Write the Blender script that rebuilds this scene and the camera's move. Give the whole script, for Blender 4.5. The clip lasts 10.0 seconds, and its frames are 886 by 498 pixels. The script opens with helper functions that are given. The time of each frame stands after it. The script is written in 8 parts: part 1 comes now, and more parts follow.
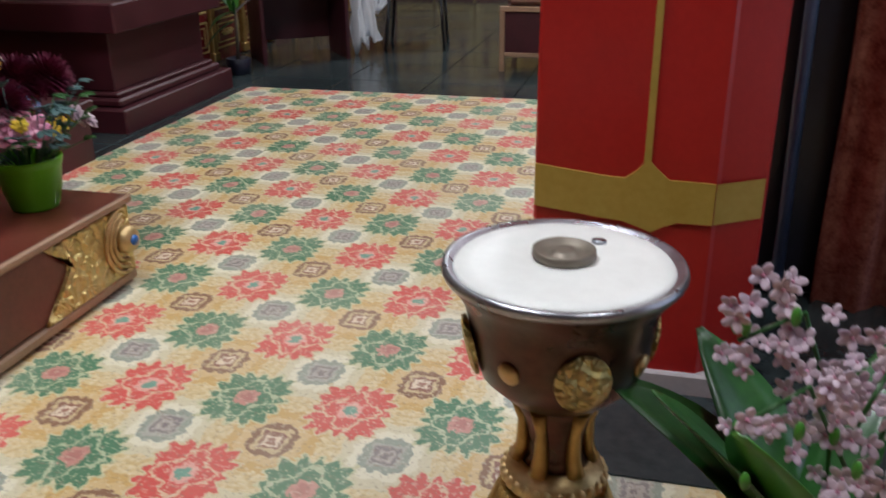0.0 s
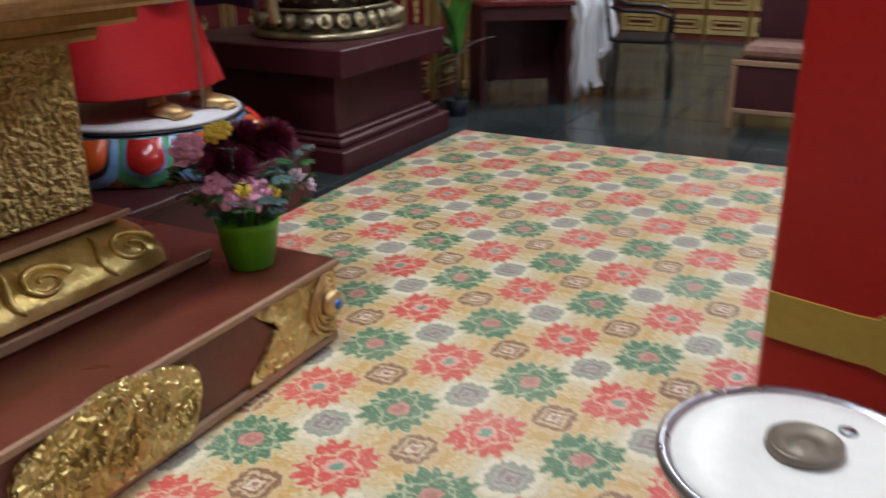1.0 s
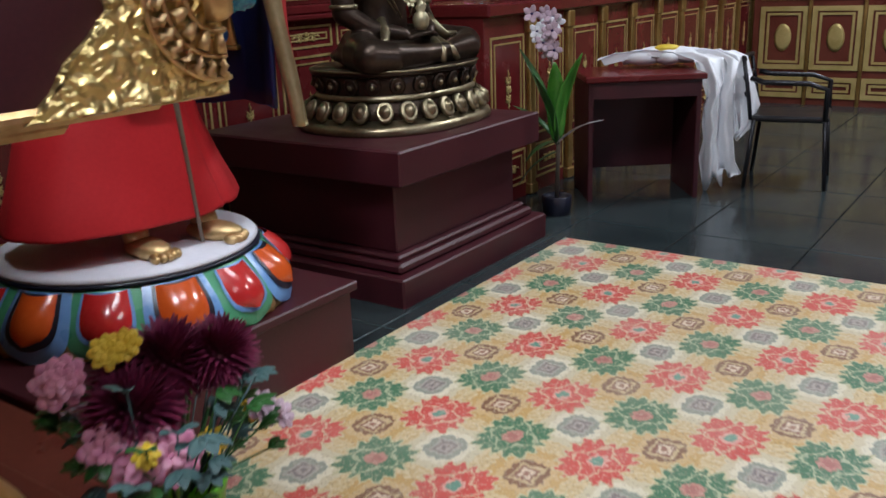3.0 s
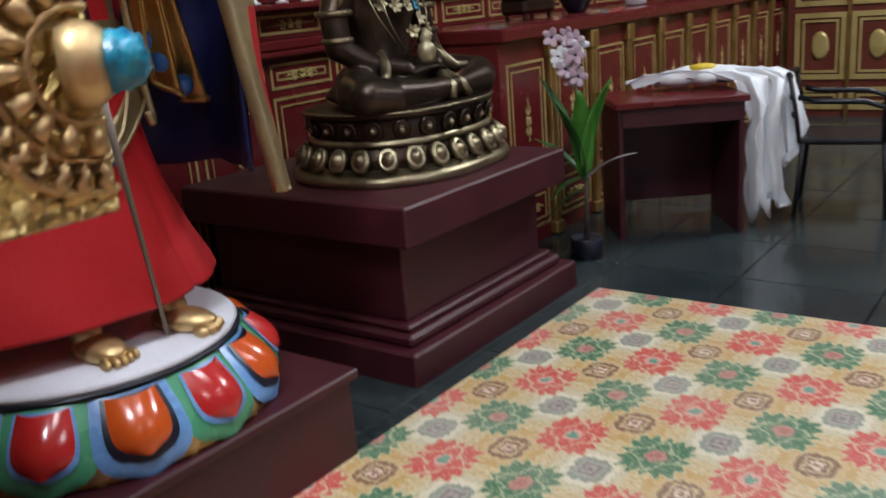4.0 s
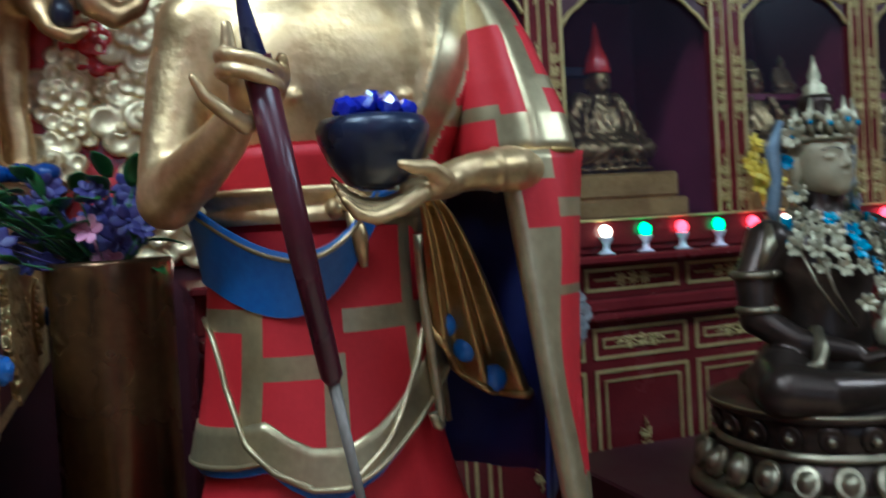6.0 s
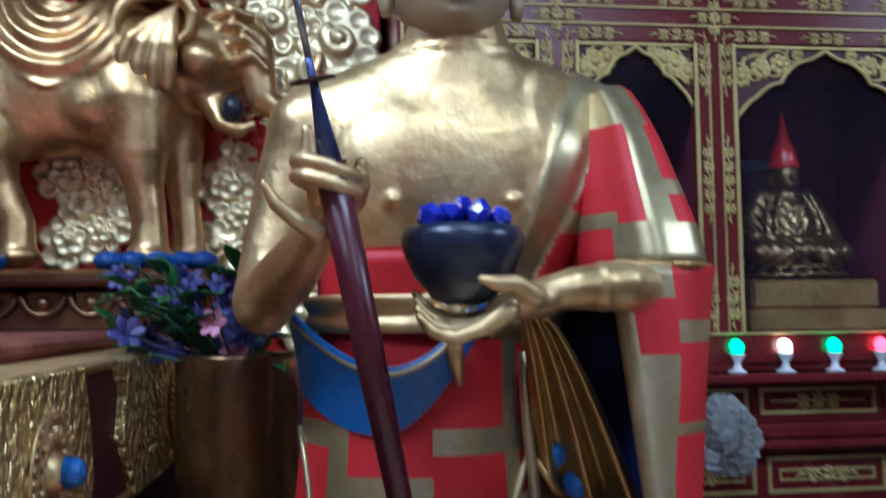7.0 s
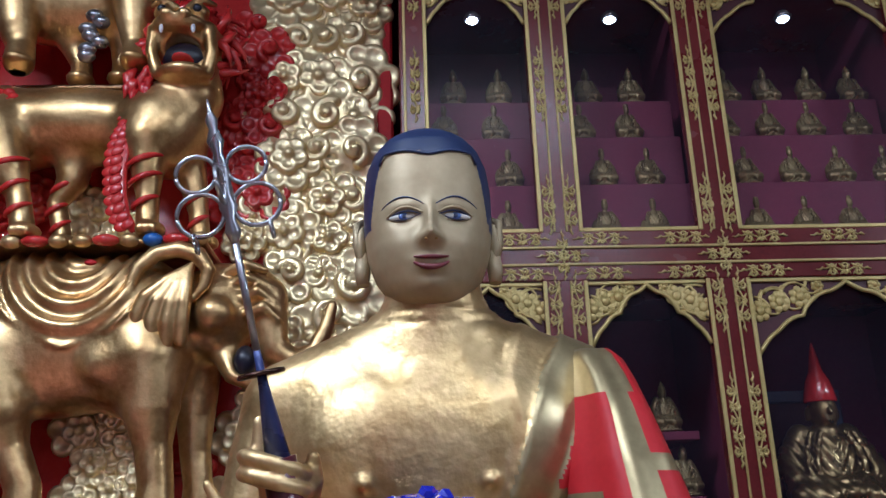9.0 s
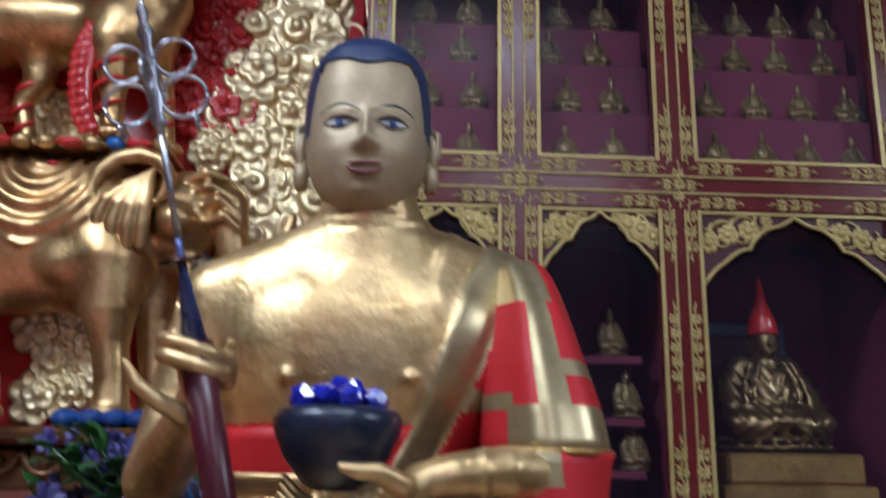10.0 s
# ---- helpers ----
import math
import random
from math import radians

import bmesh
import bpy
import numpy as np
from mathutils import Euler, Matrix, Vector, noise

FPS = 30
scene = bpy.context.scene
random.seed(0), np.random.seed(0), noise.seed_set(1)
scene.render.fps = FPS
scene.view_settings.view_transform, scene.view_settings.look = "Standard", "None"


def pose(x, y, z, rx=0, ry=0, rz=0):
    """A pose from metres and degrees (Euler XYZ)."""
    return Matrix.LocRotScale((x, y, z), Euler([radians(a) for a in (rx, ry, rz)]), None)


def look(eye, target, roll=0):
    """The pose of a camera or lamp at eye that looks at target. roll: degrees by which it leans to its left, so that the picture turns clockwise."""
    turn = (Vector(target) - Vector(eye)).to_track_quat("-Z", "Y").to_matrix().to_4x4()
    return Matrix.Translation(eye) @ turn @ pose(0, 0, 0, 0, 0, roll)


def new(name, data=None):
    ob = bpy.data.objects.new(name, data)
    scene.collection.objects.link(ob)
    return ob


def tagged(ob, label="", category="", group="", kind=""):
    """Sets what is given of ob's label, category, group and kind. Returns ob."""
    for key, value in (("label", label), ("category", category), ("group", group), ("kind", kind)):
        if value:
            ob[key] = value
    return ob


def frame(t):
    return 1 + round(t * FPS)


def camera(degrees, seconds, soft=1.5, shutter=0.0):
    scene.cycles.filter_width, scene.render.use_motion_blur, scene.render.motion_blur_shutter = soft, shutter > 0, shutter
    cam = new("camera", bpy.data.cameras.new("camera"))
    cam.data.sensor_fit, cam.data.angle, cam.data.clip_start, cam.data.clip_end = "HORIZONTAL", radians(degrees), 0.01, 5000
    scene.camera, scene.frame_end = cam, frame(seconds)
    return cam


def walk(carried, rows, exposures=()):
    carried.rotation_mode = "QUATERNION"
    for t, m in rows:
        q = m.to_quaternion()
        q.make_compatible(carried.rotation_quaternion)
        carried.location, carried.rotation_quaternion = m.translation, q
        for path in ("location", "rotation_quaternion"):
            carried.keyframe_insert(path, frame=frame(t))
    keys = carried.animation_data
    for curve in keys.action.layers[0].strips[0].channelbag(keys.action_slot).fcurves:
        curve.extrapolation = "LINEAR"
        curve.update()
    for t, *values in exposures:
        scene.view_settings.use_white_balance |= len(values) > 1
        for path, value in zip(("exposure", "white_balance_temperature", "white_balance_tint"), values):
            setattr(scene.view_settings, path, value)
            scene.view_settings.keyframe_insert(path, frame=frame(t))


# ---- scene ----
cam = camera(53.6, 10.0, shutter=0.6)
METRES, EYE, TILT, LEAN, TURN = 3.6, 1.17, 0.0, 0.0, 13.9
ROWS = [
    (0.0, 0.0, 0.0, 0.0, -0.2, -22.27, 0.48),
    (0.5, -0.0085, 0.0054, 0.0286, 3.98, -22.31, 0.91),
    (1.0, -0.011, 0.052, 0.0395, 13.78, -20.9, 0.25),
    (1.5, -0.0134, 0.1165, 0.04, 18.03, -22.11, 0.76),
    (2.0, -0.03, 0.2109, 0.0427, 16.17, -20.51, 0.76),
    (2.5, -0.0399, 0.3012, 0.0406, 20.25, -17.9, 0.86),
    (4.0, -0.1063, 0.5244, 0.0502, 21.95, -16.23, 4.54),
    (4.5, -0.1047, 0.5893, 0.0636, 34.58, -12.21, 3.01),
    (5.0, -0.1055, 0.6502, 0.0698, 39.58, -9.32, 1.95),
    (5.5, -0.1151, 0.7101, 0.0854, 46.99, -5.05, 3.94),
    (7.0, -0.129, 0.839, 0.1122, 69.63, 4.29, 0.63),
    (7.5, -0.1415, 0.8555, 0.1294, 71.99, 10.15, 2.24),
    (8.0, -0.137, 0.8685, 0.141, 72.78, 14.39, 2.17),
    (8.5, -0.1317, 0.8801, 0.1452, 72.89, 16.67, 2.07),
    (9.0, -0.126, 0.8869, 0.1474, 73.77, 18.11, 1.84),
    (9.5, -0.1212, 0.8924, 0.1446, 73.79, 17.4, 1.07),
    (10.0, -0.1075, 0.9157, 0.1299, 72.44, 13.72, -0.75),
]
walk(cam, [(t, pose(0, 0, EYE, TILT, LEAN, TURN) @ pose(METRES * x, METRES * y, METRES * z, 90 + pitch, roll, yaw)) for t, x, y, z, yaw, pitch, roll in ROWS],
     ((0.0, 0.0, 6600, 11), (1.5, 0.02, 6600, 12), (2.5, 0.08, 6300, 12), (4.0, 0.10, 6500, 11), (5.0, 0.13, 6450, 7), (5.5, 0.05, 5300, -3), (7.0, 0.13, 4800, 3), (8.0, 0.0, 5300, 9), (10.0, -0.03, 5550, 11)))


# ---- world and lights ----
world = bpy.data.worlds.new("world")
scene.world = world
world.use_nodes = True
world.node_tree.nodes["Background"].inputs[0].default_value = (0.5, 0.6, 0.8, 1)
world.node_tree.nodes["Background"].inputs[1].default_value = 0.02
scene.view_settings.exposure = 0.0


def area_lamp(name, at, target, sx, sy, power, color=(1, 0.95, 0.88)):
    data = bpy.data.lights.new(name, "AREA")
    data.shape, data.size, data.size_y, data.energy, data.color = "RECTANGLE", sx, sy, power, color
    ob = new(name, data)
    ob.matrix_world = look(at, target)
    return ob


LAMPS = ((-1.6, 1.1, 124), (-1.2, 3.5, 42), (1.3, 0.4, 46), (1.8, 4.7, 58), (-0.6, 8.2, 185))


def CEILING_LIGHTS():
    """Area lamps for the unseen ceiling tubes, and a cool fill at the assumed doorway."""
    for x, y, power in LAMPS:
        area_lamp("tube_lamp", (x, y, 4.52), (x, y, 0), 0.35, 1.4, power, (0.87, 0.94, 1.0))
    # cool fill lamp added at the doorway, which is only assumed
    area_lamp("cool_fill", (3.95, 2.4, 1.6), (-3, 2.6, 1.5), 2.8, 2.8, 22, (0.66, 0.80, 1.0))


# ---- materials ----
class Nodes:
    """Short hand for building a node tree."""

    def __init__(self, name):
        self.m = bpy.data.materials.new(name)
        self.m.use_nodes = True
        self.t = self.m.node_tree
        self.b = self.t.nodes["Principled BSDF"]

    def put(self, socket, value):
        if isinstance(value, bpy.types.NodeSocket):
            self.t.links.new(value, socket)
        else:
            socket.default_value = value

    def math(self, op, a, b=0.0, c=0.0, clamp=False):
        n = self.t.nodes.new("ShaderNodeMath")
        n.operation, n.use_clamp = op, clamp
        for s, v in zip(n.inputs, (a, b, c)):
            self.put(s, v)
        return n.outputs[0]

    def noise(self, vec, scale, detail=4.0, rough=0.55):
        n = self.t.nodes.new("ShaderNodeTexNoise")
        self.put(n.inputs["Vector"], vec)
        n.inputs["Scale"].default_value = scale
        n.inputs["Detail"].default_value = detail
        n.inputs["Roughness"].default_value = rough
        return n.outputs["Fac"]

    def voronoi(self, vec, scale, feature="F1", out="Distance"):
        n = self.t.nodes.new("ShaderNodeTexVoronoi")
        n.feature = feature
        self.put(n.inputs["Vector"], vec)
        n.inputs["Scale"].default_value = scale
        return n.outputs[out]

    def ramp(self, fac, *stops):
        n = self.t.nodes.new("ShaderNodeValToRGB")
        el = n.color_ramp.elements
        while len(el) < len(stops):
            el.new(0.5)
        for e, (p, c) in zip(el, stops):
            e.position = p
            e.color = (c, c, c, 1) if isinstance(c, float) else (*c, 1)
        self.put(n.inputs[0], fac)
        return n.outputs[0]

    def mix(self, fac, a, b, kind="MIX"):
        n = self.t.nodes.new("ShaderNodeMix")
        n.data_type, n.blend_type = "RGBA", kind
        self.put(n.inputs[0], fac)
        for s, v in ((n.inputs[6], a), (n.inputs[7], b)):
            self.put(s, (*v, 1) if isinstance(v, tuple) and len(v) == 3 else v)
        return n.outputs[2]

    def coords(self, kind="Object"):
        return self.t.nodes.new("ShaderNodeTexCoord").outputs[kind]

    def world_xyz(self):
        g = self.t.nodes.new("ShaderNodeNewGeometry")
        s = self.t.nodes.new("ShaderNodeSeparateXYZ")
        self.put(s.inputs[0], g.outputs["Position"])
        return g.outputs["Position"], s.outputs[0], s.outputs[1], s.outputs[2]

    def bump(self, height, strength=0.3, distance=0.01):
        n = self.t.nodes.new("ShaderNodeBump")
        n.inputs["Strength"].default_value = strength
        n.inputs["Distance"].default_value = distance
        self.put(n.inputs["Height"], height)
        self.put(self.b.inputs["Normal"], n.outputs[0])


def plain(name, c1, c2, rough=0.5, metal=0.0, scale=8.0, fine=90.0, bump=0.15, dist=0.004, coat=0.0, rough_var=0.15, dent=0.0):
    """A surface that varies at two scales between two colours, with fine relief."""
    n = Nodes(name)
    pos = n.world_xyz()[0]
    big, small = n.noise(pos, scale), n.noise(pos, fine, 3.0)
    f = n.math("ADD", n.math("MULTIPLY", big, 0.65), n.math("MULTIPLY", small, 0.35))
    n.put(n.b.inputs["Base Color"], n.mix(n.ramp(f, (0.35, 0.0), (0.65, 1.0)), c1, c2))
    n.put(n.b.inputs["Roughness"], n.math("MULTIPLY_ADD", big, rough_var * 2, rough - rough_var))
    n.b.inputs["Metallic"].default_value = metal
    n.b.inputs["Coat Weight"].default_value = coat
    n.b.inputs["Coat Roughness"].default_value = 0.15
    if dent:
        small = n.math("ADD", n.math("MULTIPLY", small, 0.4), n.math("ADD", n.math("MULTIPLY", n.noise(pos, 13.0, 3.0), dent), n.math("MULTIPLY", n.noise(pos, 34.0, 2.0), dent * 0.4)))
    n.bump(small, bump, dist)
    return n.m


GOLD = plain("gold_paint", (0.45, 0.295, 0.118), (0.73, 0.53, 0.275), 0.43, 0.86, 7.0, 40.0, 0.34, 0.012, dent=1.0, rough_var=0.20)
BEAST_GOLD = plain("warm_carving_gold", (0.44, 0.268, 0.105), (0.72, 0.50, 0.245), 0.38, 0.92, 7.0, 40.0, 0.30, 0.010, dent=1.0, rough_var=0.18)
GOLD_DARK = plain("aged_gold", (0.32, 0.19, 0.06), (0.52, 0.34, 0.12), 0.38, 0.85, 6.0, 60.0, 0.3, 0.010, dent=1.0, rough_var=0.2)
GOLD_PALE = plain("pale_gold_leaf", (0.76, 0.60, 0.31), (0.93, 0.78, 0.48), 0.33, 0.6, 5.0, 50.0, 0.15, 0.004)
RED = plain("red_robe_paint", (0.41, 0.012, 0.017), (0.50, 0.020, 0.025), 0.52, 0.0, 4.0, 70.0, 0.05, 0.002)
RED.node_tree.nodes["Principled BSDF"].inputs["Specular IOR Level"].default_value = 0.3
RED_PILLAR = plain("red_pillar_paint", (0.38, 0.008, 0.007), (0.47, 0.014, 0.012), 0.4, 0.0, 3.0, 60.0, 0.08, 0.003)
MAROON = plain("maroon_paint", (0.042, 0.006, 0.011), (0.068, 0.010, 0.016), 0.48, 0.0, 5.0, 120.0, 0.12, 0.003)
LACQUER = plain("red_lacquer", (0.10, 0.010, 0.012), (0.15, 0.017, 0.018), 0.26, 0.0, 4.0, 90.0, 0.05, 0.002, rough_var=0.07)
BROWN = plain("brown_lacquer_wood", (0.10, 0.022, 0.014), (0.16, 0.04, 0.025), 0.32, 0.0, 4.0, 60.0, 0.1, 0.003)
BRONZE = plain("dark_bronze", (0.035, 0.024, 0.018), (0.075, 0.05, 0.035), 0.33, 0.75, 5.0, 50.0, 0.12, 0.003)
BRONZE_GILT = plain("gilt_bronze", (0.20, 0.165, 0.10), (0.38, 0.32, 0.20), 0.36, 0.9, 6.0, 50.0, 0.12, 0.003)
BLUE = plain("blue_paint", (0.02, 0.10, 0.36), (0.04, 0.17, 0.50), 0.35, 0.0, 5.0, 60.0, 0.08, 0.003)
NAVY = plain("navy_paint", (0.004, 0.005, 0.04), (0.008, 0.010, 0.065), 0.5, 0.0, 5.0, 60.0, 0.08, 0.003)
WHITE = plain("white_paint", (0.62, 0.62, 0.68), (0.72, 0.72, 0.78), 0.45, 0.0, 5.0, 60.0, 0.06, 0.003)
SLATE = plain("dark_slate", (0.018, 0.026, 0.028), (0.045, 0.058, 0.06), 0.17, 0.0, 2.0, 30.0, 0.15, 0.004)
PLASTER = plain("dark_ceiling_paint", (0.16, 0.06, 0.04), (0.2, 0.08, 0.05), 0.7, 0.0, 2.0, 50.0, 0.1, 0.004)
def carpet_material():
    """Printed squares: red and green flowers in turn, with ochre and cream medallions between them."""
    n = Nodes("patterned_carpet")
    pos, x, y, _ = n.world_xyz()
    wob = n.noise(pos, 14.0, 2.0)
    u = n.math("ADD", n.math("DIVIDE", n.math("ADD", x, 1.206), 0.2735), n.math("MULTIPLY_ADD", wob, 0.06, -0.03))
    v = n.math("ADD", n.math("DIVIDE", n.math("ADD", y, -2.973), 0.314), n.math("MULTIPLY_ADD", n.noise(pos, 11.0, 2.0), 0.06, -0.03))
    fine = n.noise(pos, 60.0, 3.0)
    fine2 = n.voronoi(pos, 75.0)

    def cell(du, dv):
        a, b = n.math("ADD", u, du), n.math("ADD", v, dv)
        ia, ib = n.math("ROUND", a), n.math("ROUND", b)
        odd = n.math("FLOORED_MODULO", n.math("ADD", ia, ib), 2.0)
        fx, fy = n.math("SUBTRACT", a, ia), n.math("SUBTRACT", b, ib)
        r = n.math("SQRT", n.math("ADD", n.math("MULTIPLY", fx, fx), n.math("MULTIPLY", fy, fy)))
        t = n.math("ARCTAN2", fy, fx)
        dia = n.math("ADD", n.math("ABSOLUTE", fx), n.math("ABSOLUTE", fy))
        box = n.math("MAXIMUM", n.math("ABSOLUTE", fx), n.math("ABSOLUTE", fy))
        return odd, r, t, dia, box

    def under(a, b):
        return n.math("LESS_THAN", a, b)

    def band(a, lo, hi):
        return n.math("MULTIPLY", n.math("GREATER_THAN", a, lo), n.math("LESS_THAN", a, hi))

    odd, r, t, dia, box = cell(0.0, 0.0)
    r = n.math("ADD", r, n.math("MULTIPLY_ADD", fine, 0.17, -0.085))
    petal = n.math("ADD", n.math("MULTIPLY_ADD", n.math("COSINE", n.math("MULTIPLY", t, 16.0)), 0.040, 0.356), n.math("MULTIPLY", n.math("COSINE", n.math("MULTIPLY", t, 4.0)), -0.034))
    col = n.mix(n.ramp(fine, (0.4, 0.0), (0.6, 1.0)), (0.62, 0.44, 0.20), (0.74, 0.60, 0.36))
    odd2, r2, t2, dia2, box2 = cell(0.5, 0.5)
    r2 = n.math("ADD", r2, n.math("MULTIPLY_ADD", fine, 0.08, -0.04))
    # medallions on the half steps
    oct2 = n.math("MAXIMUM", box2, n.math("MULTIPLY", dia2, 0.64))
    oct2 = n.math("ADD", oct2, n.math("MULTIPLY_ADD", fine, 0.10, -0.05))
    oct2 = n.math("ADD", oct2, n.math("MULTIPLY", n.math("COSINE", n.math("MULTIPLY", t2, 12.0)), 0.012))
    col = n.mix(under(oct2, 0.390), col, n.mix(odd2, (0.62, 0.38, 0.13), (0.68, 0.60, 0.41)))
    col = n.mix(under(oct2, 0.285), col, n.mix(odd2, (0.66, 0.46, 0.22), (0.78, 0.72, 0.55)))
    col = n.mix(under(oct2, 0.205), col, n.mix(odd2, (0.24, 0.10, 0.05), (0.30, 0.33, 0.27)))
    sq2 = n.math("ADD", box2, n.math("MULTIPLY_ADD", fine, 0.12, -0.06))
    col = n.mix(under(sq2, 0.140), col, n.mix(odd2, (0.62, 0.47, 0.26), (0.42, 0.40, 0.34)))
    col = n.mix(under(sq2, 0.105), col, n.mix(odd2, (0.26, 0.09, 0.06), (0.24, 0.20, 0.20)))
    col = n.mix(under(sq2, 0.070), col, n.mix(odd2, (0.78, 0.64, 0.50), (0.44, 0.38, 0.34)))
    col = n.mix(under(sq2, 0.034), col, n.mix(odd2, (0.34, 0.14, 0.10), (0.22, 0.18, 0.18)))
    # flowers on the whole steps
    flower = n.mix(odd, (0.66, 0.070, 0.062), (0.045, 0.185, 0.095))
    flower = n.mix(under(fine2, 0.22), flower, n.mix(odd, (0.72, 0.42, 0.30), (0.50, 0.52, 0.34)))
    col = n.mix(under(r, n.math("ADD", petal, 0.035)), col, n.mix(odd, (0.66, 0.54, 0.33), (0.60, 0.55, 0.33)))
    col = n.mix(under(r, petal), col, flower)
    inner = n.math("MULTIPLY_ADD", n.math("COSINE", n.math("MULTIPLY", t, 4.0)), 0.05, 0.20)
    col = n.mix(band(r, inner, n.math("ADD", inner, 0.035)), col, n.mix(odd, (0.72, 0.48, 0.32), (0.46, 0.50, 0.32)))
    col = n.mix(under(r, 0.115), col, n.mix(odd, (0.76, 0.38, 0.32), (0.56, 0.24, 0.20)))
    col = n.mix(under(r, 0.065), col, n.mix(odd, (0.14, 0.34, 0.26), (0.46, 0.16, 0.14)))
    wear = n.ramp(n.noise(pos, 1.7, 5.0), (0.45, 0.0), (0.72, 1.0))
    speck = n.math("LESS_THAN", n.noise(pos, 95.0, 2.0), 0.38)
    col = n.mix(n.math("MULTIPLY", speck, 0.45), col, (0.24, 0.15, 0.10))
    pale = n.math("GREATER_THAN", n.noise(pos, 80.0, 2.0), 0.60)
    col = n.mix(n.math("MULTIPLY", pale, 0.30), col, (0.80, 0.72, 0.56))
    col = n.mix(n.math("MULTIPLY_ADD", wear, 0.22, 0.0), col, (0.72, 0.66, 0.56))
    col = n.mix(n.math("MULTIPLY", n.noise(pos, 260.0, 2.0), 0.22), col, (0.30, 0.24, 0.16))
    n.put(n.b.inputs["Base Color"], col)
    n.b.inputs["Roughness"].default_value = 0.5
    n.bump(n.math("ADD", fine, n.math("MULTIPLY", n.noise(pos, 3.0, 3.0), 2.5)), 0.18, 0.006)
    return n.m


CARPET = carpet_material()
GREEN_POT = plain("green_plastic", (0.10, 0.42, 0.01), (0.13, 0.48, 0.015), 0.35, 0.0, 4.0, 60.0, 0.03, 0.002)


ORANGE = plain("orange_gloss_paint", (0.62, 0.085, 0.012), (0.70, 0.12, 0.02), 0.22, 0.0, 5.0, 60.0, 0.05, 0.002, coat=0.5)
RED_GLOSS = plain("red_gloss_paint", (0.50, 0.018, 0.02), (0.58, 0.035, 0.03), 0.22, 0.0, 5.0, 60.0, 0.05, 0.002, coat=0.5)
GREEN_PAINT = plain("green_paint", (0.06, 0.30, 0.16), (0.10, 0.38, 0.20), 0.3, 0.0, 5.0, 60.0, 0.05, 0.002)
SKY_PAINT = plain("light_blue_paint", (0.12, 0.28, 0.58), (0.18, 0.36, 0.66), 0.3, 0.0, 5.0, 60.0, 0.05, 0.002)
INK = plain("black_navy_paint", (0.006, 0.007, 0.016), (0.012, 0.014, 0.03), 0.35, 0.0, 5.0, 60.0, 0.05, 0.002)
GILT = plain("gilt_line", (0.44, 0.33, 0.11), (0.60, 0.46, 0.19), 0.42, 0.40, 8.0, 80.0, 0.15, 0.003)
FACE = plain("matt_gold_face", (0.35, 0.265, 0.15), (0.43, 0.335, 0.20), 0.50, 0.3, 3.0, 60.0, 0.05, 0.002, rough_var=0.06)
HAIR = plain("dark_blue_hair_paint", (0.012, 0.022, 0.07), (0.02, 0.034, 0.10), 0.45, 0.0, 5.0, 60.0, 0.08, 0.002)
LIP = plain("dark_red_lip_paint", (0.13, 0.018, 0.026), (0.17, 0.026, 0.034), 0.4)
CONE_BLUE = plain("dull_blue_staff_paint", (0.035, 0.05, 0.16), (0.07, 0.09, 0.25), 0.3, 0.3, 8.0, 60.0, 0.05, 0.002)
PAD_BLUE = plain("deep_blue_pad_paint", (0.008, 0.035, 0.17), (0.016, 0.07, 0.28), 0.22, 0.0, 8.0, 60.0, 0.05, 0.002)
EYE_WHITE = plain("eye_white_paint", (0.62, 0.60, 0.56), (0.68, 0.66, 0.62), 0.4)
EYE_BLUE = plain("eye_blue_paint", (0.08, 0.14, 0.40), (0.12, 0.20, 0.50), 0.3)
TURQUOISE = plain("turquoise_stone", (0.006, 0.10, 0.24), (0.04, 0.40, 0.56), 0.22, 0.0, 30.0, 90.0, 0.3, 0.004)
GEM = plain("blue_glass_stone", (0.012, 0.015, 0.30), (0.03, 0.04, 0.50), 0.08, 0.0, 40.0, 90.0, 0.1, 0.002, coat=1.0, rough_var=0.03)
BOWL_BLUE = plain("blue_black_bowl_glaze", (0.010, 0.014, 0.032), (0.02, 0.026, 0.055), 0.3, 0.0, 5.0, 60.0, 0.05, 0.002)
SHAFT = plain("dark_maroon_shaft", (0.045, 0.005, 0.012), (0.07, 0.009, 0.016), 0.3, 0.0, 5.0, 60.0, 0.05, 0.002)
STEEL = plain("grey_metal", (0.30, 0.30, 0.33), (0.46, 0.46, 0.50), 0.3, 0.9, 8.0, 60.0, 0.08, 0.002)
ROD = plain("dull_brown_rod", (0.16, 0.13, 0.10), (0.24, 0.20, 0.16), 0.45, 0.5, 8.0, 60.0, 0.08, 0.002)
ROBE_GOLD = plain("robe_gold_band", (0.34, 0.27, 0.14), (0.50, 0.40, 0.22), 0.36, 0.75, 4.0, 50.0, 0.1, 0.003)
BUTTER = plain("solid_white_butter", (0.78, 0.77, 0.74), (0.86, 0.85, 0.82), 0.4, 0.0, 6.0, 40.0, 0.1, 0.003)
COPPER = plain("brown_copper", (0.06, 0.028, 0.02), (0.11, 0.058, 0.04), 0.3, 0.8, 8.0, 60.0, 0.1, 0.002)
VASE_GOLD = plain("brown_gilt_vase", (0.11, 0.055, 0.026), (0.20, 0.11, 0.05), 0.26, 0.85, 3.0, 40.0, 0.08, 0.002)
LEAF = plain("dark_green_leaf", (0.012, 0.06, 0.014), (0.03, 0.12, 0.025), 0.35, 0.0, 12.0, 60.0, 0.15, 0.003)
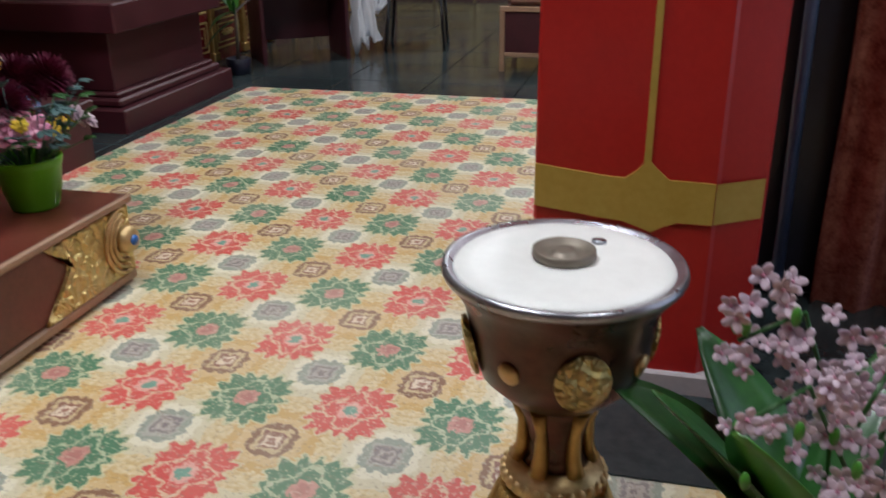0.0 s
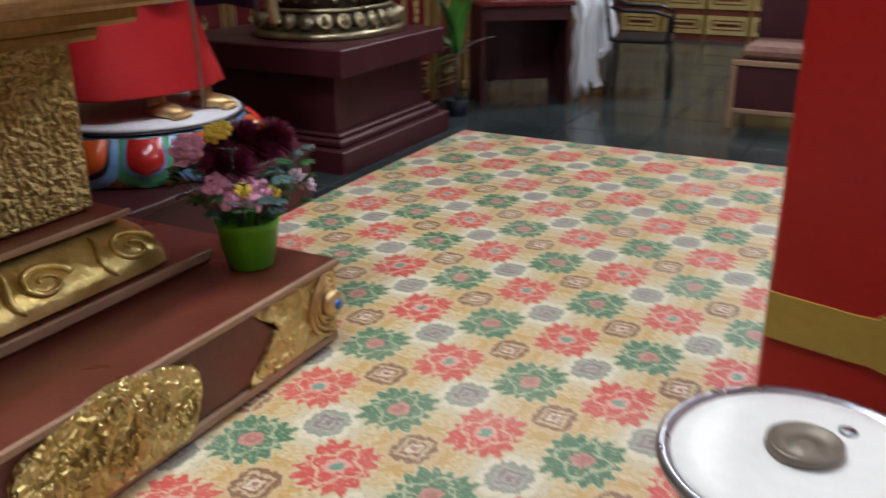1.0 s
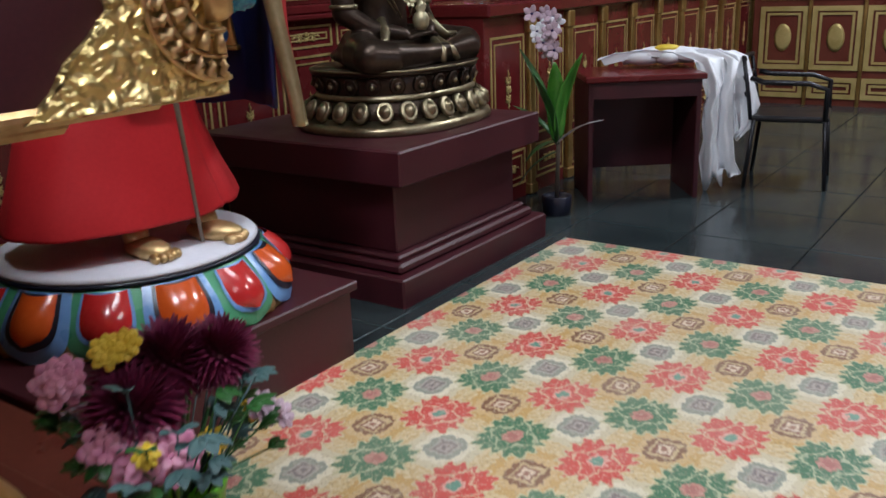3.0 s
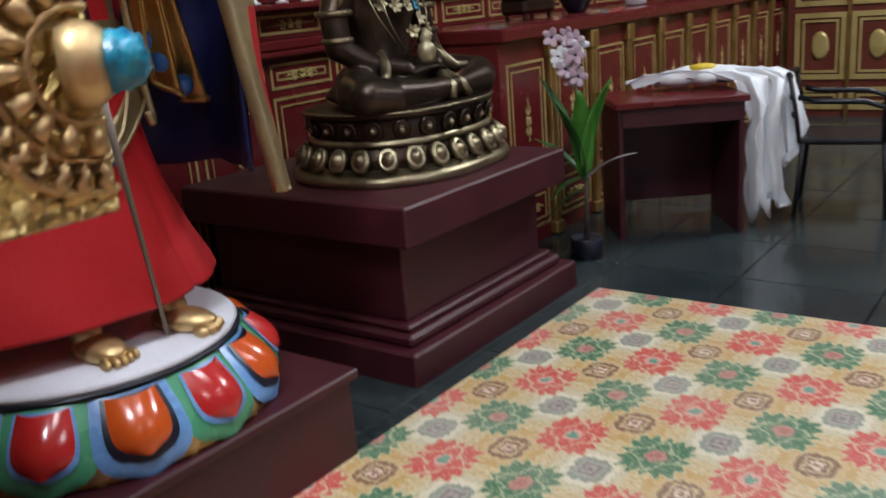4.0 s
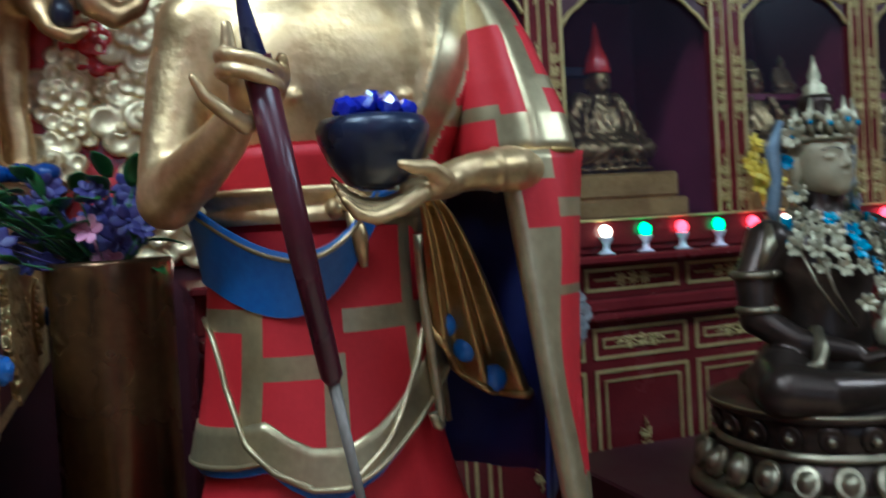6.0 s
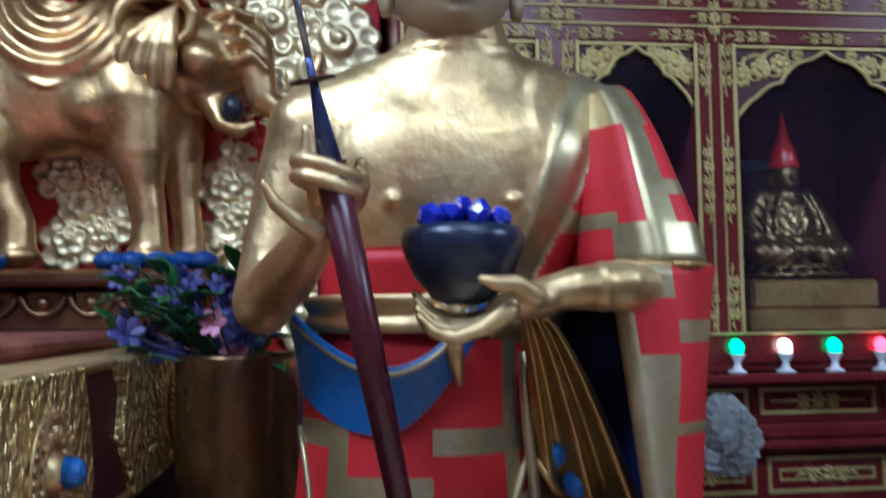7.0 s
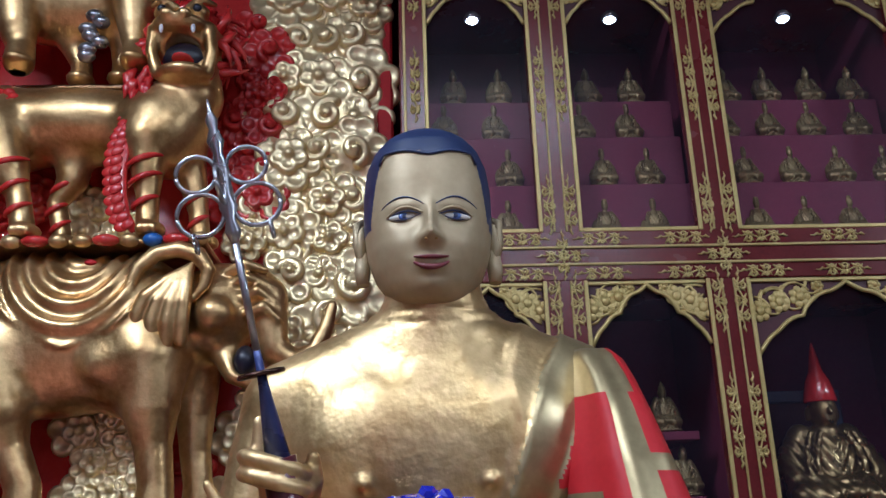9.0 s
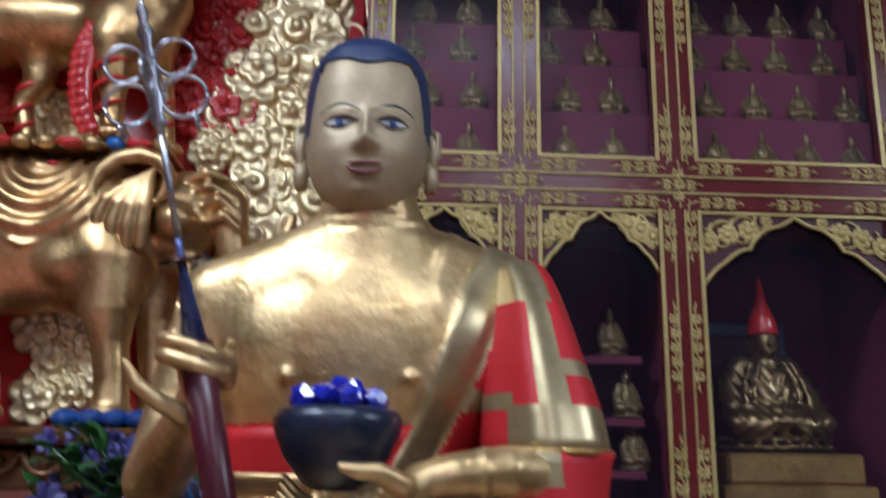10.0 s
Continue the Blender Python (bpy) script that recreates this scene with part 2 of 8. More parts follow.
LEAF_LIGHT = plain("green_leaf", (0.04, 0.19, 0.02), (0.07, 0.27, 0.03), 0.35, 0.0, 12.0, 60.0, 0.15, 0.003)
LEAF_BLUE = plain("blue_green_leaf", (0.03, 0.075, 0.075), (0.06, 0.12, 0.12), 0.5, 0.0, 12.0, 60.0, 0.15, 0.003)
PLUM = plain("plum_petals", (0.11, 0.008, 0.036), (0.23, 0.022, 0.080), 0.55, 0.0, 20.0, 80.0, 0.2, 0.003)
PINK = plain("pink_petals", (0.58, 0.20, 0.34), (0.72, 0.36, 0.48), 0.5, 0.0, 20.0, 80.0, 0.2, 0.003)
LILAC = plain("lilac_petals", (0.50, 0.36, 0.46), (0.70, 0.55, 0.62), 0.5, 0.0, 20.0, 80.0, 0.2, 0.003)
VIOLET = plain("violet_petals", (0.025, 0.02, 0.10), (0.05, 0.04, 0.17), 0.5, 0.0, 20.0, 80.0, 0.2, 0.003)
YELLOW = plain("yellow_petals", (0.70, 0.48, 0.03), (0.80, 0.60, 0.06), 0.5, 0.0, 20.0, 80.0, 0.2, 0.003)
BOLSTER_GOLD = plain("bright_gold_leaf", (0.66, 0.50, 0.16), (0.84, 0.68, 0.28), 0.36, 0.9, 9.0, 40.0, 0.5, 0.014, dent=1.0, rough_var=0.15)
CLOTH = plain("white_silk_scarf", (0.76, 0.78, 0.82), (0.86, 0.87, 0.90), 0.45, 0.0, 10.0, 150.0, 0.25, 0.004)
BLACK_METAL = plain("black_chair_metal", (0.02, 0.02, 0.024), (0.04, 0.04, 0.045), 0.35, 0.6, 5.0, 60.0, 0.05, 0.002)
WOOD_TRIM = plain("pale_wood_trim", (0.30, 0.17, 0.10), (0.40, 0.24, 0.15), 0.45, 0.0, 6.0, 80.0, 0.15, 0.003)
CUSHION = plain("woven_seat_cushion", (0.16, 0.05, 0.05), (0.26, 0.16, 0.10), 0.8, 0.0, 18.0, 120.0, 0.4, 0.006)
BROCADE = plain("red_brown_brocade", (0.15, 0.024, 0.018), (0.42, 0.15, 0.11), 0.35, 0.3, 22.0, 110.0, 0.4, 0.006)
CABINET_IN = plain("plum_cabinet_lining", (0.10, 0.008, 0.030), (0.145, 0.014, 0.044), 0.7, 0.0, 3.0, 60.0, 0.1, 0.003)
COLLAR_GILT = plain("worn_collar_gilding", (0.30, 0.26, 0.15), (0.50, 0.44, 0.28), 0.40, 0.6, 20.0, 70.0, 0.2, 0.003)
BRONZE_FACE = plain("dull_gilt_face_paint", (0.30, 0.24, 0.13), (0.38, 0.31, 0.18), 0.45, 0.3, 6.0, 60.0, 0.05, 0.002)
SILK_GREY = plain("grey_blue_ribbon", (0.13, 0.17, 0.21), (0.24, 0.30, 0.34), 0.45, 0.2, 14.0, 80.0, 0.2, 0.003)
STONE_BASE = plain("pale_stone_base", (0.42, 0.36, 0.38), (0.52, 0.46, 0.47), 0.5, 0.0, 6.0, 60.0, 0.15, 0.003)
PAINT_GOLD_BAND = plain("ochre_band_paint", (0.40, 0.26, 0.04), (0.48, 0.33, 0.07), 0.5, 0.0, 6.0, 60.0, 0.08, 0.002)
BLUE_STEEL = plain("blue_painted_pole", (0.06, 0.10, 0.20), (0.10, 0.15, 0.28), 0.35, 0.2, 5.0, 60.0, 0.05, 0.002)
FIGURE = plain("dull_brown_gilt", (0.15, 0.10, 0.045), (0.26, 0.19, 0.085), 0.40, 0.6, 12.0, 60.0, 0.1, 0.002)
LAMA_GOLD = plain("old_dark_gilding", (0.15, 0.10, 0.045), (0.27, 0.19, 0.085), 0.30, 0.85, 9.0, 50.0, 0.2, 0.004)
FRAME_BLUE = plain("grey_blue_frame_paint", (0.06, 0.075, 0.13), (0.09, 0.11, 0.17), 0.45, 0.0, 6.0, 60.0, 0.08, 0.002)
PLASTIC = plain("grey_plastic_film", (0.24, 0.24, 0.24), (0.40, 0.41, 0.40), 0.22, 0.0, 14.0, 60.0, 0.4, 0.01)


def relief_gold(name, scale, strength, c1, c2):
    """Beaten gold sheet with a chased relief of rounded curls."""
    n = Nodes(name)
    pos = n.world_xyz()[0]
    warp = n.t.nodes.new("ShaderNodeVectorMath")
    warp.operation = "MULTIPLY_ADD"
    tex = n.t.nodes.new("ShaderNodeTexNoise")
    tex.inputs["Scale"].default_value = scale * 0.5
    n.put(tex.inputs["Vector"], pos)
    n.put(warp.inputs[0], tex.outputs["Color"])
    warp.inputs[1].default_value = (1.6 / scale, 1.6 / scale, 1.6 / scale)
    n.put(warp.inputs[2], pos)
    lumps = n.voronoi(warp.outputs[0], scale, "SMOOTH_F1")
    fine = n.voronoi(warp.outputs[0], scale * 2.3, "SMOOTH_F1")
    n.put(n.b.inputs["Base Color"], n.mix(n.ramp(n.noise(pos, 5.0), (0.35, 0.0), (0.65, 1.0)), c1, c2))
    n.b.inputs["Metallic"].default_value = 0.85
    n.put(n.b.inputs["Roughness"], n.math("MULTIPLY_ADD", n.noise(pos, 9.0), 0.2, 0.26))
    n.bump(n.math("ADD", n.math("SUBTRACT", 1.0, lumps), n.math("MULTIPLY", n.math("SUBTRACT", 1.0, fine), 0.4)), strength, 0.045)
    return n.m


CHASED = relief_gold("chased_gold_sheet", 34.0, 1.0, (0.64, 0.48, 0.17), (0.80, 0.63, 0.28))
CHASED_FINE = relief_gold("finely_chased_gold_sheet", 52.0, 1.0, (0.58, 0.43, 0.15), (0.72, 0.55, 0.24))


def glow(name, color, strength):
    n = Nodes(name)
    n.b.inputs["Base Color"].default_value = (*color, 1)
    n.b.inputs["Emission Color"].default_value = (*color, 1)
    n.b.inputs["Emission Strength"].default_value = strength
    return n.m


FLAME = {"red": glow("red_led_glow", (1.0, 0.03, 0.05), 9.0), "green": glow("green_led_glow", (0.01, 1.0, 0.22), 5.0), "white": glow("warm_led_glow", (1.0, 0.80, 0.55), 9.0),
         "pink": glow("pink_led_glow", (1.0, 0.22, 0.6), 7.0), "cyan": glow("cyan_led_glow", (0.15, 0.9, 1.0), 5.0)}
SPOT = glow("cabinet_spot_glow", (0.75, 0.85, 1.0), 14.0)
TUBE = glow("ceiling_tube_glow", (1.0, 0.96, 0.90), 6.0)


def pane_glass():
    """Clear cabinet glass: mostly seen through, with a sharp reflection."""
    n = Nodes("cabinet_glass")
    gloss = n.t.nodes.new("ShaderNodeBsdfGlossy")
    gloss.inputs["Roughness"].default_value = 0.22
    clear = n.t.nodes.new("ShaderNodeBsdfTransparent")
    both = n.t.nodes.new("ShaderNodeMixShader")
    fres = n.t.nodes.new("ShaderNodeFresnel")
    fres.inputs["IOR"].default_value = 1.5
    n.put(both.inputs[0], n.math("MULTIPLY", fres.outputs[0], 0.06))
    n.put(both.inputs[1], clear.outputs[0])
    n.put(both.inputs[2], gloss.outputs[0])
    # a thin violet film that paints the hazy reflection onto the panes
    haze, film = n.t.nodes.new("ShaderNodeBsdfDiffuse"), n.t.nodes.new("ShaderNodeMixShader")
    haze.inputs["Color"].default_value = (0.50, 0.40, 0.66, 1)
    n.put(film.inputs[0], n.math("MULTIPLY_ADD", n.noise(n.world_xyz()[0], 2.2, 3.0), 0.022, -0.003))
    n.put(film.inputs[1], both.outputs[0])
    n.put(film.inputs[2], haze.outputs[0])
    n.put(n.t.nodes["Material Output"].inputs[0], film.outputs[0])
    return n.m


GLASS = pane_glass()


# ---- mesh building ----
class Build:
    """Collects vertices and faces, each face with a material number, into one mesh."""

    def __init__(self):
        self.v, self.f, self.m, self.s = [], [], [], []

    def face(self, ids, mi=0, smooth=False):
        self.f.append(ids), self.m.append(mi), self.s.append(smooth)

    def grid(self, rows, closed=True, mi=0, smooth=True, cap0=False, cap1=False):
        """Rows of points joined into a skin. mi: a number, or a function of row and column."""
        base, n = len(self.v), len(rows[0])
        for r in rows:
            self.v.extend(tuple(p) for p in r)
        for i in range(len(rows) - 1):
            for j in range(n if closed else n - 1):
                a, b = base + i * n + j, base + i * n + (j + 1) % n
                self.face((a, b, b + n, a + n), mi(i, j) if callable(mi) else mi, smooth)
        first = mi(0, 0) if callable(mi) else mi
        if cap0:
            self.face(tuple(base + j for j in reversed(range(n))), first)
        if cap1:
            self.face(tuple(base + (len(rows) - 1) * n + j for j in range(n)), first)
        return self

    def box(self, x0, y0, z0, x1, y1, z1, c=0.004, mi=0, m=None):
        """A box with chamfered edges."""
        c = min(c, abs(x1 - x0) / 3, abs(y1 - y0) / 3, abs(z1 - z0) / 3)
        base, X, Y, Z = len(self.v), (x0, x1), (y0, y1), (z0, z1)
        idx = {}
        for i in (0, 1):
            for j in (0, 1):
                for k in (0, 1):
                    sx, sy, sz = (c if i == 0 else -c), (c if j == 0 else -c), (c if k == 0 else -c)
                    for ax, p in enumerate(((X[i], Y[j] + sy, Z[k] + sz), (X[i] + sx, Y[j], Z[k] + sz), (X[i] + sx, Y[j] + sy, Z[k]))):
                        idx[i, j, k, ax] = len(self.v)
                        self.v.append(tuple(m @ Vector(p)) if m else p)
        ring = ((0, 0), (1, 0), (1, 1), (0, 1))
        for s in (0, 1):
            self.face(tuple(idx[s, a, b, 0] for a, b in ring), mi)
            self.face(tuple(idx[a, s, b, 1] for a, b in ring), mi)
            self.face(tuple(idx[a, b, s, 2] for a, b in ring), mi)
        for a in (0, 1):
            for b in (0, 1):
                self.face((idx[a, b, 0, 0], idx[a, b, 1, 0], idx[a, b, 1, 1], idx[a, b, 0, 1]), mi)
                self.face((idx[a, 0, b, 0], idx[a, 1, b, 0], idx[a, 1, b, 2], idx[a, 0, b, 2]), mi)
                self.face((idx[0, a, b, 1], idx[1, a, b, 1], idx[1, a, b, 2], idx[0, a, b, 2]), mi)
                for d in (0, 1):
                    self.face((idx[a, b, d, 0], idx[a, b, d, 1], idx[a, b, d, 2]), mi)
        return self

    def lathe(self, profile, at=(0, 0, 0), seg=32, mi=0, m=None, sx=1.0, sy=1.0, smooth=True):
        """A profile of (radius, z) turned about z."""
        rows = []
        for r, z in profile:
            row, r = [], max(r, 0.0015)
            for j in range(seg):
                a = 2 * math.pi * j / seg
                p = Vector((r * math.cos(a) * sx, r * math.sin(a) * sy, z))
                row.append((m @ p if m else p) + Vector(at))
            rows.append(row)
        return self.grid(rows, True, mi, smooth, True, True)

    def tube(self, points, radii, seg=10, mi=0, flat=1.0):
        """A tube of changing radius along points."""
        pts = [Vector(p) for p in points]
        if not hasattr(radii, "__len__"):
            radii = [radii] * len(pts)
        rows, up = [], Vector((0.13, 0.21, 0.97))
        for i, p in enumerate(pts):
            d = (pts[min(i + 1, len(pts) - 1)] - pts[max(i - 1, 0)]).normalized()
            if abs(d.dot(up)) > 0.97:
                up = Vector((0.97, 0.1, 0.2))
            a = d.cross(up).normalized()
            b = d.cross(a)
            rows.append([p + radii[i] * (math.cos(t) * a + flat * math.sin(t) * b) for t in (2 * math.pi * k / seg for k in range(seg))])
        return self.grid(rows, True, mi, True, True, True)

    def blob(self, at, r, mi=0, seg=16, rings=9, m=None):
        """An ellipsoid."""
        rows = []
        for i in range(rings + 1):
            a = math.pi * i / rings
            s = max(math.sin(a), 0.004)
            row = []
            for k in range(seg):
                t = 2 * math.pi * k / seg
                p = Vector((r[0] * s * math.cos(t), r[1] * s * math.sin(t), -r[2] * math.cos(a)))
                row.append((m @ p if m else p) + Vector(at))
            rows.append(row)
        return self.grid(rows, True, mi, True, True, True)

    def mesh(self, name, mats):
        me = bpy.data.meshes.new(name)
        me.from_pydata(self.v, [], self.f)
        for mt in mats if isinstance(mats, (list, tuple)) else [mats]:
            me.materials.append(mt)
        me.polygons.foreach_set("material_index", self.m)
        me.polygons.foreach_set("use_smooth", self.s)
        bm = bmesh.new()
        bm.from_mesh(me)
        bmesh.ops.recalc_face_normals(bm, faces=bm.faces)
        bm.to_mesh(me)
        bm.free()
        return me


class Clay:
    """A soft solid: ellipsoids and tubes that melt into one another, skinned into one mesh."""

    def __init__(self, step, lo, hi):
        self.h, self.lo = step, np.array(lo, dtype=np.float32)
        n = [int(math.ceil((b - a) / step)) + 1 for a, b in zip(lo, hi)]
        self.x, self.y, self.z = np.meshgrid(*[np.float32(a) + np.arange(k, dtype=np.float32) * np.float32(step) for a, k in zip(lo, n)], indexing="ij")
        self.d = np.full(self.x.shape, 9.0, dtype=np.float32)

    def melt(self, d, k):
        if k <= 0:
            self.d = np.minimum(self.d, d)
        else:
            t = np.maximum(k - np.abs(self.d - d), 0) / k
            self.d = np.minimum(self.d, d) - t * t * k * 0.25
        return self

    def egg_field(self, at, r, turn=None):
        p = [self.x - at[0], self.y - at[1], self.z - at[2]]
        if turn is not None:
            m = turn.to_3x3().transposed()
            p = [m[i][0] * p[0] + m[i][1] * p[1] + m[i][2] * p[2] for i in range(3)]
        a = np.sqrt(sum((q / e) ** 2 for q, e in zip(p, r)))
        c = np.sqrt(sum((q / (e * e)) ** 2 for q, e in zip(p, r))) + 1e-6
        return a * (a - 1) / c

    def egg(self, at, r, k=0.04, turn=None):
        return self.melt(self.egg_field(at, r, turn), k)

    def rod(self, pts, radii, k=0.03):
        best = None
        radii = radii if hasattr(radii, "__len__") else [radii] * len(pts)
        for p, q, r0, r1 in zip(pts, pts[1:], radii, radii[1:]):
            e = [b - a for a, b in zip(p, q)]
            v = [self.x - p[0], self.y - p[1], self.z - p[2]]
            t = np.clip(sum(a * b for a, b in zip(v, e)) / max(1e-9, sum(a * a for a in e)), 0, 1)
            d = np.sqrt(sum((a - t * b) ** 2 for a, b in zip(v, e))) - (r0 + (r1 - r0) * t)
            best = d if best is None else np.minimum(best, d)
        return self.melt(best, k)

    def carve(self, d, k=0.02):
        t = np.maximum(k - np.abs(self.d + d), 0) / k
        self.d = np.maximum(self.d, -d) + t * t * k * 0.25
        return self

    def swell(self, amount):
        self.d = self.d - amount
        return self

    def skin(self, b, mi=0):
        """Adds the surface to a Build. mi: a number, or a function of a face's middle."""
        f, n = self.d, np.array(self.d.shape)
        acc, cnt = np.zeros((*(n - 1), 3), dtype=np.float32), np.zeros(n - 1, dtype=np.float32)
        cell = np.stack(np.meshgrid(*[np.arange(k - 1, dtype=np.float32) for k in n], indexing="ij"), -1)
        crossings = []
        for ax in range(3):
            u, v = [k for k in range(3) if k != ax]
            A, B = np.take(f, range(n[ax] - 1), ax), np.take(f, range(1, n[ax]), ax)
            cross = (A < 0) != (B < 0)
            t = np.where(cross, A / np.where(cross, A - B, 1), 0)
            crossings.append(cross)
            for du in (0, 1):
                for dv in (0, 1):
                    sl = [slice(None)] * 3
                    sl[u], sl[v] = slice(du, n[u] - 1 + du), slice(dv, n[v] - 1 + dv)
                    c = cross[tuple(sl)]
                    off = cell.copy()
                    off[..., ax] += t[tuple(sl)]
                    off[..., u] += du
                    off[..., v] += dv
                    acc += off * c[..., None]
                    cnt += c
        hit = cnt > 0
        ids = np.full(hit.shape, -1, dtype=np.int64)
        ids[hit] = np.arange(hit.sum()) + len(b.v)
        pts = acc[hit] / cnt[hit][:, None] * self.h + self.lo
        first = len(b.v)
        b.v.extend(tuple(float(q) for q in p) for p in pts)
        for ax in range(3):
            u, v = [k for k in range(3) if k != ax]
            e = np.argwhere(crossings[ax])
            e = e[(e[:, u] > 0) & (e[:, v] > 0) & (e[:, u] < n[u] - 1) & (e[:, v] < n[v] - 1)]
            quad = []
            for du, dv in ((-1, -1), (0, -1), (0, 0), (-1, 0)):
                c = e.copy()
                c[:, u] += du
                c[:, v] += dv
                quad.append(ids[c[:, 0], c[:, 1], c[:, 2]])
            quad = np.stack(quad, 1)
            mids = pts[quad - first].mean(axis=1)
            for q, m in zip(quad.tolist(), mids.tolist()):
                b.face(tuple(q), mi(*m) if callable(mi) else mi, True)
        return b


def thing(name, label, category, at=(0, 0, 0), group="", kind=""):
    ob = new(name)
    ob.location = at
    ob.matrix_world = Matrix.Translation(at)
    return tagged(ob, label, category, group, kind)


def piece(name, mesh, parent, m=None, label=""):
    """A part on a mesh that others share, in the parent's own space."""
    ob = new(name, mesh)
    ob.parent = parent
    if m is not None:
        ob.matrix_basis = m
    return tagged(ob, label) if label else ob


def part(name, build, mats, parent, label=""):
    ob = new(name, build.mesh(name, mats))
    ob.parent = parent
    ob.matrix_parent_inverse = Matrix.Translation(-parent.matrix_world.translation) if parent.parent is None else Matrix()
    return tagged(ob, label) if label else ob


def whole(name, build, mats, label, category, group="", kind="", at=(0, 0, 0)):
    ob = new(name, build.mesh(name, mats))
    ob.location = at
    return tagged(ob, label, category, group, kind)



# ---- room ----
whole("ground", Build().box(-6.2, -4, -0.3, 4, 11.3, -0.03, 0.001), INK, "dark bedding under the slate floor", "ground", kind="structure")
whole("wall_west", Build().box(-6.4, -4, -0.3, -6.2, 11.3, 5.2), LACQUER, "dark red back wall of the hall", "wall", kind="structure")
whole("wall_north", Build().box(-6.4, 11.3, -0.3, 4, 11.5, 5.2), LACQUER, "dark red end wall of the hall", "wall", kind="structure")
whole("wall_south", Build().box(-6.4, -4.2, -0.3, 4.2, -4, 5.2), PLASTER, "dark brown painted wall of the hall", "wall", kind="structure")
whole("ceiling", Build().box(-6.4, -4.2, 5.2, 4.2, 11.5, 5.4), PLASTER, "dark painted ceiling of the hall", "ceiling", kind="structure")
# the unseen east wall, with a wide doorway assumed for the cool light
b = Build().box(4, -4, -0.3, 4.2, 0.9, 5.2).box(4, 0.9, 3.1, 4.2, 3.9, 5.2).box(4, 3.9, -0.3, 4.2, 11.5, 5.2)
whole("wall_east", b, PLASTER, "unseen dark painted wall with an assumed doorway", "wall", kind="structure")
# glowing sheet added beyond the assumed doorway
whole("backdrop", Build().box(9, -8, -1, 9.1, 13, 9), glow("added_outside_glow", (0.55, 0.68, 0.95), 0.7), "unseen glowing sheet added outside the assumed doorway", "backdrop", kind="structure")

for x, y, _ in LAMPS:
    lamp = thing("ceiling_light", "long white tube light in a hanging metal tray", "lamp", (x, y, 5.2), "ceiling lights")
    part("tray", Build().box(x - 0.2, y - 0.75, 4.58, x + 0.2, y + 0.75, 4.63), STEEL, lamp)
    for dx in (-0.1, 0.1):
        part("tube", Build().tube([(x + dx, y - 0.68, 4.555), (x + dx, y + 0.68, 4.555)], 0.018, 10), TUBE, lamp)
    for dy in (-0.6, 0.6):
        part("hanger", Build().tube([(x, y + dy, 4.62), (x, y + dy, 5.2)], 0.006, 6), STEEL, lamp)
CEILING_LIGHTS()

whole("carpet", Build().box(-2.57, -3.9, -0.004, 3.6, 5.2, 0.0, 0.002), CARPET, "floral carpet of red, green and cream squares on the floor", "carpet", kind="structure")

# ---- pillar ----
pillar = thing("pillar", "red painted square pillar with an ochre band and stripe", "pillar", (0, 2.25, 0), kind="")


def prism(outline, z0, z1, mi=0):
    return Build().grid([[(x, y, z0) for x, y in outline], [(x, y, z1) for x, y in outline]], True, mi, False, True, True)


part("shaft", prism([(-0.265, 1.985), (-0.258, 1.978), (0.148, 1.978), (0.158, 1.99), (0.262, 2.05), (0.268, 2.06), (0.268, 2.5), (-0.265, 2.5)], 0.06, 5.2), RED_PILLAR, pillar)
part("base", Build().box(-0.30, 1.965, -0.002, 0.20, 2.55, 0.06, 0.006), STONE_BASE, pillar, "pale stone base")
b = Build()
top = [(-0.263, 0.575), (-0.10, 0.555), (-0.055, 0.553), (-0.03, 0.572), (-0.006, 0.60), (0.02, 0.574), (0.045, 0.553), (0.10, 0.552), (0.148, 0.55)]
low = [(-0.263, 0.472), (-0.10, 0.452), (-0.055, 0.448), (-0.02, 0.436), (0.012, 0.425), (0.04, 0.44), (0.07, 0.452), (0.10, 0.452), (0.148, 0.452)]
b.grid([[(x, 1.972, z) for x, z in low], [(x, 1.972, z) for x, z in top], [(x, 1.979, z) for x, z in top]], False, 0, False)
b.grid([[(0.15, 1.974, 0.452), (0.26, 2.04, 0.455)], [(0.15, 1.974, 0.55), (0.26, 2.04, 0.552)]], False, 0, False)
part("band", b, PAINT_GOLD_BAND, pillar, "ochre painted band")
part("stripe", Build().box(-0.015, 1.973, 0.585, 0.001, 1.98, 5.15, 0.001), PAINT_GOLD_BAND, pillar, "thin ochre painted stripe")
whole("blue_pole", Build().tube([(0.40, 2.6, 0), (0.385, 2.6, 1.0), (0.37, 2.6, 3.2)], 0.018, 12), BLUE_STEEL, "slim blue grey painted pole beside the pillar", "pole")
# black box added to keep the gap behind the brocade dark
whole("dark_filler", Build().box(0.30, 2.66, -0.002, 2.6, 3.3, 1.75, 0.01), INK, "black box added to darken the gap behind the brocade", "cabinet")
# thin dark sheets just above the floor, before and beside the pillar
whole("dark_strip", Build().box(-0.08, 1.60, 0.0005, 2.6, 1.962, 0.006, 0.002).box(0.205, 1.962, 0.0005, 2.6, 2.655, 0.006, 0.002), SLATE, "thin dark strip on the floor around the pillar", "slab")
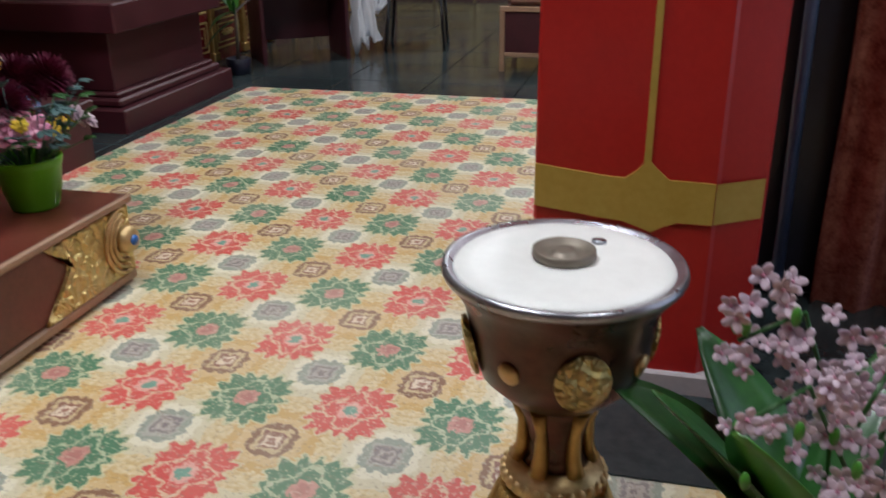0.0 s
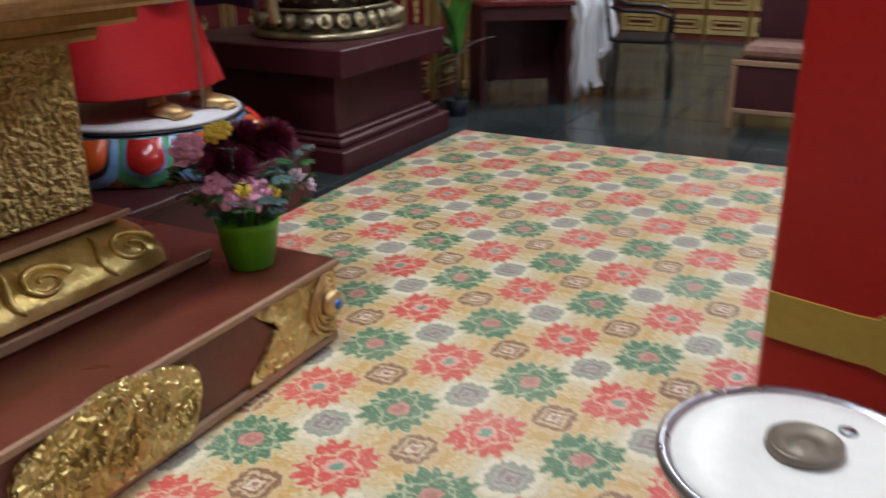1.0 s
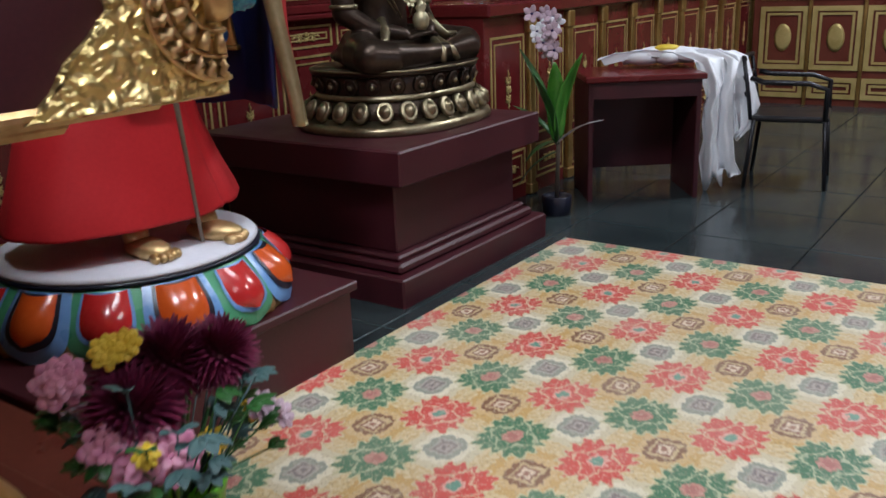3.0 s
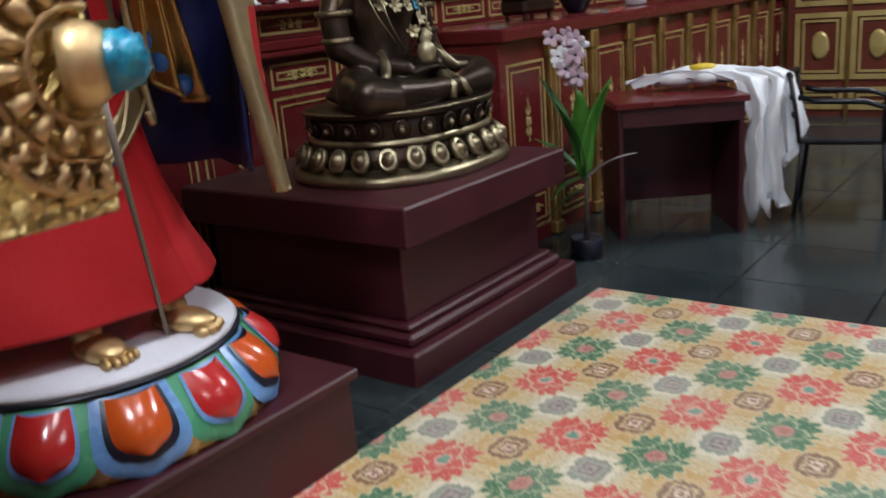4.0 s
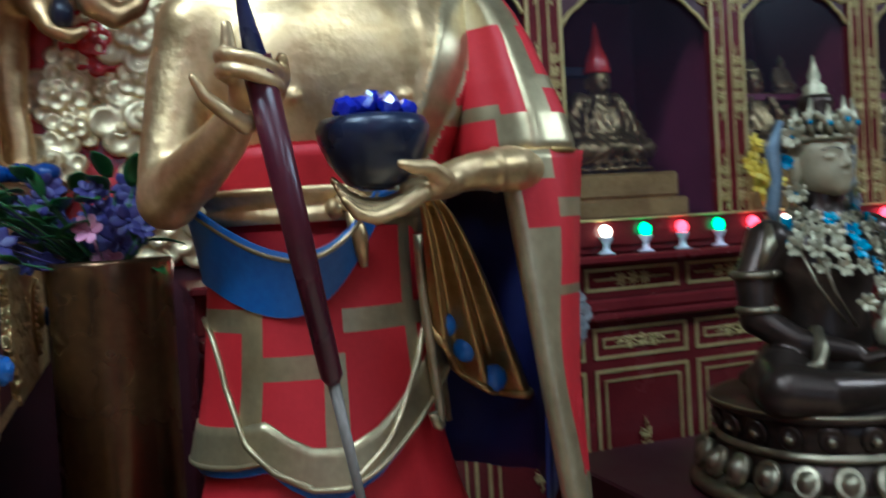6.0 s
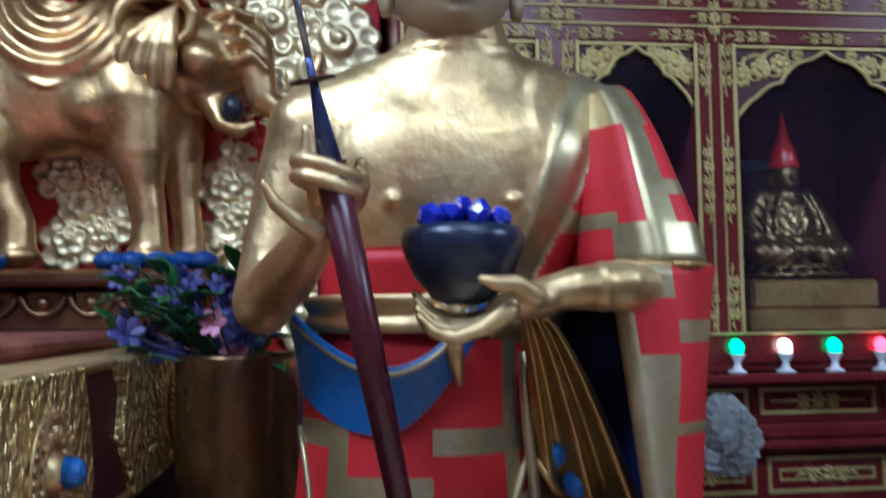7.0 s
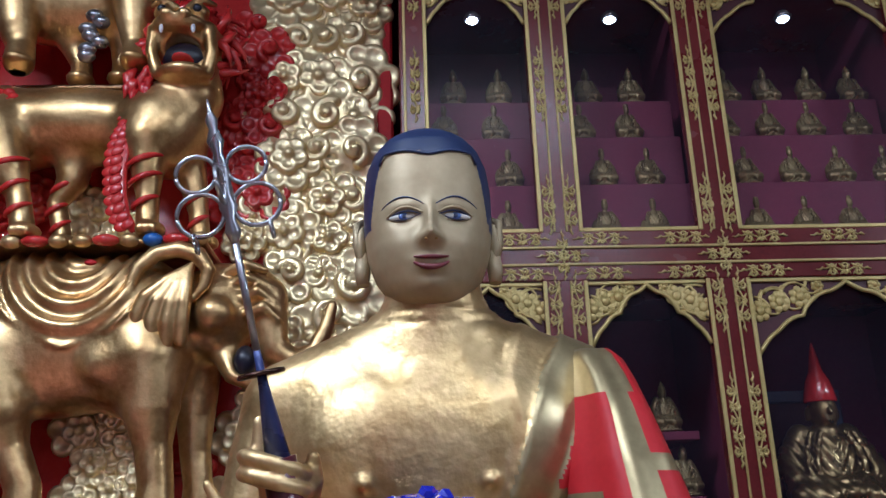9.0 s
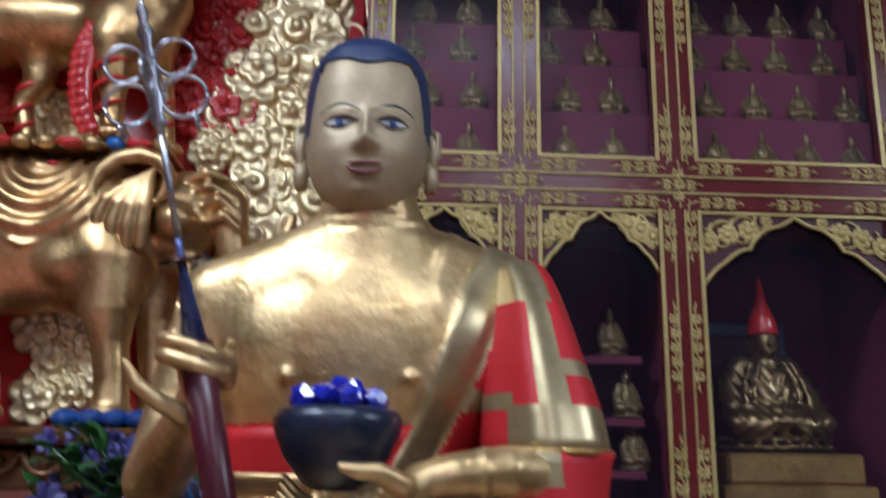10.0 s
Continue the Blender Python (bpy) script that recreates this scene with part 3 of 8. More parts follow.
# brocade hanging beside the pillar
rows = []
for i in range(13):
    z = 0.008 + 1.7 * i / 12
    rows.append([(0.50 + 0.9 * j / 40, 2.57 + 0.035 * math.sin(j * 0.9) + 0.01 * math.sin(j * 2.3 + i), z) for j in range(41)])
for i in range(12, -1, -1):
    z = 0.008 + 1.7 * i / 12
    rows.append([(0.50 + 0.9 * j / 40, 2.59 + 0.035 * math.sin(j * 0.9) + 0.01 * math.sin(j * 2.3 + i), z) for j in range(41)])
whole("brocade_curtain", Build().grid(rows, False), BROCADE, "red brown brocade altar curtain with a shimmering weave", "curtain")

# ---- pedestal of the bronze figure ----
ped = thing("figure_pedestal", "maroon painted stepped wooden pedestal", "pedestal", (-3.3, 4.58, 0))
part("plinth", Build().box(-3.92, 3.97, -0.03, -2.68, 5.2, 0.12, 0.008), MAROON, ped)
part("lower_moulding", Build().box(-3.88, 4.02, 0.12, -2.73, 5.14, 0.165, 0.012).box(-3.86, 4.05, 0.165, -2.76, 5.11, 0.19, 0.01), MAROON, ped)
part("body", Build().box(-3.84, 4.09, 0.19, -2.80, 5.07, 0.50, 0.006), MAROON, ped)
part("slab", Build().box(-3.91, 4.0, 0.505, -2.69, 5.15, 0.655, 0.008), MAROON, ped)
block = thing("statue_plinth", "low maroon painted wooden plinth", "plinth", (-3.1, 2.9, 0))
part("body", Build().box(-3.80, 2.36, -0.03, -2.56, 3.51, 0.25, 0.006), MAROON, block)
part("top_board", Build().box(-3.82, 2.35, 0.25, -2.54, 3.53, 0.285, 0.006), MAROON, block)

# ---- altar along the back wall ----


def frame_lines(b, axis, plane, out, a0, a1, z0, z1, w=0.012, d=0.006):
    """A thin rectangular gilt line on a wall face. axis 'x': the face looks along x."""
    lo, hi = (plane - 0.002, plane + out * d)
    lo, hi = min(lo, hi), max(lo, hi)
    rows = []
    for inset, level in ((0.0, lo), (0.0, hi), (w, hi), (w, lo)):
        ring = ((a0 + inset, z0 + inset), (a1 - inset, z0 + inset), (a1 - inset, z1 - inset), (a0 + inset, z1 - inset))
        rows.append([(level, p, q) if axis == "x" else (p, level, q) for p, q in ring])
    b.grid(rows + rows[:1], True, 0, False)


def scroll_shape(n_leaf=3, length=0.16, width=0.05):
    """A flat gilt scroll: a waving stem with a tight curl and two leaves at each bend and a flame tip, in the plane y z, facing x."""
    b = Build()
    wave = lambda v: 0.16 * width * math.sin(math.pi * n_leaf * v)
    b.tube([(0.003, wave(k / 30), length * (k / 30 - 0.5)) for k in range(31)], [0.0038] * 31, 5)
    for k in range(n_leaf):
        v = (k + 0.5) / n_leaf
        z, s = length * (v - 0.5), 1 if k % 2 == 0 else -1
        r0 = 0.27 * width
        for side, grow in ((-s, 1.0), (s, 0.62)):
            cy, r1 = side * 0.27 * width, r0 * grow
            pts = [(0.0035, cy + r1 * (1 - 0.8 * i / 16) * math.cos(-2.2 + i * 0.46) * side, z + r1 * (1 - 0.8 * i / 16) * math.sin(-2.2 + i * 0.46)) for i in range(17)]
            b.tube(pts, [0.0050 * (1 - 0.35 * i / 16) for i in range(17)], 5)
            b.tube([(0.003, wave(v) * 0.5, z + 0.3 * r0), (0.004, side * 0.3 * width, z + 0.9 * r0), (0.003, side * 0.46 * width, z + 1.75 * r0)], [0.003, 0.0062, 0.0014], 5)
            b.tube([(0.003, wave(v) * 0.5, z - 0.3 * r0), (0.004, side * 0.22 * width, z - 1.0 * r0), (0.003, side * 0.42 * width, z - 1.6 * r0)], [0.003, 0.0054, 0.0012], 5)
    for e in (-1, 1):
        b.tube([(0.003, 0, e * length / 2), (0.004, 0.005, e * (length / 2 + 0.012)), (0.004, -0.003, e * (length / 2 + 0.024)), (0.003, 0.0, e * (length / 2 + (0.040 if e > 0 else 0.030)))], [0.003, 0.0058, 0.0036, 0.0010], 6)
    return b.mesh("gilt_scroll", GILT)


SCROLL = scroll_shape()
SCROLL_LONG = scroll_shape(5, 0.24, 0.042)
TURN_FLAT = Matrix.Rotation(math.pi / 2, 4, "X")
TURN_SOUTH = Matrix.Rotation(-math.pi / 2, 4, "Z")


def gilt_panel(parent, axis, plane, out, a0, a1, z0, z1, mesh_pair=True):
    """A recessed door panel with two gilt lines and a scroll in the middle."""
    b = Build()
    frame_lines(b, axis, plane, out, a0, a1, z0, z1, 0.013)
    ob = part("panel", b, GILT, parent)
    inner = Build()
    frame_lines(inner, axis, plane, out, a0 + 0.04, a1 - 0.04, z0 + 0.04, z1 - 0.04, 0.008)
    piece("inner_line", inner.mesh("inner_line", GILT), ob)
    m = Matrix.Translation((plane + out * 0.002, (a0 + a1) / 2, (z0 + z1) / 2)) if axis == "x" else Matrix.Translation(((a0 + a1) / 2, plane + out * 0.002, (z0 + z1) / 2)) @ TURN_SOUTH
    if a1 - a0 > z1 - z0:
        m = m @ TURN_FLAT
    s = piece("ornament", SCROLL, ob, m @ Matrix.Scale(min(1.0, max(a1 - a0, z1 - z0) / 0.26), 4), "gilt scroll ornament")
    return ob


low = thing("altar_cabinet", "dark red lacquered altar cabinet with gilt line panels", "cabinet", (-4.3, 4.1, 0))
part("body", Build().box(-4.60, 2.78, -0.03, -4.0, 5.46, 1.12, 0.004), LACQUER, low)
part("cornice", Build().box(-4.60, 2.78, 1.12, -3.94, 5.46, 1.15, 0.008).box(-4.60, 2.78, 1.15, -3.97, 5.46, 1.20, 0.01), LACQUER, low)
part("riser", Build().box(-4.60, 2.78, 1.20, -4.04, 5.46, 1.335, 0.004), LACQUER, low)
part("ledge", Build().box(-4.60, 2.76, 1.335, -3.93, 5.47, 1.368, 0.008), LACQUER, low)
y = 2.84
while y < 5.3:
    gilt_panel(low, "x", -4.0, 1, y, y + 0.42, 0.30, 0.93)
    gilt_panel(low, "x", -4.0, 1, y, y + 0.42, 0.06, 0.24)
    gilt_panel(low, "x", -4.0, 1, y, y + 0.42, 0.97, 1.09)
    gilt_panel(low, "x", -4.04, 1, y, y + 0.42, 1.225, 1.315)
    y += 0.46

long_altar = thing("long_altar", "dark red lacquered altar counter with gilt carved front panels", "altar", (-3.7, 8, 0))
part("body", Build().box(-4.75, 5.48, -0.03, -3.22, 11.0, 1.09, 0.004), LACQUER, long_altar)
part("worktop", Build().box(-4.75, 5.465, 1.09, -3.17, 11.0, 1.165, 0.012), LACQUER, long_altar)
part("riser", Build().box(-4.75, 5.48, 1.165, -3.95, 11.0, 1.335, 0.004), LACQUER, long_altar)
part("ledge", Build().box(-4.75, 5.47, 1.335, -3.90, 11.0, 1.37, 0.008), LACQUER, long_altar)
y = 5.52
while y < 10.6:
    gilt_panel(long_altar, "x", -3.22, 1, y + 0.02, y + 0.40, 0.36, 0.98)
    gilt_panel(long_altar, "x", -3.22, 1, y + 0.02, y + 0.40, 0.08, 0.30)
    part("pilaster", Build().box(-3.225, y + 0.425, 0.02, -3.19, y + 0.485, 1.08, 0.006).box(-3.23, y + 0.41, 0.98, -3.18, y + 0.50, 1.085, 0.008).box(-3.23, y + 0.41, 0.0, -3.18, y + 0.50, 0.07, 0.008), GOLD_DARK, long_altar, "gilded pilaster strip")
    gilt_panel(long_altar, "x", -3.95, 1, y + 0.02, y + 0.46, 1.19, 1.315)
    y += 0.5
gilt_panel(long_altar, "y", 5.48, -1, -3.86, -3.28, 0.3, 1.0)

# carved cabinet front across the end of the hall
far = thing("end_cabinet", "dark wooden cabinet front with gilded carved door panels", "cabinet", (-1, 10.6, 0))
part("body", Build().box(-3.15, 10.3, -0.03, 2.5, 11.28, 3.0, 0.004), BROWN, far)
x = -3.1
while x < 1.6:
    b = Build()
    for z0, z1 in ((0.06, 0.26), (0.33, 0.92), (0.98, 1.2)):
        frame_lines(b, "y", 10.3, -1, x + 0.02, x + 0.46, z0, z1, 0.045, 0.012)
        frame_lines(b, "y", 10.3, -1, x + 0.085, x + 0.395, z0 + 0.06, z1 - 0.06, 0.022, 0.010)
    b.lathe([(0.09, 0.0), (0.10, 0.008), (0.075, 0.012), (0.0, 0.012)], (x + 0.24, 10.302, 0.63), 20, 0, Matrix.Rotation(math.pi / 2, 4, "X"), 0.8, 1.3)
    part("door_panel", b, GILT, far, "gilded carved door panel")
    part("post", Build().box(x + 0.465, 10.27, -0.02, x + 0.495, 10.305, 2.9, 0.006), GOLD_DARK, far)
    x += 0.48

# ---- display cabinet over the altar ----
case = thing("display_cabinet", "maroon display cabinet with gilt scroll frames and glass doors", "cabinet", (-4.4, 6, 1.37))
part("back_panel", Build().box(-4.78, 3.02, 1.372, -4.72, 9.2, 5.0), CABINET_IN, case)
part("end_panel", Build().box(-4.72, 3.0, 1.372, -4.04, 3.02, 5.0), LACQUER, case)
part("bottom_board", Build().box(-4.72, 3.02, 1.372, -4.03, 9.2, 1.50, 0.004), LACQUER, case)
part("middle_shelf", Build().box(-4.72, 3.02, 2.52, -4.06, 9.2, 2.62, 0.004), LACQUER, case)
part("top_board", Build().box(-4.72, 3.02, 3.78, -4.06, 9.2, 3.9, 0.004), LACQUER, case)
stiles = [(3.0, 3.10), (3.465, 3.617), (4.02, 4.172), (4.84, 5.0), (5.56, 5.71), (6.30, 6.48), (7.1, 7.25), (7.85, 8.0), (8.6, 8.75)]
for y0, y1 in stiles:
    part("stile", Build().box(-4.06, y0, 1.372, -4.02, y1, 4.9, 0.003), LACQUER, case)
    mid = (y0 + y1) / 2
    edges = [y1 - 0.014] if y0 < 3.05 else [y0, y1 - 0.014, mid - 0.026, mid + 0.016]
    for e in edges:
        wide = 0.014 if e in (y0, y1 - 0.014) else 0.007
        for z0, z1 in ((1.50, 2.50), (2.675, 4.8)):
            part("gilt_line", Build().box(-4.022, e, z0, -4.014, e + wide, z1, 0.002), GILT, case)
    if y0 < 3.05:
        part("gilt_line", Build().box(-4.022, y0 + 0.012, 1.4, -4.014, y0 + 0.022, 4.8, 0.002), GILT, case)
    sides = [(y1 - 0.046, 1)] if y0 < 3.05 else [(y0 + 0.040, 1), (y1 - 0.040, -1)]
    for ys, s in sides:
        for z, mesh in ((2.42, SCROLL), (2.02, SCROLL_LONG), (1.62, SCROLL), (2.77, SCROLL), (3.24, SCROLL_LONG), (3.62, SCROLL)):
            piece("ornament", mesh, case, Matrix.Translation((-4.02, ys, z)) @ Matrix.Translation(-case.location) @ Matrix.Diagonal((1, 0.85 * s, 1.0, 1)), "gilt scroll ornament")
spans = [(stiles[i][1], stiles[i + 1][0]) for i in range(len(stiles) - 1)]
part("rail", Build().box(-4.055, 3.10, 2.50, -4.018, 9.2, 2.675, 0.003), LACQUER, case)
part("lower_rail", Build().box(-4.055, 3.10, 1.40, -4.018, 9.2, 1.50, 0.003), LACQUER, case)
part("gilt_line", Build().box(-4.02, 3.0, 2.612, -4.010, 9.2, 2.621, 0.002).box(-4.02, 3.0, 2.552, -4.010, 9.2, 2.561, 0.002).box(-4.02, 3.0, 1.495, -4.010, 9.2, 1.505, 0.002), GILT, case)
for y0, y1 in stiles[1:]:
    mid = (y0 + y1) / 2
    for m in (Matrix(), TURN_FLAT):
        piece("ornament", SCROLL, case, Matrix.Translation((-4.014, mid, 2.586)) @ Matrix.Translation(-case.location) @ m @ Matrix.Scale(0.8, 4), "gilt scroll ornament")


def cusped(u):
    """The height of a cusped arch over its springing, u from -1 to 1."""
    a = abs(u)
    if a < 0.5:
        return 0.78 + 0.22 * (1 - a / 0.5) ** 2.2 if a < 0.18 else 0.86 - 0.30 * ((a - 0.18) / 0.32) ** 2
    if a < 0.78:
        return 0.56 - 0.22 * ((a - 0.5) / 0.28) ** 2 - 0.04
    return 0.30 - 0.30 * ((a - 0.78) / 0.22) ** 1.5


def valance(y0, y1, z_top, drop):
    """A pierced arch: dark ground, gilt edge, gilt rosettes and curls in the spandrels."""
    w, n = (y1 - y0) / 2, 48
    mid = (y0 + y1) / 2
    edge = [(mid + w * (2 * i / n - 1), z_top - drop + drop * cusped(2 * i / n - 1) * 0.94) for i in range(n + 1)]
    b = Build()
    b.grid([[(-4.035, y, z_top) for y, z in edge], [(-4.035, y, z) for y, z in edge], [(-4.045, y, z) for y, z in edge], [(-4.045, y, z_top) for y, z in edge]], False, 0, False)
    ob = part("valance", b, MAROON, case, "pierced arch with gilt flowers")
    b = Build().tube([(-4.03, y, z) for y, z in edge], 0.008, 6)
    rnd = random.Random(int(mid * 100) + int(z_top * 10))
    for side in (-1, 1):
        for u in (0.93, 0.72, 0.50, 0.30):
            y = mid + side * w * u
            z_edge = z_top - drop + drop * cusped(u) * 0.94
            r = min(0.042, (z_top - z_edge) * 0.42)
            if r < 0.012:
                continue
            z = (z_top + z_edge) / 2
            for k in range(7):
                a = 6.283 * k / 7
                b.blob((-4.032, y + r * 0.6 * math.cos(a), z + r * 0.6 * math.sin(a)), (0.006, r * 0.36, r * 0.36), 0, 7, 4)
            b.blob((-4.028, y, z), (0.008, r * 0.4, r * 0.4), 0, 7, 4)
            for k in range(3):
                a = rnd.uniform(0, 6.28)
                pts = [(-4.031, y + side * 0.02 + (r * 1.3 - 0.0016 * i) * math.cos(a + i * 0.35), z + (r * 1.3 - 0.0016 * i) * math.sin(a + i * 0.35)) for i in range(9)]
                pts = [p for p in pts if p[2] < z_top - 0.004 and y0 < p[1] < y1]
                if len(pts) > 3:
                    b.tube(pts, 0.0045, 5)
    part("gilt_edge", b, GILT, ob)


FIG_ROWS = ((3.28, -4.30), (3.10, -4.24), (2.885, -4.18), (2.66, -4.12))


def draped_figure(hat, step=0.0062, gold=None, size=(1, 1, 1)):
    """A seated statue in a heavy robe, with folds, facing x, 0.44 m high without its hat."""
    b, c = Build(), Clay(step, (-0.17, -0.24, -0.004), (0.22, 0.24, 0.50))
    c.egg((0.02, 0, 0.018), (0.16, 0.215, 0.022), 0.0).egg((0.02, 0, 0.045), (0.145, 0.195, 0.022), 0.006)
    c.egg((0.03, 0, 0.105), (0.135, 0.185, 0.055), 0.01)
    c.egg((-0.02, 0, 0.20), (0.095, 0.125, 0.145), 0.05)
    for s in (-1, 1):
        c.rod([(-0.02, s * 0.085, 0.305), (-0.01, s * 0.135, 0.22), (0.04, s * 0.145, 0.15), (0.10, s * 0.06, 0.135)], [0.048, 0.052, 0.048, 0.026], 0.02)
        c.rod([(0.02, s * 0.10, 0.115), (0.10, s * 0.15, 0.10), (0.14, s * 0.08, 0.09)], [0.05, 0.045, 0.035], 0.02)
        c.rod([(0.055, s * 0.045, 0.315), (0.075, s * 0.075, 0.25), (0.085, s * 0.085, 0.17)], [0.010, 0.011, 0.010], 0.004)
        c.rod([(0.045, s * 0.075, 0.315), (0.06, s * 0.105, 0.25), (0.09, s * 0.12, 0.17)], [0.010, 0.011, 0.010], 0.004)
        c.egg((-0.005, s * 0.054, 0.385), (0.012, 0.008, 0.026), 0.003)
    c.d = c.d + 0.0035 * np.sin(c.z * 150 + np.abs(c.y) * 120) * step_up(0.09 - c.z, 0.02) + 0.003 * np.sin(c.z * 90 - np.abs(c.y) * 160) * step_up(c.z - 0.10, 0.02) * step_up(0.30 - c.z, 0.02)
    c.egg((0.11, 0, 0.145), (0.03, 0.05, 0.018), 0.01)
    c.rod([(-0.005, 0, 0.30), (0.0, 0, 0.35)], [0.045, 0.038], 0.02)
    c.egg((0.005, 0, 0.395), (0.054, 0.049, 0.060), 0.012).egg((0.016, 0, 0.365), (0.042, 0.038, 0.032), 0.012)
    c.rod([(0.058, 0, 0.405), (0.066, 0, 0.385)], [0.006, 0.009], 0.005)
    for s in (-1, 1):
        c.carve(c.egg_field((0.062, s * 0.020, 0.405), (0.008, 0.013, 0.006)), 0.004)
    c.egg((0.054, 0, 0.358), (0.008, 0.014, 0.004), 0.003)
    c.skin(b)
    if hat:
        b.lathe([(0.056, 0.425), (0.058, 0.432), (0.052, 0.465), (0.044, 0.50), (0.026, 0.535), (0.018, 0.575), (0.012, 0.61), (0.0, 0.645)], (0.0, 0, 0), 20, 1)
    else:
        b.lathe([(0.050, 0.425), (0.040, 0.45), (0.022, 0.46), (0.024, 0.475), (0.0, 0.50)], (0.0, 0, 0), 20, 0)
    b.v = [tuple(q * e for q, e in zip(v, size)) for v in b.v]
    return b.mesh("draped_statue", [gold or LAMA_GOLD, RED_GLOSS])


def step_up(v, wide=0.008):
    """A soft step from 0 to 1 where v passes 0."""
    return np.clip(v / wide + 0.5, 0, 1)


SMALL = draped_figure(False, 0.0105, FIGURE, (0.34, 0.27, 0.37))
rnd = random.Random(4)
for i, (y0, y1) in enumerate(spans):
    if y0 > 8.5:
        continue
    big = y1 - y0 > 0.6
    for z0, z1 in ((1.505, 2.50), (2.675, 3.78)):
        g = part("glass_pane", Build().box(-4.044, y0, z0, -4.040, y1, z1, 0.0005), GLASS, case)
        g.visible_shadow = False
    valance(y0 + 0.002, y1 - 0.002, 2.499, 0.26 if big else 0.22)
    valance(y0 + 0.002, y1 - 0.002, 3.72, 0.26 if big else 0.22)
    part("gilt_border", Build().box(-4.036, y0, 2.676, -4.022, y1, 2.690, 0.002).box(-4.036, y0, 2.486, -4.024, y1, 2.499, 0.002), GILT, case)
    for z in (2.648, 2.524):
        for yy in ([y0 + 0.06, y1 - 0.06, (y0 + y1) / 2] if big else [y0 + 0.06, y1 - 0.06]):
            piece("ornament", SCROLL, case, Matrix.Translation((-4.018, yy, z)) @ Matrix.Translation(-case.location) @ TURN_FLAT @ Matrix.Scale(0.85, 4), "gilt scroll ornament")
    part("spot_lamp", Build().lathe([(0.03, 0.0), (0.034, 0.01), (0.02, 0.03)], (-4.14, (y0 + y1) / 2, 3.585), 14), STEEL, case)
    part("spot_glow", Build().lathe([(0.024, 0.0), (0.02, -0.006), (0.0, -0.008)], (-4.14, (y0 + y1) / 2, 3.585), 14), SPOT, case)
    part("divider", Build().box(-4.72, y0 - 0.07, 1.5, -4.06, y0 - 0.05, 3.78, 0.002), CABINET_IN, case)
    # stepped tiers for the small statues
    for z, x in FIG_ROWS:
        part("tier", Build().box(-4.72, y0 - 0.04, 2.62 if z < 2.7 else z - 0.2, x + 0.07, y1 + 0.03, z, 0.003), CABINET_IN, case)
    if y0 < 6.5:
        n = 4 if big else 2
        for z, x in FIG_ROWS:
            for k in range(n + 1):
                yy = y0 + 0.03 + (k + 0.25 + 0.3 * ((z * 10) % 1)) * (0.175 if not big else 0.172)
                if yy > y1 + 0.02:
                    continue
                ob = new("small_statue", SMALL)
                ob.matrix_world = Matrix.Translation((x, yy + rnd.uniform(-0.01, 0.01), z)) @ Matrix.Rotation(rnd.uniform(-0.15, 0.15), 4, "Z")
                tagged(ob, "small dull gilt seated statue on a cabinet tier", "statue", "small statues in the cabinet")
    if not big:
        for z, yy in ((1.80, y1 - 0.05), (1.62, y1 - 0.03), (2.02, y1 - 0.1)):
            ob = new("small_statue", SMALL)
            ob.matrix_world = Matrix.Translation((-4.33, yy, z))
            tagged(ob, "small dull gilt seated statue on a cabinet tier", "statue", "small statues in the cabinet")
            part("tier", Build().box(-4.72, y0, z - 0.03, -4.27, y1, z, 0.003), CABINET_IN, case)

HAT, GILT_FIG = draped_figure(True), draped_figure(False)
for y, mesh, label in ((4.49, HAT, "dark gilt seated statue with a tall red pointed hat"), (5.28, GILT_FIG, "large gilt seated statue in the cabinet"), (6.0, GILT_FIG, "large gilt seated statue in the cabinet"), (6.8, GILT_FIG, "large gilt seated statue in the cabinet")):
    st = thing("statue_stand", "gilded two step stand inside the cabinet", "stand", (-4.3, y, 1.5), "statue stands")
    part("step", Build().box(-4.5, y - 0.27, 1.50, -4.10, y + 0.27, 1.58, 0.01), GOLD_DARK, st)
    part("step", Build().box(-4.48, y - 0.24, 1.58, -4.12, y + 0.24, 1.685, 0.012), GOLD_DARK, st)
    ob = new("cabinet_statue", mesh)
    ob.matrix_world = Matrix.Translation((-4.32, y, 1.687))
    tagged(ob, label, "statue", "large statues in the cabinet")
    fr = thing("picture_frame", "grey blue framed picture leaning behind the cabinet statue", "picture frame", (-4.62, y, 1.5), "framed pictures")
    b = Build()
    for y0, z0, y1, z1 in ((-0.22, 1.50, -0.18, 2.20), (0.18, 1.50, 0.22, 2.20), (-0.18, 2.155, 0.18, 2.20), (-0.18, 1.50, 0.18, 1.54)):
        b.box(-4.64, y + y0, z0, -4.61, y + y1, z1, 0.004)
    part("frame", b, FRAME_BLUE, fr)
    part("picture", Build().box(-4.64, y - 0.179, 1.541, -4.63, y + 0.179, 2.154, 0.002), MAROON, fr, "dark red picture")

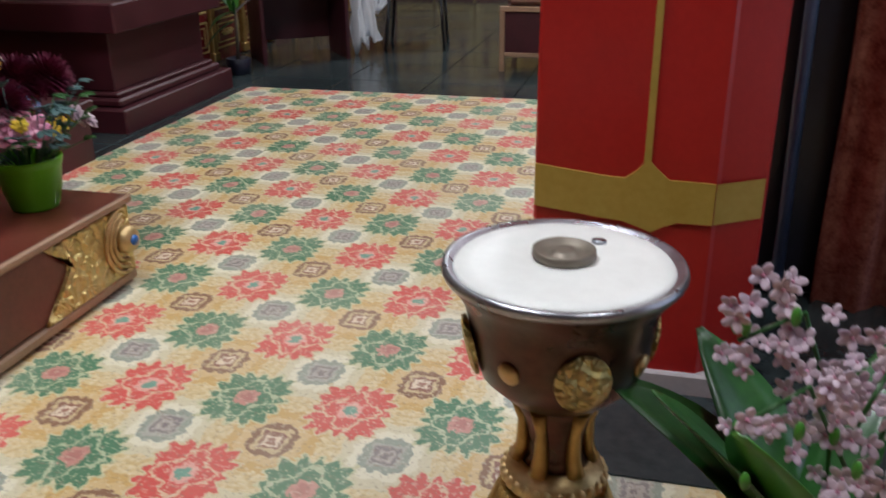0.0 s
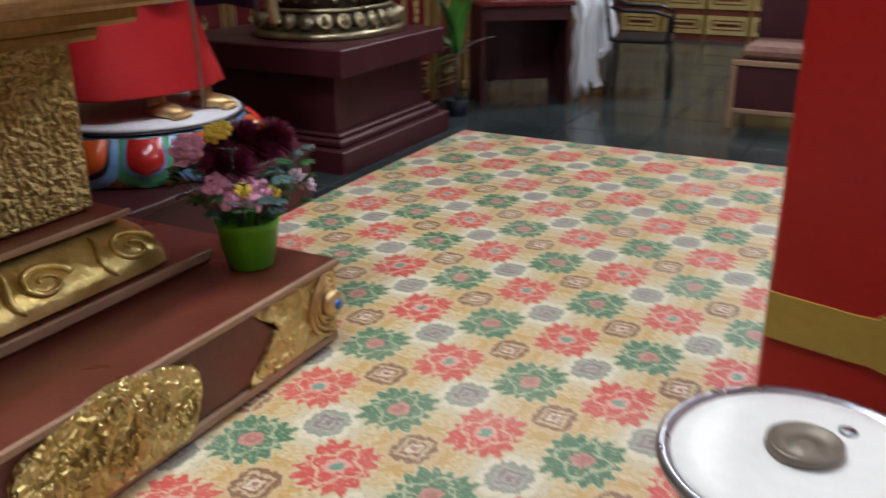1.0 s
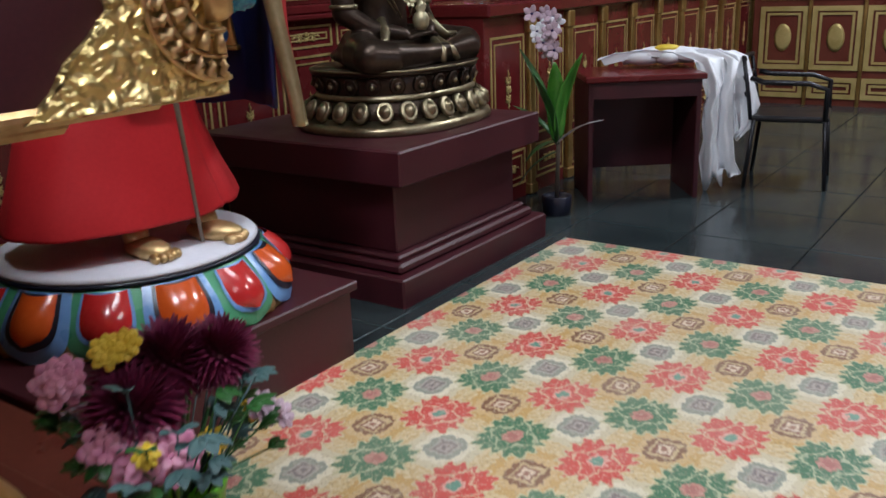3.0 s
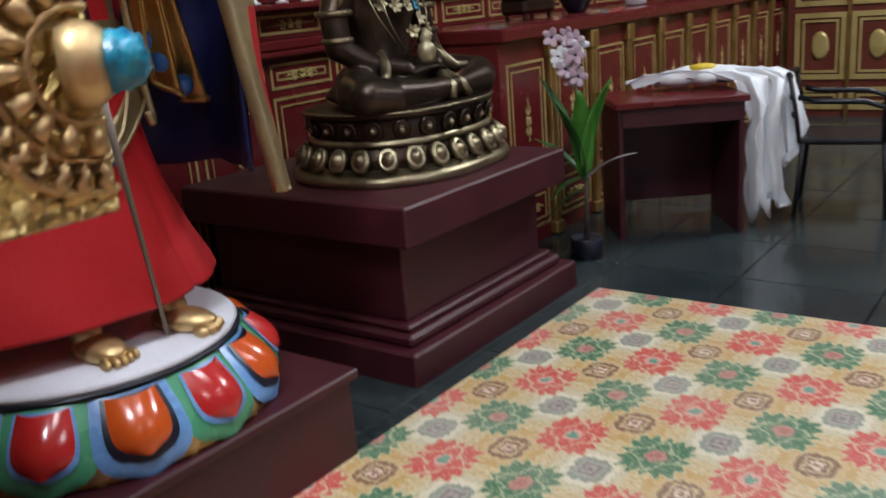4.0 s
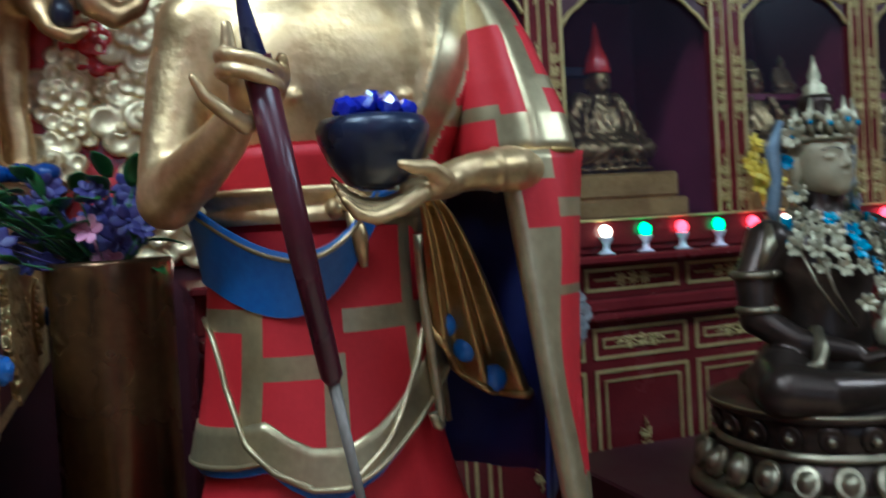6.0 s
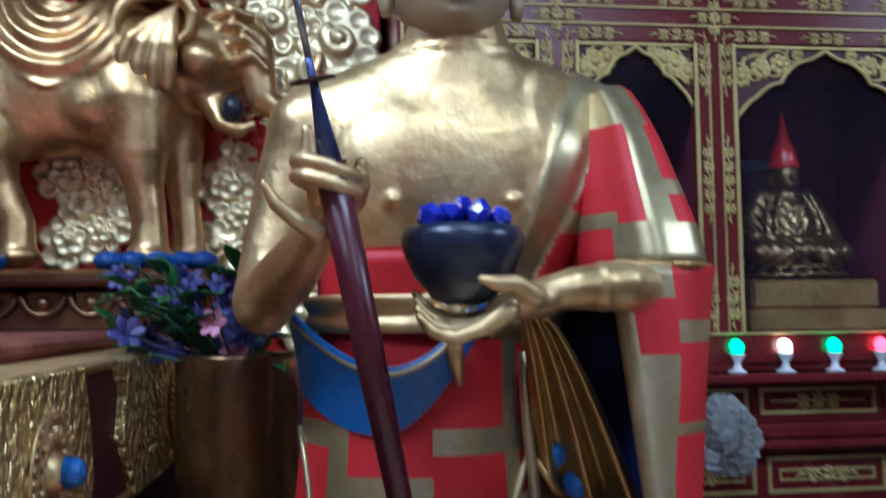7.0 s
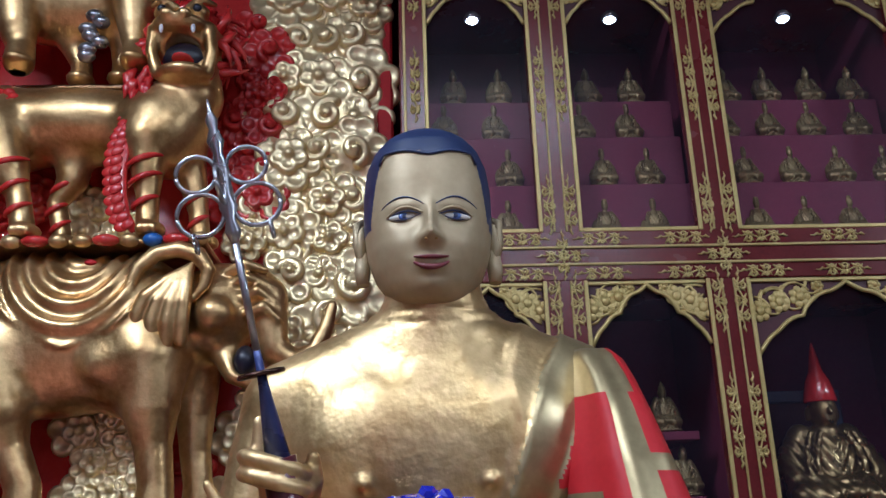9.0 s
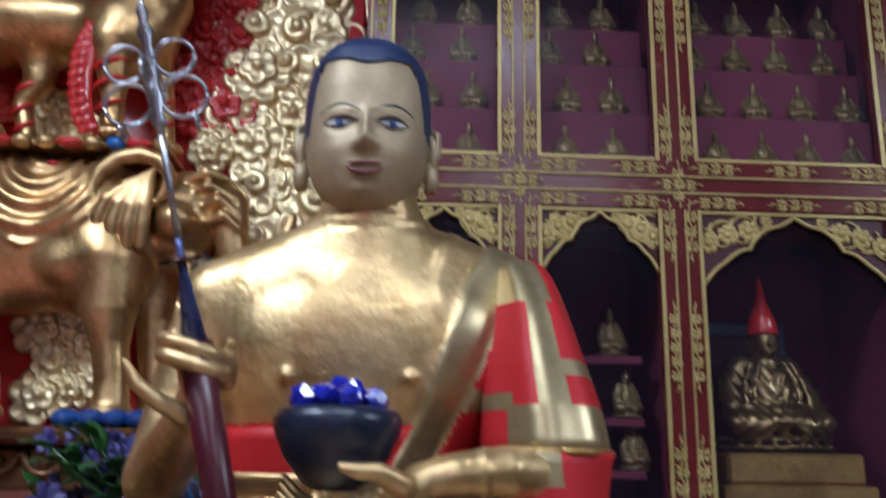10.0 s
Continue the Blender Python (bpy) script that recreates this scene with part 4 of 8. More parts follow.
# ---- small altar lamps ----
CUP = Build().lathe([(0.030, 0), (0.032, 0.004), (0.014, 0.014), (0.010, 0.035), (0.022, 0.055), (0.026, 0.066), (0.022, 0.067), (0.0, 0.062)], (0, 0, 0), 16).mesh("lamp_cup", WHITE)
FLAMES = {k: Build().lathe([(0.012, 0.064), (0.021, 0.078), (0.023, 0.09), (0.016, 0.106), (0.0, 0.114)], (0, 0, 0), 12).mesh("lamp_bulb", m) for k, m in FLAME.items()}
row = [(4.13, "green"), (4.30, "white"), (4.476, "green"), (4.645, "red"), (4.82, "green"), (4.99, "red"), (5.16, "white")]
names = ["red", "green", "red", "white", "pink", "cyan", "white", "green", "white", "white", "red", "white", "white", "cyan", "red", "white"]
row += [(5.70 + 0.20 * i, c) for i, c in enumerate(names)]
row += [(3.2, "red"), (3.38, "green"), (2.9, "white")]
for y, c in row:
    lamp = thing("altar_lamp", "small white altar lamp with a glowing %s bulb" % c, "lamp", (-4.0, y, 1.369), "altar lamps")
    piece("cup", CUP, lamp)
    piece("bulb", FLAMES[c], lamp, None, "glowing %s bulb" % c)

# ---- lotus base of the standing statue ----
LX, LY = -3.08, 2.99
lotus = thing("lotus_pedestal", "round painted lotus base with glossy red and orange petals", "base", (LX, LY, 0.285))
part("foot", Build().lathe([(0.51, 0.285), (0.525, 0.295), (0.50, 0.32), (0.46, 0.34)], (LX, LY, 0), 64), GOLD_DARK, lotus)
part("core", Build().lathe([(0.46, 0.33), (0.488, 0.36), (0.472, 0.395), (0.446, 0.43), (0.424, 0.46), (0.412, 0.485), (0.40, 0.49)], (LX, LY, 0), 64), GREEN_PAINT, lotus)
part("top_disc", Build().lathe([(0.40, 0.485), (0.425, 0.490), (0.43, 0.50), (0.42, 0.51), (0.0, 0.512)], (LX, LY, 0), 64), WHITE, lotus, "white painted top")
part("rim_line", Build().lathe([(0.415, 0.483), (0.437, 0.480), (0.437, 0.489), (0.42, 0.491)], (LX, LY, 0), 64), INK, lotus)


def petal(w, h, bulge, lift, mat, top=0.0):
    """A domed petal hanging down the flank of the base, at the angle 0."""
    b, n, k = Build(), 12, 10
    rows = []
    for i in range(k + 1):
        v = i / k
        z = 0.475 - top - v * h
        half = w * math.sqrt(max(0.06, 1 - max(0.0, (v - 0.40) / 0.60) ** 3.4)) * (0.92 + 0.08 * min(1, v / 0.4))
        r0 = 0.425 + 0.100 * math.sin(min(1.0, (0.475 - z) / 0.17) * 1.45)
        row = []
        for j in range(n + 1):
            u = 2 * j / n - 1
            dome = bulge * (1 - u * u) * (0.35 + 0.65 * math.sin(math.pi * min(0.97, 0.12 + v * 0.9)))
            a = u * half / 0.5
            row.append(((r0 + lift + dome) * math.cos(a), (r0 + lift + dome) * math.sin(a), z - 0.285))
        rows.append(row)
    b.grid(rows, False)
    return b.mesh("petal", mat)


N_PETAL = 14
meshes = [(petal(0.120, 0.186, 0.016, 0.002, GREEN_PAINT), petal(0.074, 0.128, 0.040, 0.020, RED_GLOSS, 0.0), petal(0.084, 0.142, 0.012, 0.017, SKY_PAINT, 0.0)),
          (petal(0.120, 0.188, 0.016, 0.005, SKY_PAINT), petal(0.074, 0.126, 0.040, 0.022, ORANGE, 0.0), petal(0.088, 0.146, 0.012, 0.019, INK, 0.0))]
for i in range(N_PETAL):
    turn = Matrix.Rotation(2 * math.pi * (i + 0.25) / N_PETAL, 4, "Z")
    outer, centre, line = meshes[i % 2]
    p = piece("petal", outer, lotus, turn, "green petal" if i % 2 == 0 else "light blue petal")
    piece("petal_line", line, p)
    piece("petal_centre", centre, p, None, "glossy red centre" if i % 2 == 0 else "glossy orange centre")
    piece("petal", petal(0.040, 0.192, 0.014, -0.010, GOLD) if i == 0 else bpy.data.objects["petal_back"].data, lotus, Matrix.Rotation(2 * math.pi * (i + 0.75) / N_PETAL, 4, "Z"), "gold petal between").name = "petal_back"

# ---- standing monk statue: one mesh ----
BODY = np.array([  # z, centre x, centre y, half depth, half width
    (0.61, -3.08, 3.005, 0.300, 0.428), (0.66, -3.08, 3.003, 0.292, 0.406), (0.75, -3.08, 2.998, 0.272, 0.362), (0.90, -3.08, 2.990, 0.245, 0.306), (1.05, -3.08, 2.995, 0.220, 0.266),
    (1.20, -3.08, 3.00, 0.200, 0.246), (1.35, -3.08, 3.00, 0.190, 0.238), (1.50, -3.07, 3.005, 0.180, 0.236), (1.60, -3.06, 3.01, 0.175, 0.244), (1.72, -3.05, 3.03, 0.190, 0.262),
    (1.82, -3.04, 3.045, 0.195, 0.300), (1.90, -3.04, 3.05, 0.185, 0.330), (1.97, -3.03, 3.05, 0.165, 0.345), (2.02, -3.02, 3.05, 0.140, 0.315), (2.06, -3.01, 3.05, 0.115, 0.230),
    (2.085, -3.0, 3.05, 0.100, 0.140), (2.11, -2.99, 3.05, 0.095, 0.102), (2.15, -2.985, 3.05, 0.095, 0.096), (2.22, -2.98, 3.05, 0.098, 0.098)])


def body_at(z):
    return [float(np.interp(z, BODY[:, 0], BODY[:, k])) for k in range(1, 5)]


def smooth_body(z):
    a, c, d = body_at(z - 0.03), body_at(z), body_at(z + 0.03)
    return [(p + 2 * q + r) / 4 for p, q, r in zip(a, c, d)]


def body_point(z, a, grow=0.0):
    cx, cy, hx, hy = smooth_body(z)
    e = 2.0 if z < 1.6 else 2.35
    c, s = math.cos(a), math.sin(a)
    return (cx + (hx + grow) * math.copysign(abs(c) ** (2 / e), c), cy + (hy + grow) * math.copysign(abs(s) ** (2 / e), s), z)


def front_x(y, z):
    cx, cy, hx, hy = smooth_body(z)
    e = 2.0 if z < 1.6 else 2.35
    return cx + hx * (1 - min(0.999, abs((y - cy) / hy)) ** e) ** (1 / e)


# material numbers of the statue
SG, SR, SB, SN, SP, SF, SH, SL, SW, SE, SO = range(11)
STATUE_MATS = [GOLD, RED, BLUE, NAVY, ROBE_GOLD, FACE, HAIR, LIP, EYE_WHITE, EYE_BLUE, GOLD_DARK]
b = Build()
# skirt
NA = 120
zs = [0.61, 0.62, 0.65] + [0.70 + 0.04 * i for i in range(22)] + [1.60 + 0.025 * i for i in range(5)]
rows = []
for z in zs:
    row = []
    for j in range(NA):
        a = 2 * math.pi * j / NA
        fold = 0.0
        if z < 1.1:
            k = (1.1 - z) / 0.5
            fold = k * (0.006 * math.sin(5 * a + 0.6) + 0.004 * math.sin(11 * a))
            fold -= 0.014 * k * math.exp(-((a - 0.52) / 0.035) ** 2)
        row.append(body_point(z, a, fold))
    rows.append(row)
b.grid(rows, True, SR, True, True, True)


def fold_line(z, *stops):
    zz = [p[0] for p in stops]
    return np.interp(z, zz, [p[1] for p in stops])


# bare torso, shoulders, right arm, and the layers of cloth over the left shoulder
c = Clay(0.0085, (-3.30, 2.54, 1.50), (-2.56, 3.56, 2.24))
c.egg((-3.06, 3.03, 1.70), (0.185, 0.262, 0.32), 0.0)
c.egg((-3.05, 3.06, 1.88), (0.190, 0.315, 0.20), 0.08)
c.egg((-2.985, 2.95, 1.87), (0.118, 0.170, 0.150), 0.09).egg((-2.985, 3.17, 1.87), (0.118, 0.170, 0.150), 0.09)
c.rod([(-3.01, 2.96, 2.055), (-3.03, 2.755, 1.968)], [0.088, 0.086], 0.05).rod([(-3.01, 3.15, 2.058), (-3.03, 3.345, 1.985)], [0.088, 0.082], 0.05)
c.rod([(-2.995, 3.06, 2.02), (-2.985, 3.058, 2.22)], [0.112, 0.098], 0.055)
for y in (2.916, 3.150):
    c.egg((-2.858, y, 1.795), (0.022, 0.014, 0.014), 0.012)
c.d = c.d + 0.0045 * np.exp(-((c.z - 2.128 + 0.25 * (c.x + 2.9)) / 0.005) ** 2) + 0.004 * np.exp(-((c.z - 2.105 + 0.25 * (c.x + 2.9)) / 0.005) ** 2)
c.rod([(-3.03, 2.745, 1.955), (-3.025, 2.716, 1.86), (-3.01, 2.693, 1.765), (-2.985, 2.668, 1.66), (-2.955, 2.662, 1.60)], [0.080, 0.076, 0.068, 0.060, 0.054], 0.025)
c.rod([(-2.955, 2.664, 1.602), (-2.87, 2.708, 1.645), (-2.76, 2.760, 1.70), (-2.675, 2.790, 1.745)], [0.055, 0.058, 0.045, 0.030], 0.03)
front = step_up(c.x + 3.10, 0.06)
first = fold_line(c.z, (1.60, 3.10), (1.714, 3.158), (1.90, 3.206), (1.98, 3.191), (2.05, 3.205), (2.12, 3.235))
second = fold_line(c.z, (1.60, 3.10), (1.72, 3.166), (1.93, 3.238), (2.0, 3.262), (2.06, 3.30), (2.12, 3.33))
third = fold_line(c.z, (1.60, 3.18), (1.765, 3.268), (1.90, 3.326), (1.995, 3.385), (2.12, 3.43))
c.swell(front * (0.007 * step_up(c.y - first) - 0.003 * step_up(c.y - first - 0.022, 0.03) + 0.012 * step_up(c.y - second) + 0.010 * step_up(c.y - third)))


def torso_paint(x, y, z):
    if x > -3.12 and z > 1.6 and y > fold_line(z, (1.60, 3.18), (1.765, 3.268), (1.90, 3.326), (1.995, 3.385), (2.12, 3.43)):
        return SP if (1.945 < z or abs(z - 1.755) < 0.022) else SR
    if x > -3.12 and y > fold_line(z, (1.60, 3.10), (1.72, 3.166), (1.93, 3.238), (2.0, 3.262), (2.06, 3.30), (2.12, 3.33)):
        return SP
    return SR if z < 1.705 and x < -2.80 and y > 2.78 else SG


c.skin(b, torso_paint)


def shell(b, a0, a1, z_low, z_high, grow, mi, na=40, nz=6, thick=0.012):
    """A layer of cloth over the body between two heights that vary with the angle."""
    out, back = [], []
    for i in range(nz + 1):
        v = i / nz
        r_out, r_in = [], []
        for j in range(na + 1):
            a = a0 + (a1 - a0) * j / na
            z = z_low(a) * (1 - v) + z_high(a) * v
            g = grow(a, v) if callable(grow) else grow
            r_out.append(body_point(z, a, g))
            r_in.append(body_point(z, a, g - thick))
        out.append(r_out), back.append(r_in)
    b.grid(out + back[::-1] + out[:1], False, (lambda i, j: mi(i / nz, a0 + (a1 - a0) * (j + 0.5) / na) if i < nz else mi(0.05, a0)) if callable(mi) else mi, True)


def y_of(a):
    return 3.0 + 0.265 * math.sin(a)


def robe_low(a):
    if math.cos(a) < -0.1:
        return 1.03
    return float(np.interp(y_of(a), (2.74, 2.80, 2.84, 2.88, 2.92, 2.98, 3.04, 3.10, 3.18, 3.25), (1.030, 1.040, 1.052, 1.018, 0.994, 0.990, 1.022, 1.072, 1.145, 1.205)))


def robe_patch(z, a):
    y = y_of(a)
    if 1.315 < z < 1.36 and y < 2.83:
        return SP
    if 2.79 < y < 2.83 and z < 1.36:
        return SP
    if 1.215 < z < 1.26 and 2.83 < y < 2.96:
        return SP
    if 2.94 < y < 2.985 and z < 1.26:
        return SP
    if 1.30 < z < 1.35 and y > 2.985:
        return SP
    if abs(y - 3.15) < 0.018:
        return SP
    return SR


NC, NZ = 320, 58
robe_z = [0.955 + 0.01 * k for k in range(NZ)]
angles = [2 * math.pi * k / NC - math.pi for k in range(NC)]


def robe_grow(a, z):
    v = (z - 0.97) / 0.56
    return 0.016 + 0.024 * (1 - v) + 0.004 * math.sin(7 * a)


rows = []
for z in robe_z:
    rows.append([body_point(max(z, robe_low(a)), a, robe_grow(a, max(z, robe_low(a)))) for a in angles])
b.grid(rows, True, lambda i, j: robe_patch(robe_z[i] + 0.005, angles[j]), True)
# the broad gold border of the hem
shell(b, -math.pi, math.pi, robe_low, lambda a: robe_low(a) + 0.085, lambda a, v: robe_grow(a, robe_low(a) + 0.085 * v) + 0.005, SP, 200, 4, 0.006)
# blue lining under the hem and the gold edge of the hem
shell(b, -1.7, 1.7, lambda a: robe_low(a) - 0.02, lambda a: robe_low(a) + 0.03, 0.022, SB, 90, 2, 0.01)
b.tube([body_point(robe_low(a) + 0.004, a, 0.042) for a in (-1.7 + 3.4 * k / 80 for k in range(81))], 0.006, 6, SP)
# bright edges of the overlapping folds
for line in (((2.735, 1.34), (2.765, 1.20), (2.81, 1.09), (2.86, 1.035), (2.92, 1.002)), ((2.985, 1.00), (3.06, 1.075), (3.10, 1.14), (3.15, 1.22), (3.19, 1.31))):
    pts = []
    for i in range(25):
        v = i / 24 * 4
        k = min(3, int(v))
        y, z = (line[k][n] + (line[k + 1][n] - line[k][n]) * (v - k) for n in (0, 1))
        a = math.asin(max(-1.0, min(1.0, (y - 3.0) / 0.265)))
        pts.append(body_point(z, a, robe_grow(a, z) + 0.004))
    b.tube(pts, 0.0075, 6, SP)
# belt, knot and blue crescent drape
shell(b, -math.pi, math.pi, lambda a: 1.54, lambda a: 1.615, lambda a, v: 0.026 + 0.006 * math.sin(v * 9.4), SG, 90, 8, 0.02)
for k in range(5):
    b.blob((front_x(3.0, 1.56) + 0.03, 2.985 + 0.018 * k, 1.585 - 0.010 * abs(k - 2)), (0.022, 0.02, 0.022), SG, 10, 6)
b.tube([(front_x(3.0, 1.5) + 0.045, 3.02, 1.56), (front_x(3.02, 1.5) + 0.05, 3.03, 1.50), (front_x(3.04, 1.45) + 0.045, 3.04, 1.44)], [0.016, 0.02, 0.008], 8, SG)


def drape_low(a):
    y = y_of(a)
    return 1.345 + (0.20 if y > 2.885 else 0.12) * ((y - 2.885) / 0.19) ** 2 if y < 3.08 else 1.55


shell(b, -1.75, 0.40, lambda a: min(1.54, drape_low(a)), lambda a: min(1.60, drape_low(a) + 0.105 + (0.07 * max(0.0, -math.sin(a)) if a < 0 else -0.02 * math.sin(a))), lambda a, v: 0.034 + 0.034 * v, SB, 60, 6, 0.012)
b.tube([body_point(min(1.6, drape_low(a) + 0.09 + (0.07 * max(0.0, -math.sin(a)) if a < 0 else 0.0)), a, 0.062) for a in (-1.5 + 1.9 * k / 50 for k in range(51))], 0.006, 6, SP)
# cord that hangs in two loops
b.tube([body_point(1.50 - 0.42 * math.sin(k / 20 * math.pi / 1.6), 0.62 + 0.10 * math.sin(k / 20 * 3.1), 0.05) for k in range(21)], 0.012, 6, SP)
# left sleeve hanging from the shoulder, red with gold bands
SLEEVE = np.array([(2.050, -3.00, 3.372, 0.070, 0.055), (2.035, -3.00, 3.376, 0.095, 0.066), (1.99, -2.99, 3.386, 0.125, 0.074), (1.92, -2.97, 3.394, 0.155, 0.086), (1.82, -2.94, 3.400, 0.180, 0.106), (1.74, -2.92, 3.408, 0.195, 0.119), (1.675, -2.91, 3.412, 0.205, 0.126), (1.655, -2.91, 3.412, 0.198, 0.120)])
zsl = [2.05 - 0.395 * i / 50 for i in range(51)]
rows = []
for z in zsl:
    cx, cy, hx, hy = (float(np.interp(z, SLEEVE[::-1, 0], SLEEVE[::-1, k])) for k in range(1, 5))
    rows.append([(cx + (hx + 0.005 * math.sin(7 * a + 2.0 * z)) * math.cos(a), cy + (hy + 0.005 * math.sin(7 * a + 2.0 * z)) * math.sin(a), z) for a in (2 * math.pi * j / 120 for j in range(120))])


def sleeve_patch(i, j):
    z, a = zsl[i], (j * 3.0 + 180) % 360 - 180
    if z < 1.745 and a > -48:
        return SP
    if z > 1.955:
        return SP if a < 22 else SR
    if -16 < a < 14:
        return SP
    if 1.80 < z < 1.835 and a > 14:
        return SP
    if a < -40 and 1.735 < z < 1.77:
        return SP
    return SR


b.grid(rows, True, sleeve_patch, True, True, True)
b.tube([(-2.91 + 0.207 * math.cos(a), 3.412 + 0.128 * math.sin(a), 1.66) for a in (2 * math.pi * k / 40 for k in range(41))], 0.007, 6, SO)
# blue lining peeping out behind the sleeve
b.blob((-2.94, 3.525, 1.63), (0.06, 0.022, 0.06), SB, 12, 8)
# lower sleeve and long hanging end
zl2 = [1.66 - 0.80 * i / 40 for i in range(41)]
rows = []
for z in zl2:
    v = (1.66 - z) / 0.80
    x_f, y_in, y_out = -2.70 + 0.09 * v, 3.30 + 0.075 * v, 3.515 - 0.10 * v ** 0.8
    wob = 0.012 * math.sin(v * 9)
    rows.append([(x_f - 0.03, y_in, z), (x_f, y_in, z), (x_f + 0.008, y_in + 0.02 + wob * 0.3, z), (x_f + 0.004, (y_in + y_out) / 2 + wob, z), (x_f - 0.01, (y_in + 2 * y_out) / 3 + wob, z), (x_f - 0.05, y_out, z), (x_f - 0.14 * (1 - v), y_out + 0.004, z), (x_f - 0.06 * (1 - v) - 0.03, y_in + 0.03, z)])


def tail_patch(i, j):
    if j in (0, 1):
        return SP
    if j == 7:
        return SN
    z = zl2[i]
    if j == 2:
        return SP if z < 1.52 or z > 1.60 else SR
    return SP if (1.36 < z < 1.40 or 1.53 < z < 1.56 or z < 1.02) else SR


b.grid(rows, True, tail_patch, True, True, True)
# navy inside of the hanging robe
NAVY_LINE = [(-3.22, 3.26), (-3.10, 3.42), (-2.95, 3.49), (-2.82, 3.46), (-2.70, 3.385)]
rows = []
for i in range(13):
    v = i / 12
    z = 1.62 - 0.70 * v
    line = []
    for k in range(17):
        u = k / 4
        q = min(3, int(u))
        x = NAVY_LINE[q][0] + (NAVY_LINE[q + 1][0] - NAVY_LINE[q][0]) * (u - q)
        y = NAVY_LINE[q][1] + (NAVY_LINE[q + 1][1] - NAVY_LINE[q][1]) * (u - q)
        line.append((x, y - 0.03 * v, z + 0.006 * math.sin(k)))
    rows.append(line + [(x + 0.004, y + 0.014, zz) for x, y, zz in line[::-1]])
b.grid(rows, True, SN, True, True, True)
# brown gold ribbon that falls in a pleated fan
rows = []
for i in range(19):
    v = i / 18
    line = []
    for k in range(41):
        u = k / 40
        low = (-2.91 - 0.06 * u, 3.195 + 0.265 * u, 1.30 - 0.19 * u ** 0.7)
        top = (-2.80, 3.15 + 0.05 * u, 1.57)
        w = v ** 0.8
        x, y, z = (top[n] + (low[n] - top[n]) * (w if n == 1 else v) for n in range(3))
        line.append((x + (0.008 + 0.022 * v) * math.sin(u * 6.28 * 2.5), y, z - 0.045 * v * math.sin(math.pi * u)))
    rows.append(line + [(x - 0.016, y + 0.006, z) for x, y, z in line[::-1]])
b.grid(rows, True, SO, True, True, True)
b.tube([rows[-1][k] for k in range(41)], 0.010, 6, SO)
for y, z in ((3.215, 1.36), (3.235, 1.295), (3.285, 1.235), (3.35, 1.16)):
    b.blob((-2.925, y, z), (0.034, 0.030, 0.032), SB, 12, 8)
# right hand: two fingers round the staff, one raised, one stretched out
c = Clay(0.0045, (-2.74, 2.66, 1.66), (-2.53, 2.90, 1.91))
c.rod([(-2.70, 2.785, 1.735), (-2.655, 2.800, 1.765)], [0.030, 0.034], 0.0).egg((-2.648, 2.805, 1.785), (0.034, 0.042, 0.036), 0.02)
for dz, r in ((0.0, 0.0125), (-0.026, 0.0125)):
    c.rod([(-2.605 + 0.048 * math.cos(t), 2.792 + 0.047 * math.sin(t), 1.812 + dz - 0.014 * math.sin(t)) for t in (-2.3 + 3.9 * i / 12 for i in range(13))], r, 0.006)
c.rod([(-2.64, 2.772, 1.80), (-2.632, 2.764, 1.84), (-2.628, 2.762, 1.882)], [0.016, 0.015, 0.010], 0.012)
c.rod([(-2.64, 2.842, 1.765), (-2.615, 2.852, 1.79), (-2.605, 2.850, 1.822)], [0.017, 0.014, 0.011], 0.012)
c.rod([(-2.655, 2.805, 1.725), (-2.61, 2.782, 1.708), (-2.588, 2.745, 1.728), (-2.58, 2.715, 1.752), (-2.578, 2.695, 1.785)], [0.022, 0.017, 0.014, 0.012, 0.007], 0.012)
c.skin(b, SG)
# left forearm and open palm under the bowl
c = Clay(0.0055, (-2.80, 2.90, 1.49), (-2.52, 3.42, 1.70))
c.rod([(-2.755, 3.39, 1.615), (-2.69, 3.31, 1.622), (-2.655, 3.22, 1.617), (-2.643, 3.16, 1.606)], [0.052, 0.047, 0.037, 0.030], 0.0)
c.d = c.d - 0.004 * np.exp(-((c.y - 3.272) / 0.006) ** 2)
c.egg((-2.640, 3.115, 1.588), (0.042, 0.055, 0.024), 0.03)
c.rod([(-2.60, 3.135, 1.603), (-2.575, 3.098, 1.622), (-2.565, 3.065, 1.624), (-2.56, 3.04, 1.630)], [0.019, 0.016, 0.013, 0.008], 0.014)
for k in range(4):
    x = -2.598 - 0.025 * k
    c.rod([(x, 3.09, 1.576), (x + 0.004, 3.045, 1.551 + 0.004 * k), (x + 0.006, 3.0, 1.536 + 0.009 * k), (x + 0.006, 2.965, 1.546 + 0.012 * k), (x + 0.004, 2.942, 1.572 + 0.013 * k)], [0.017, 0.0145, 0.013, 0.0115, 0.007], 0.008)
c.skin(b, SG)
# feet with toes
for fx, fy, turn in ((-2.805, 2.90, -0.10), (-2.77, 3.145, 0.25)):
    m = Matrix.Rotation(turn, 4, "Z")
    b.blob((fx - 0.05, fy, 0.535), (0.11, 0.056, 0.036), SG, 14, 8, m)
    b.blob((fx - 0.10, fy, 0.57), (0.05, 0.04, 0.05), SG, 12, 8, m)
    for k in range(5):
        o = m @ Vector((0.062 - 0.009 * abs(k - 1.5), -0.042 + 0.021 * k, 0))
        b.blob((fx + o.x, fy + o.y, 0.524), (0.028, 0.0112, 0.016), SG, 8, 6, m)
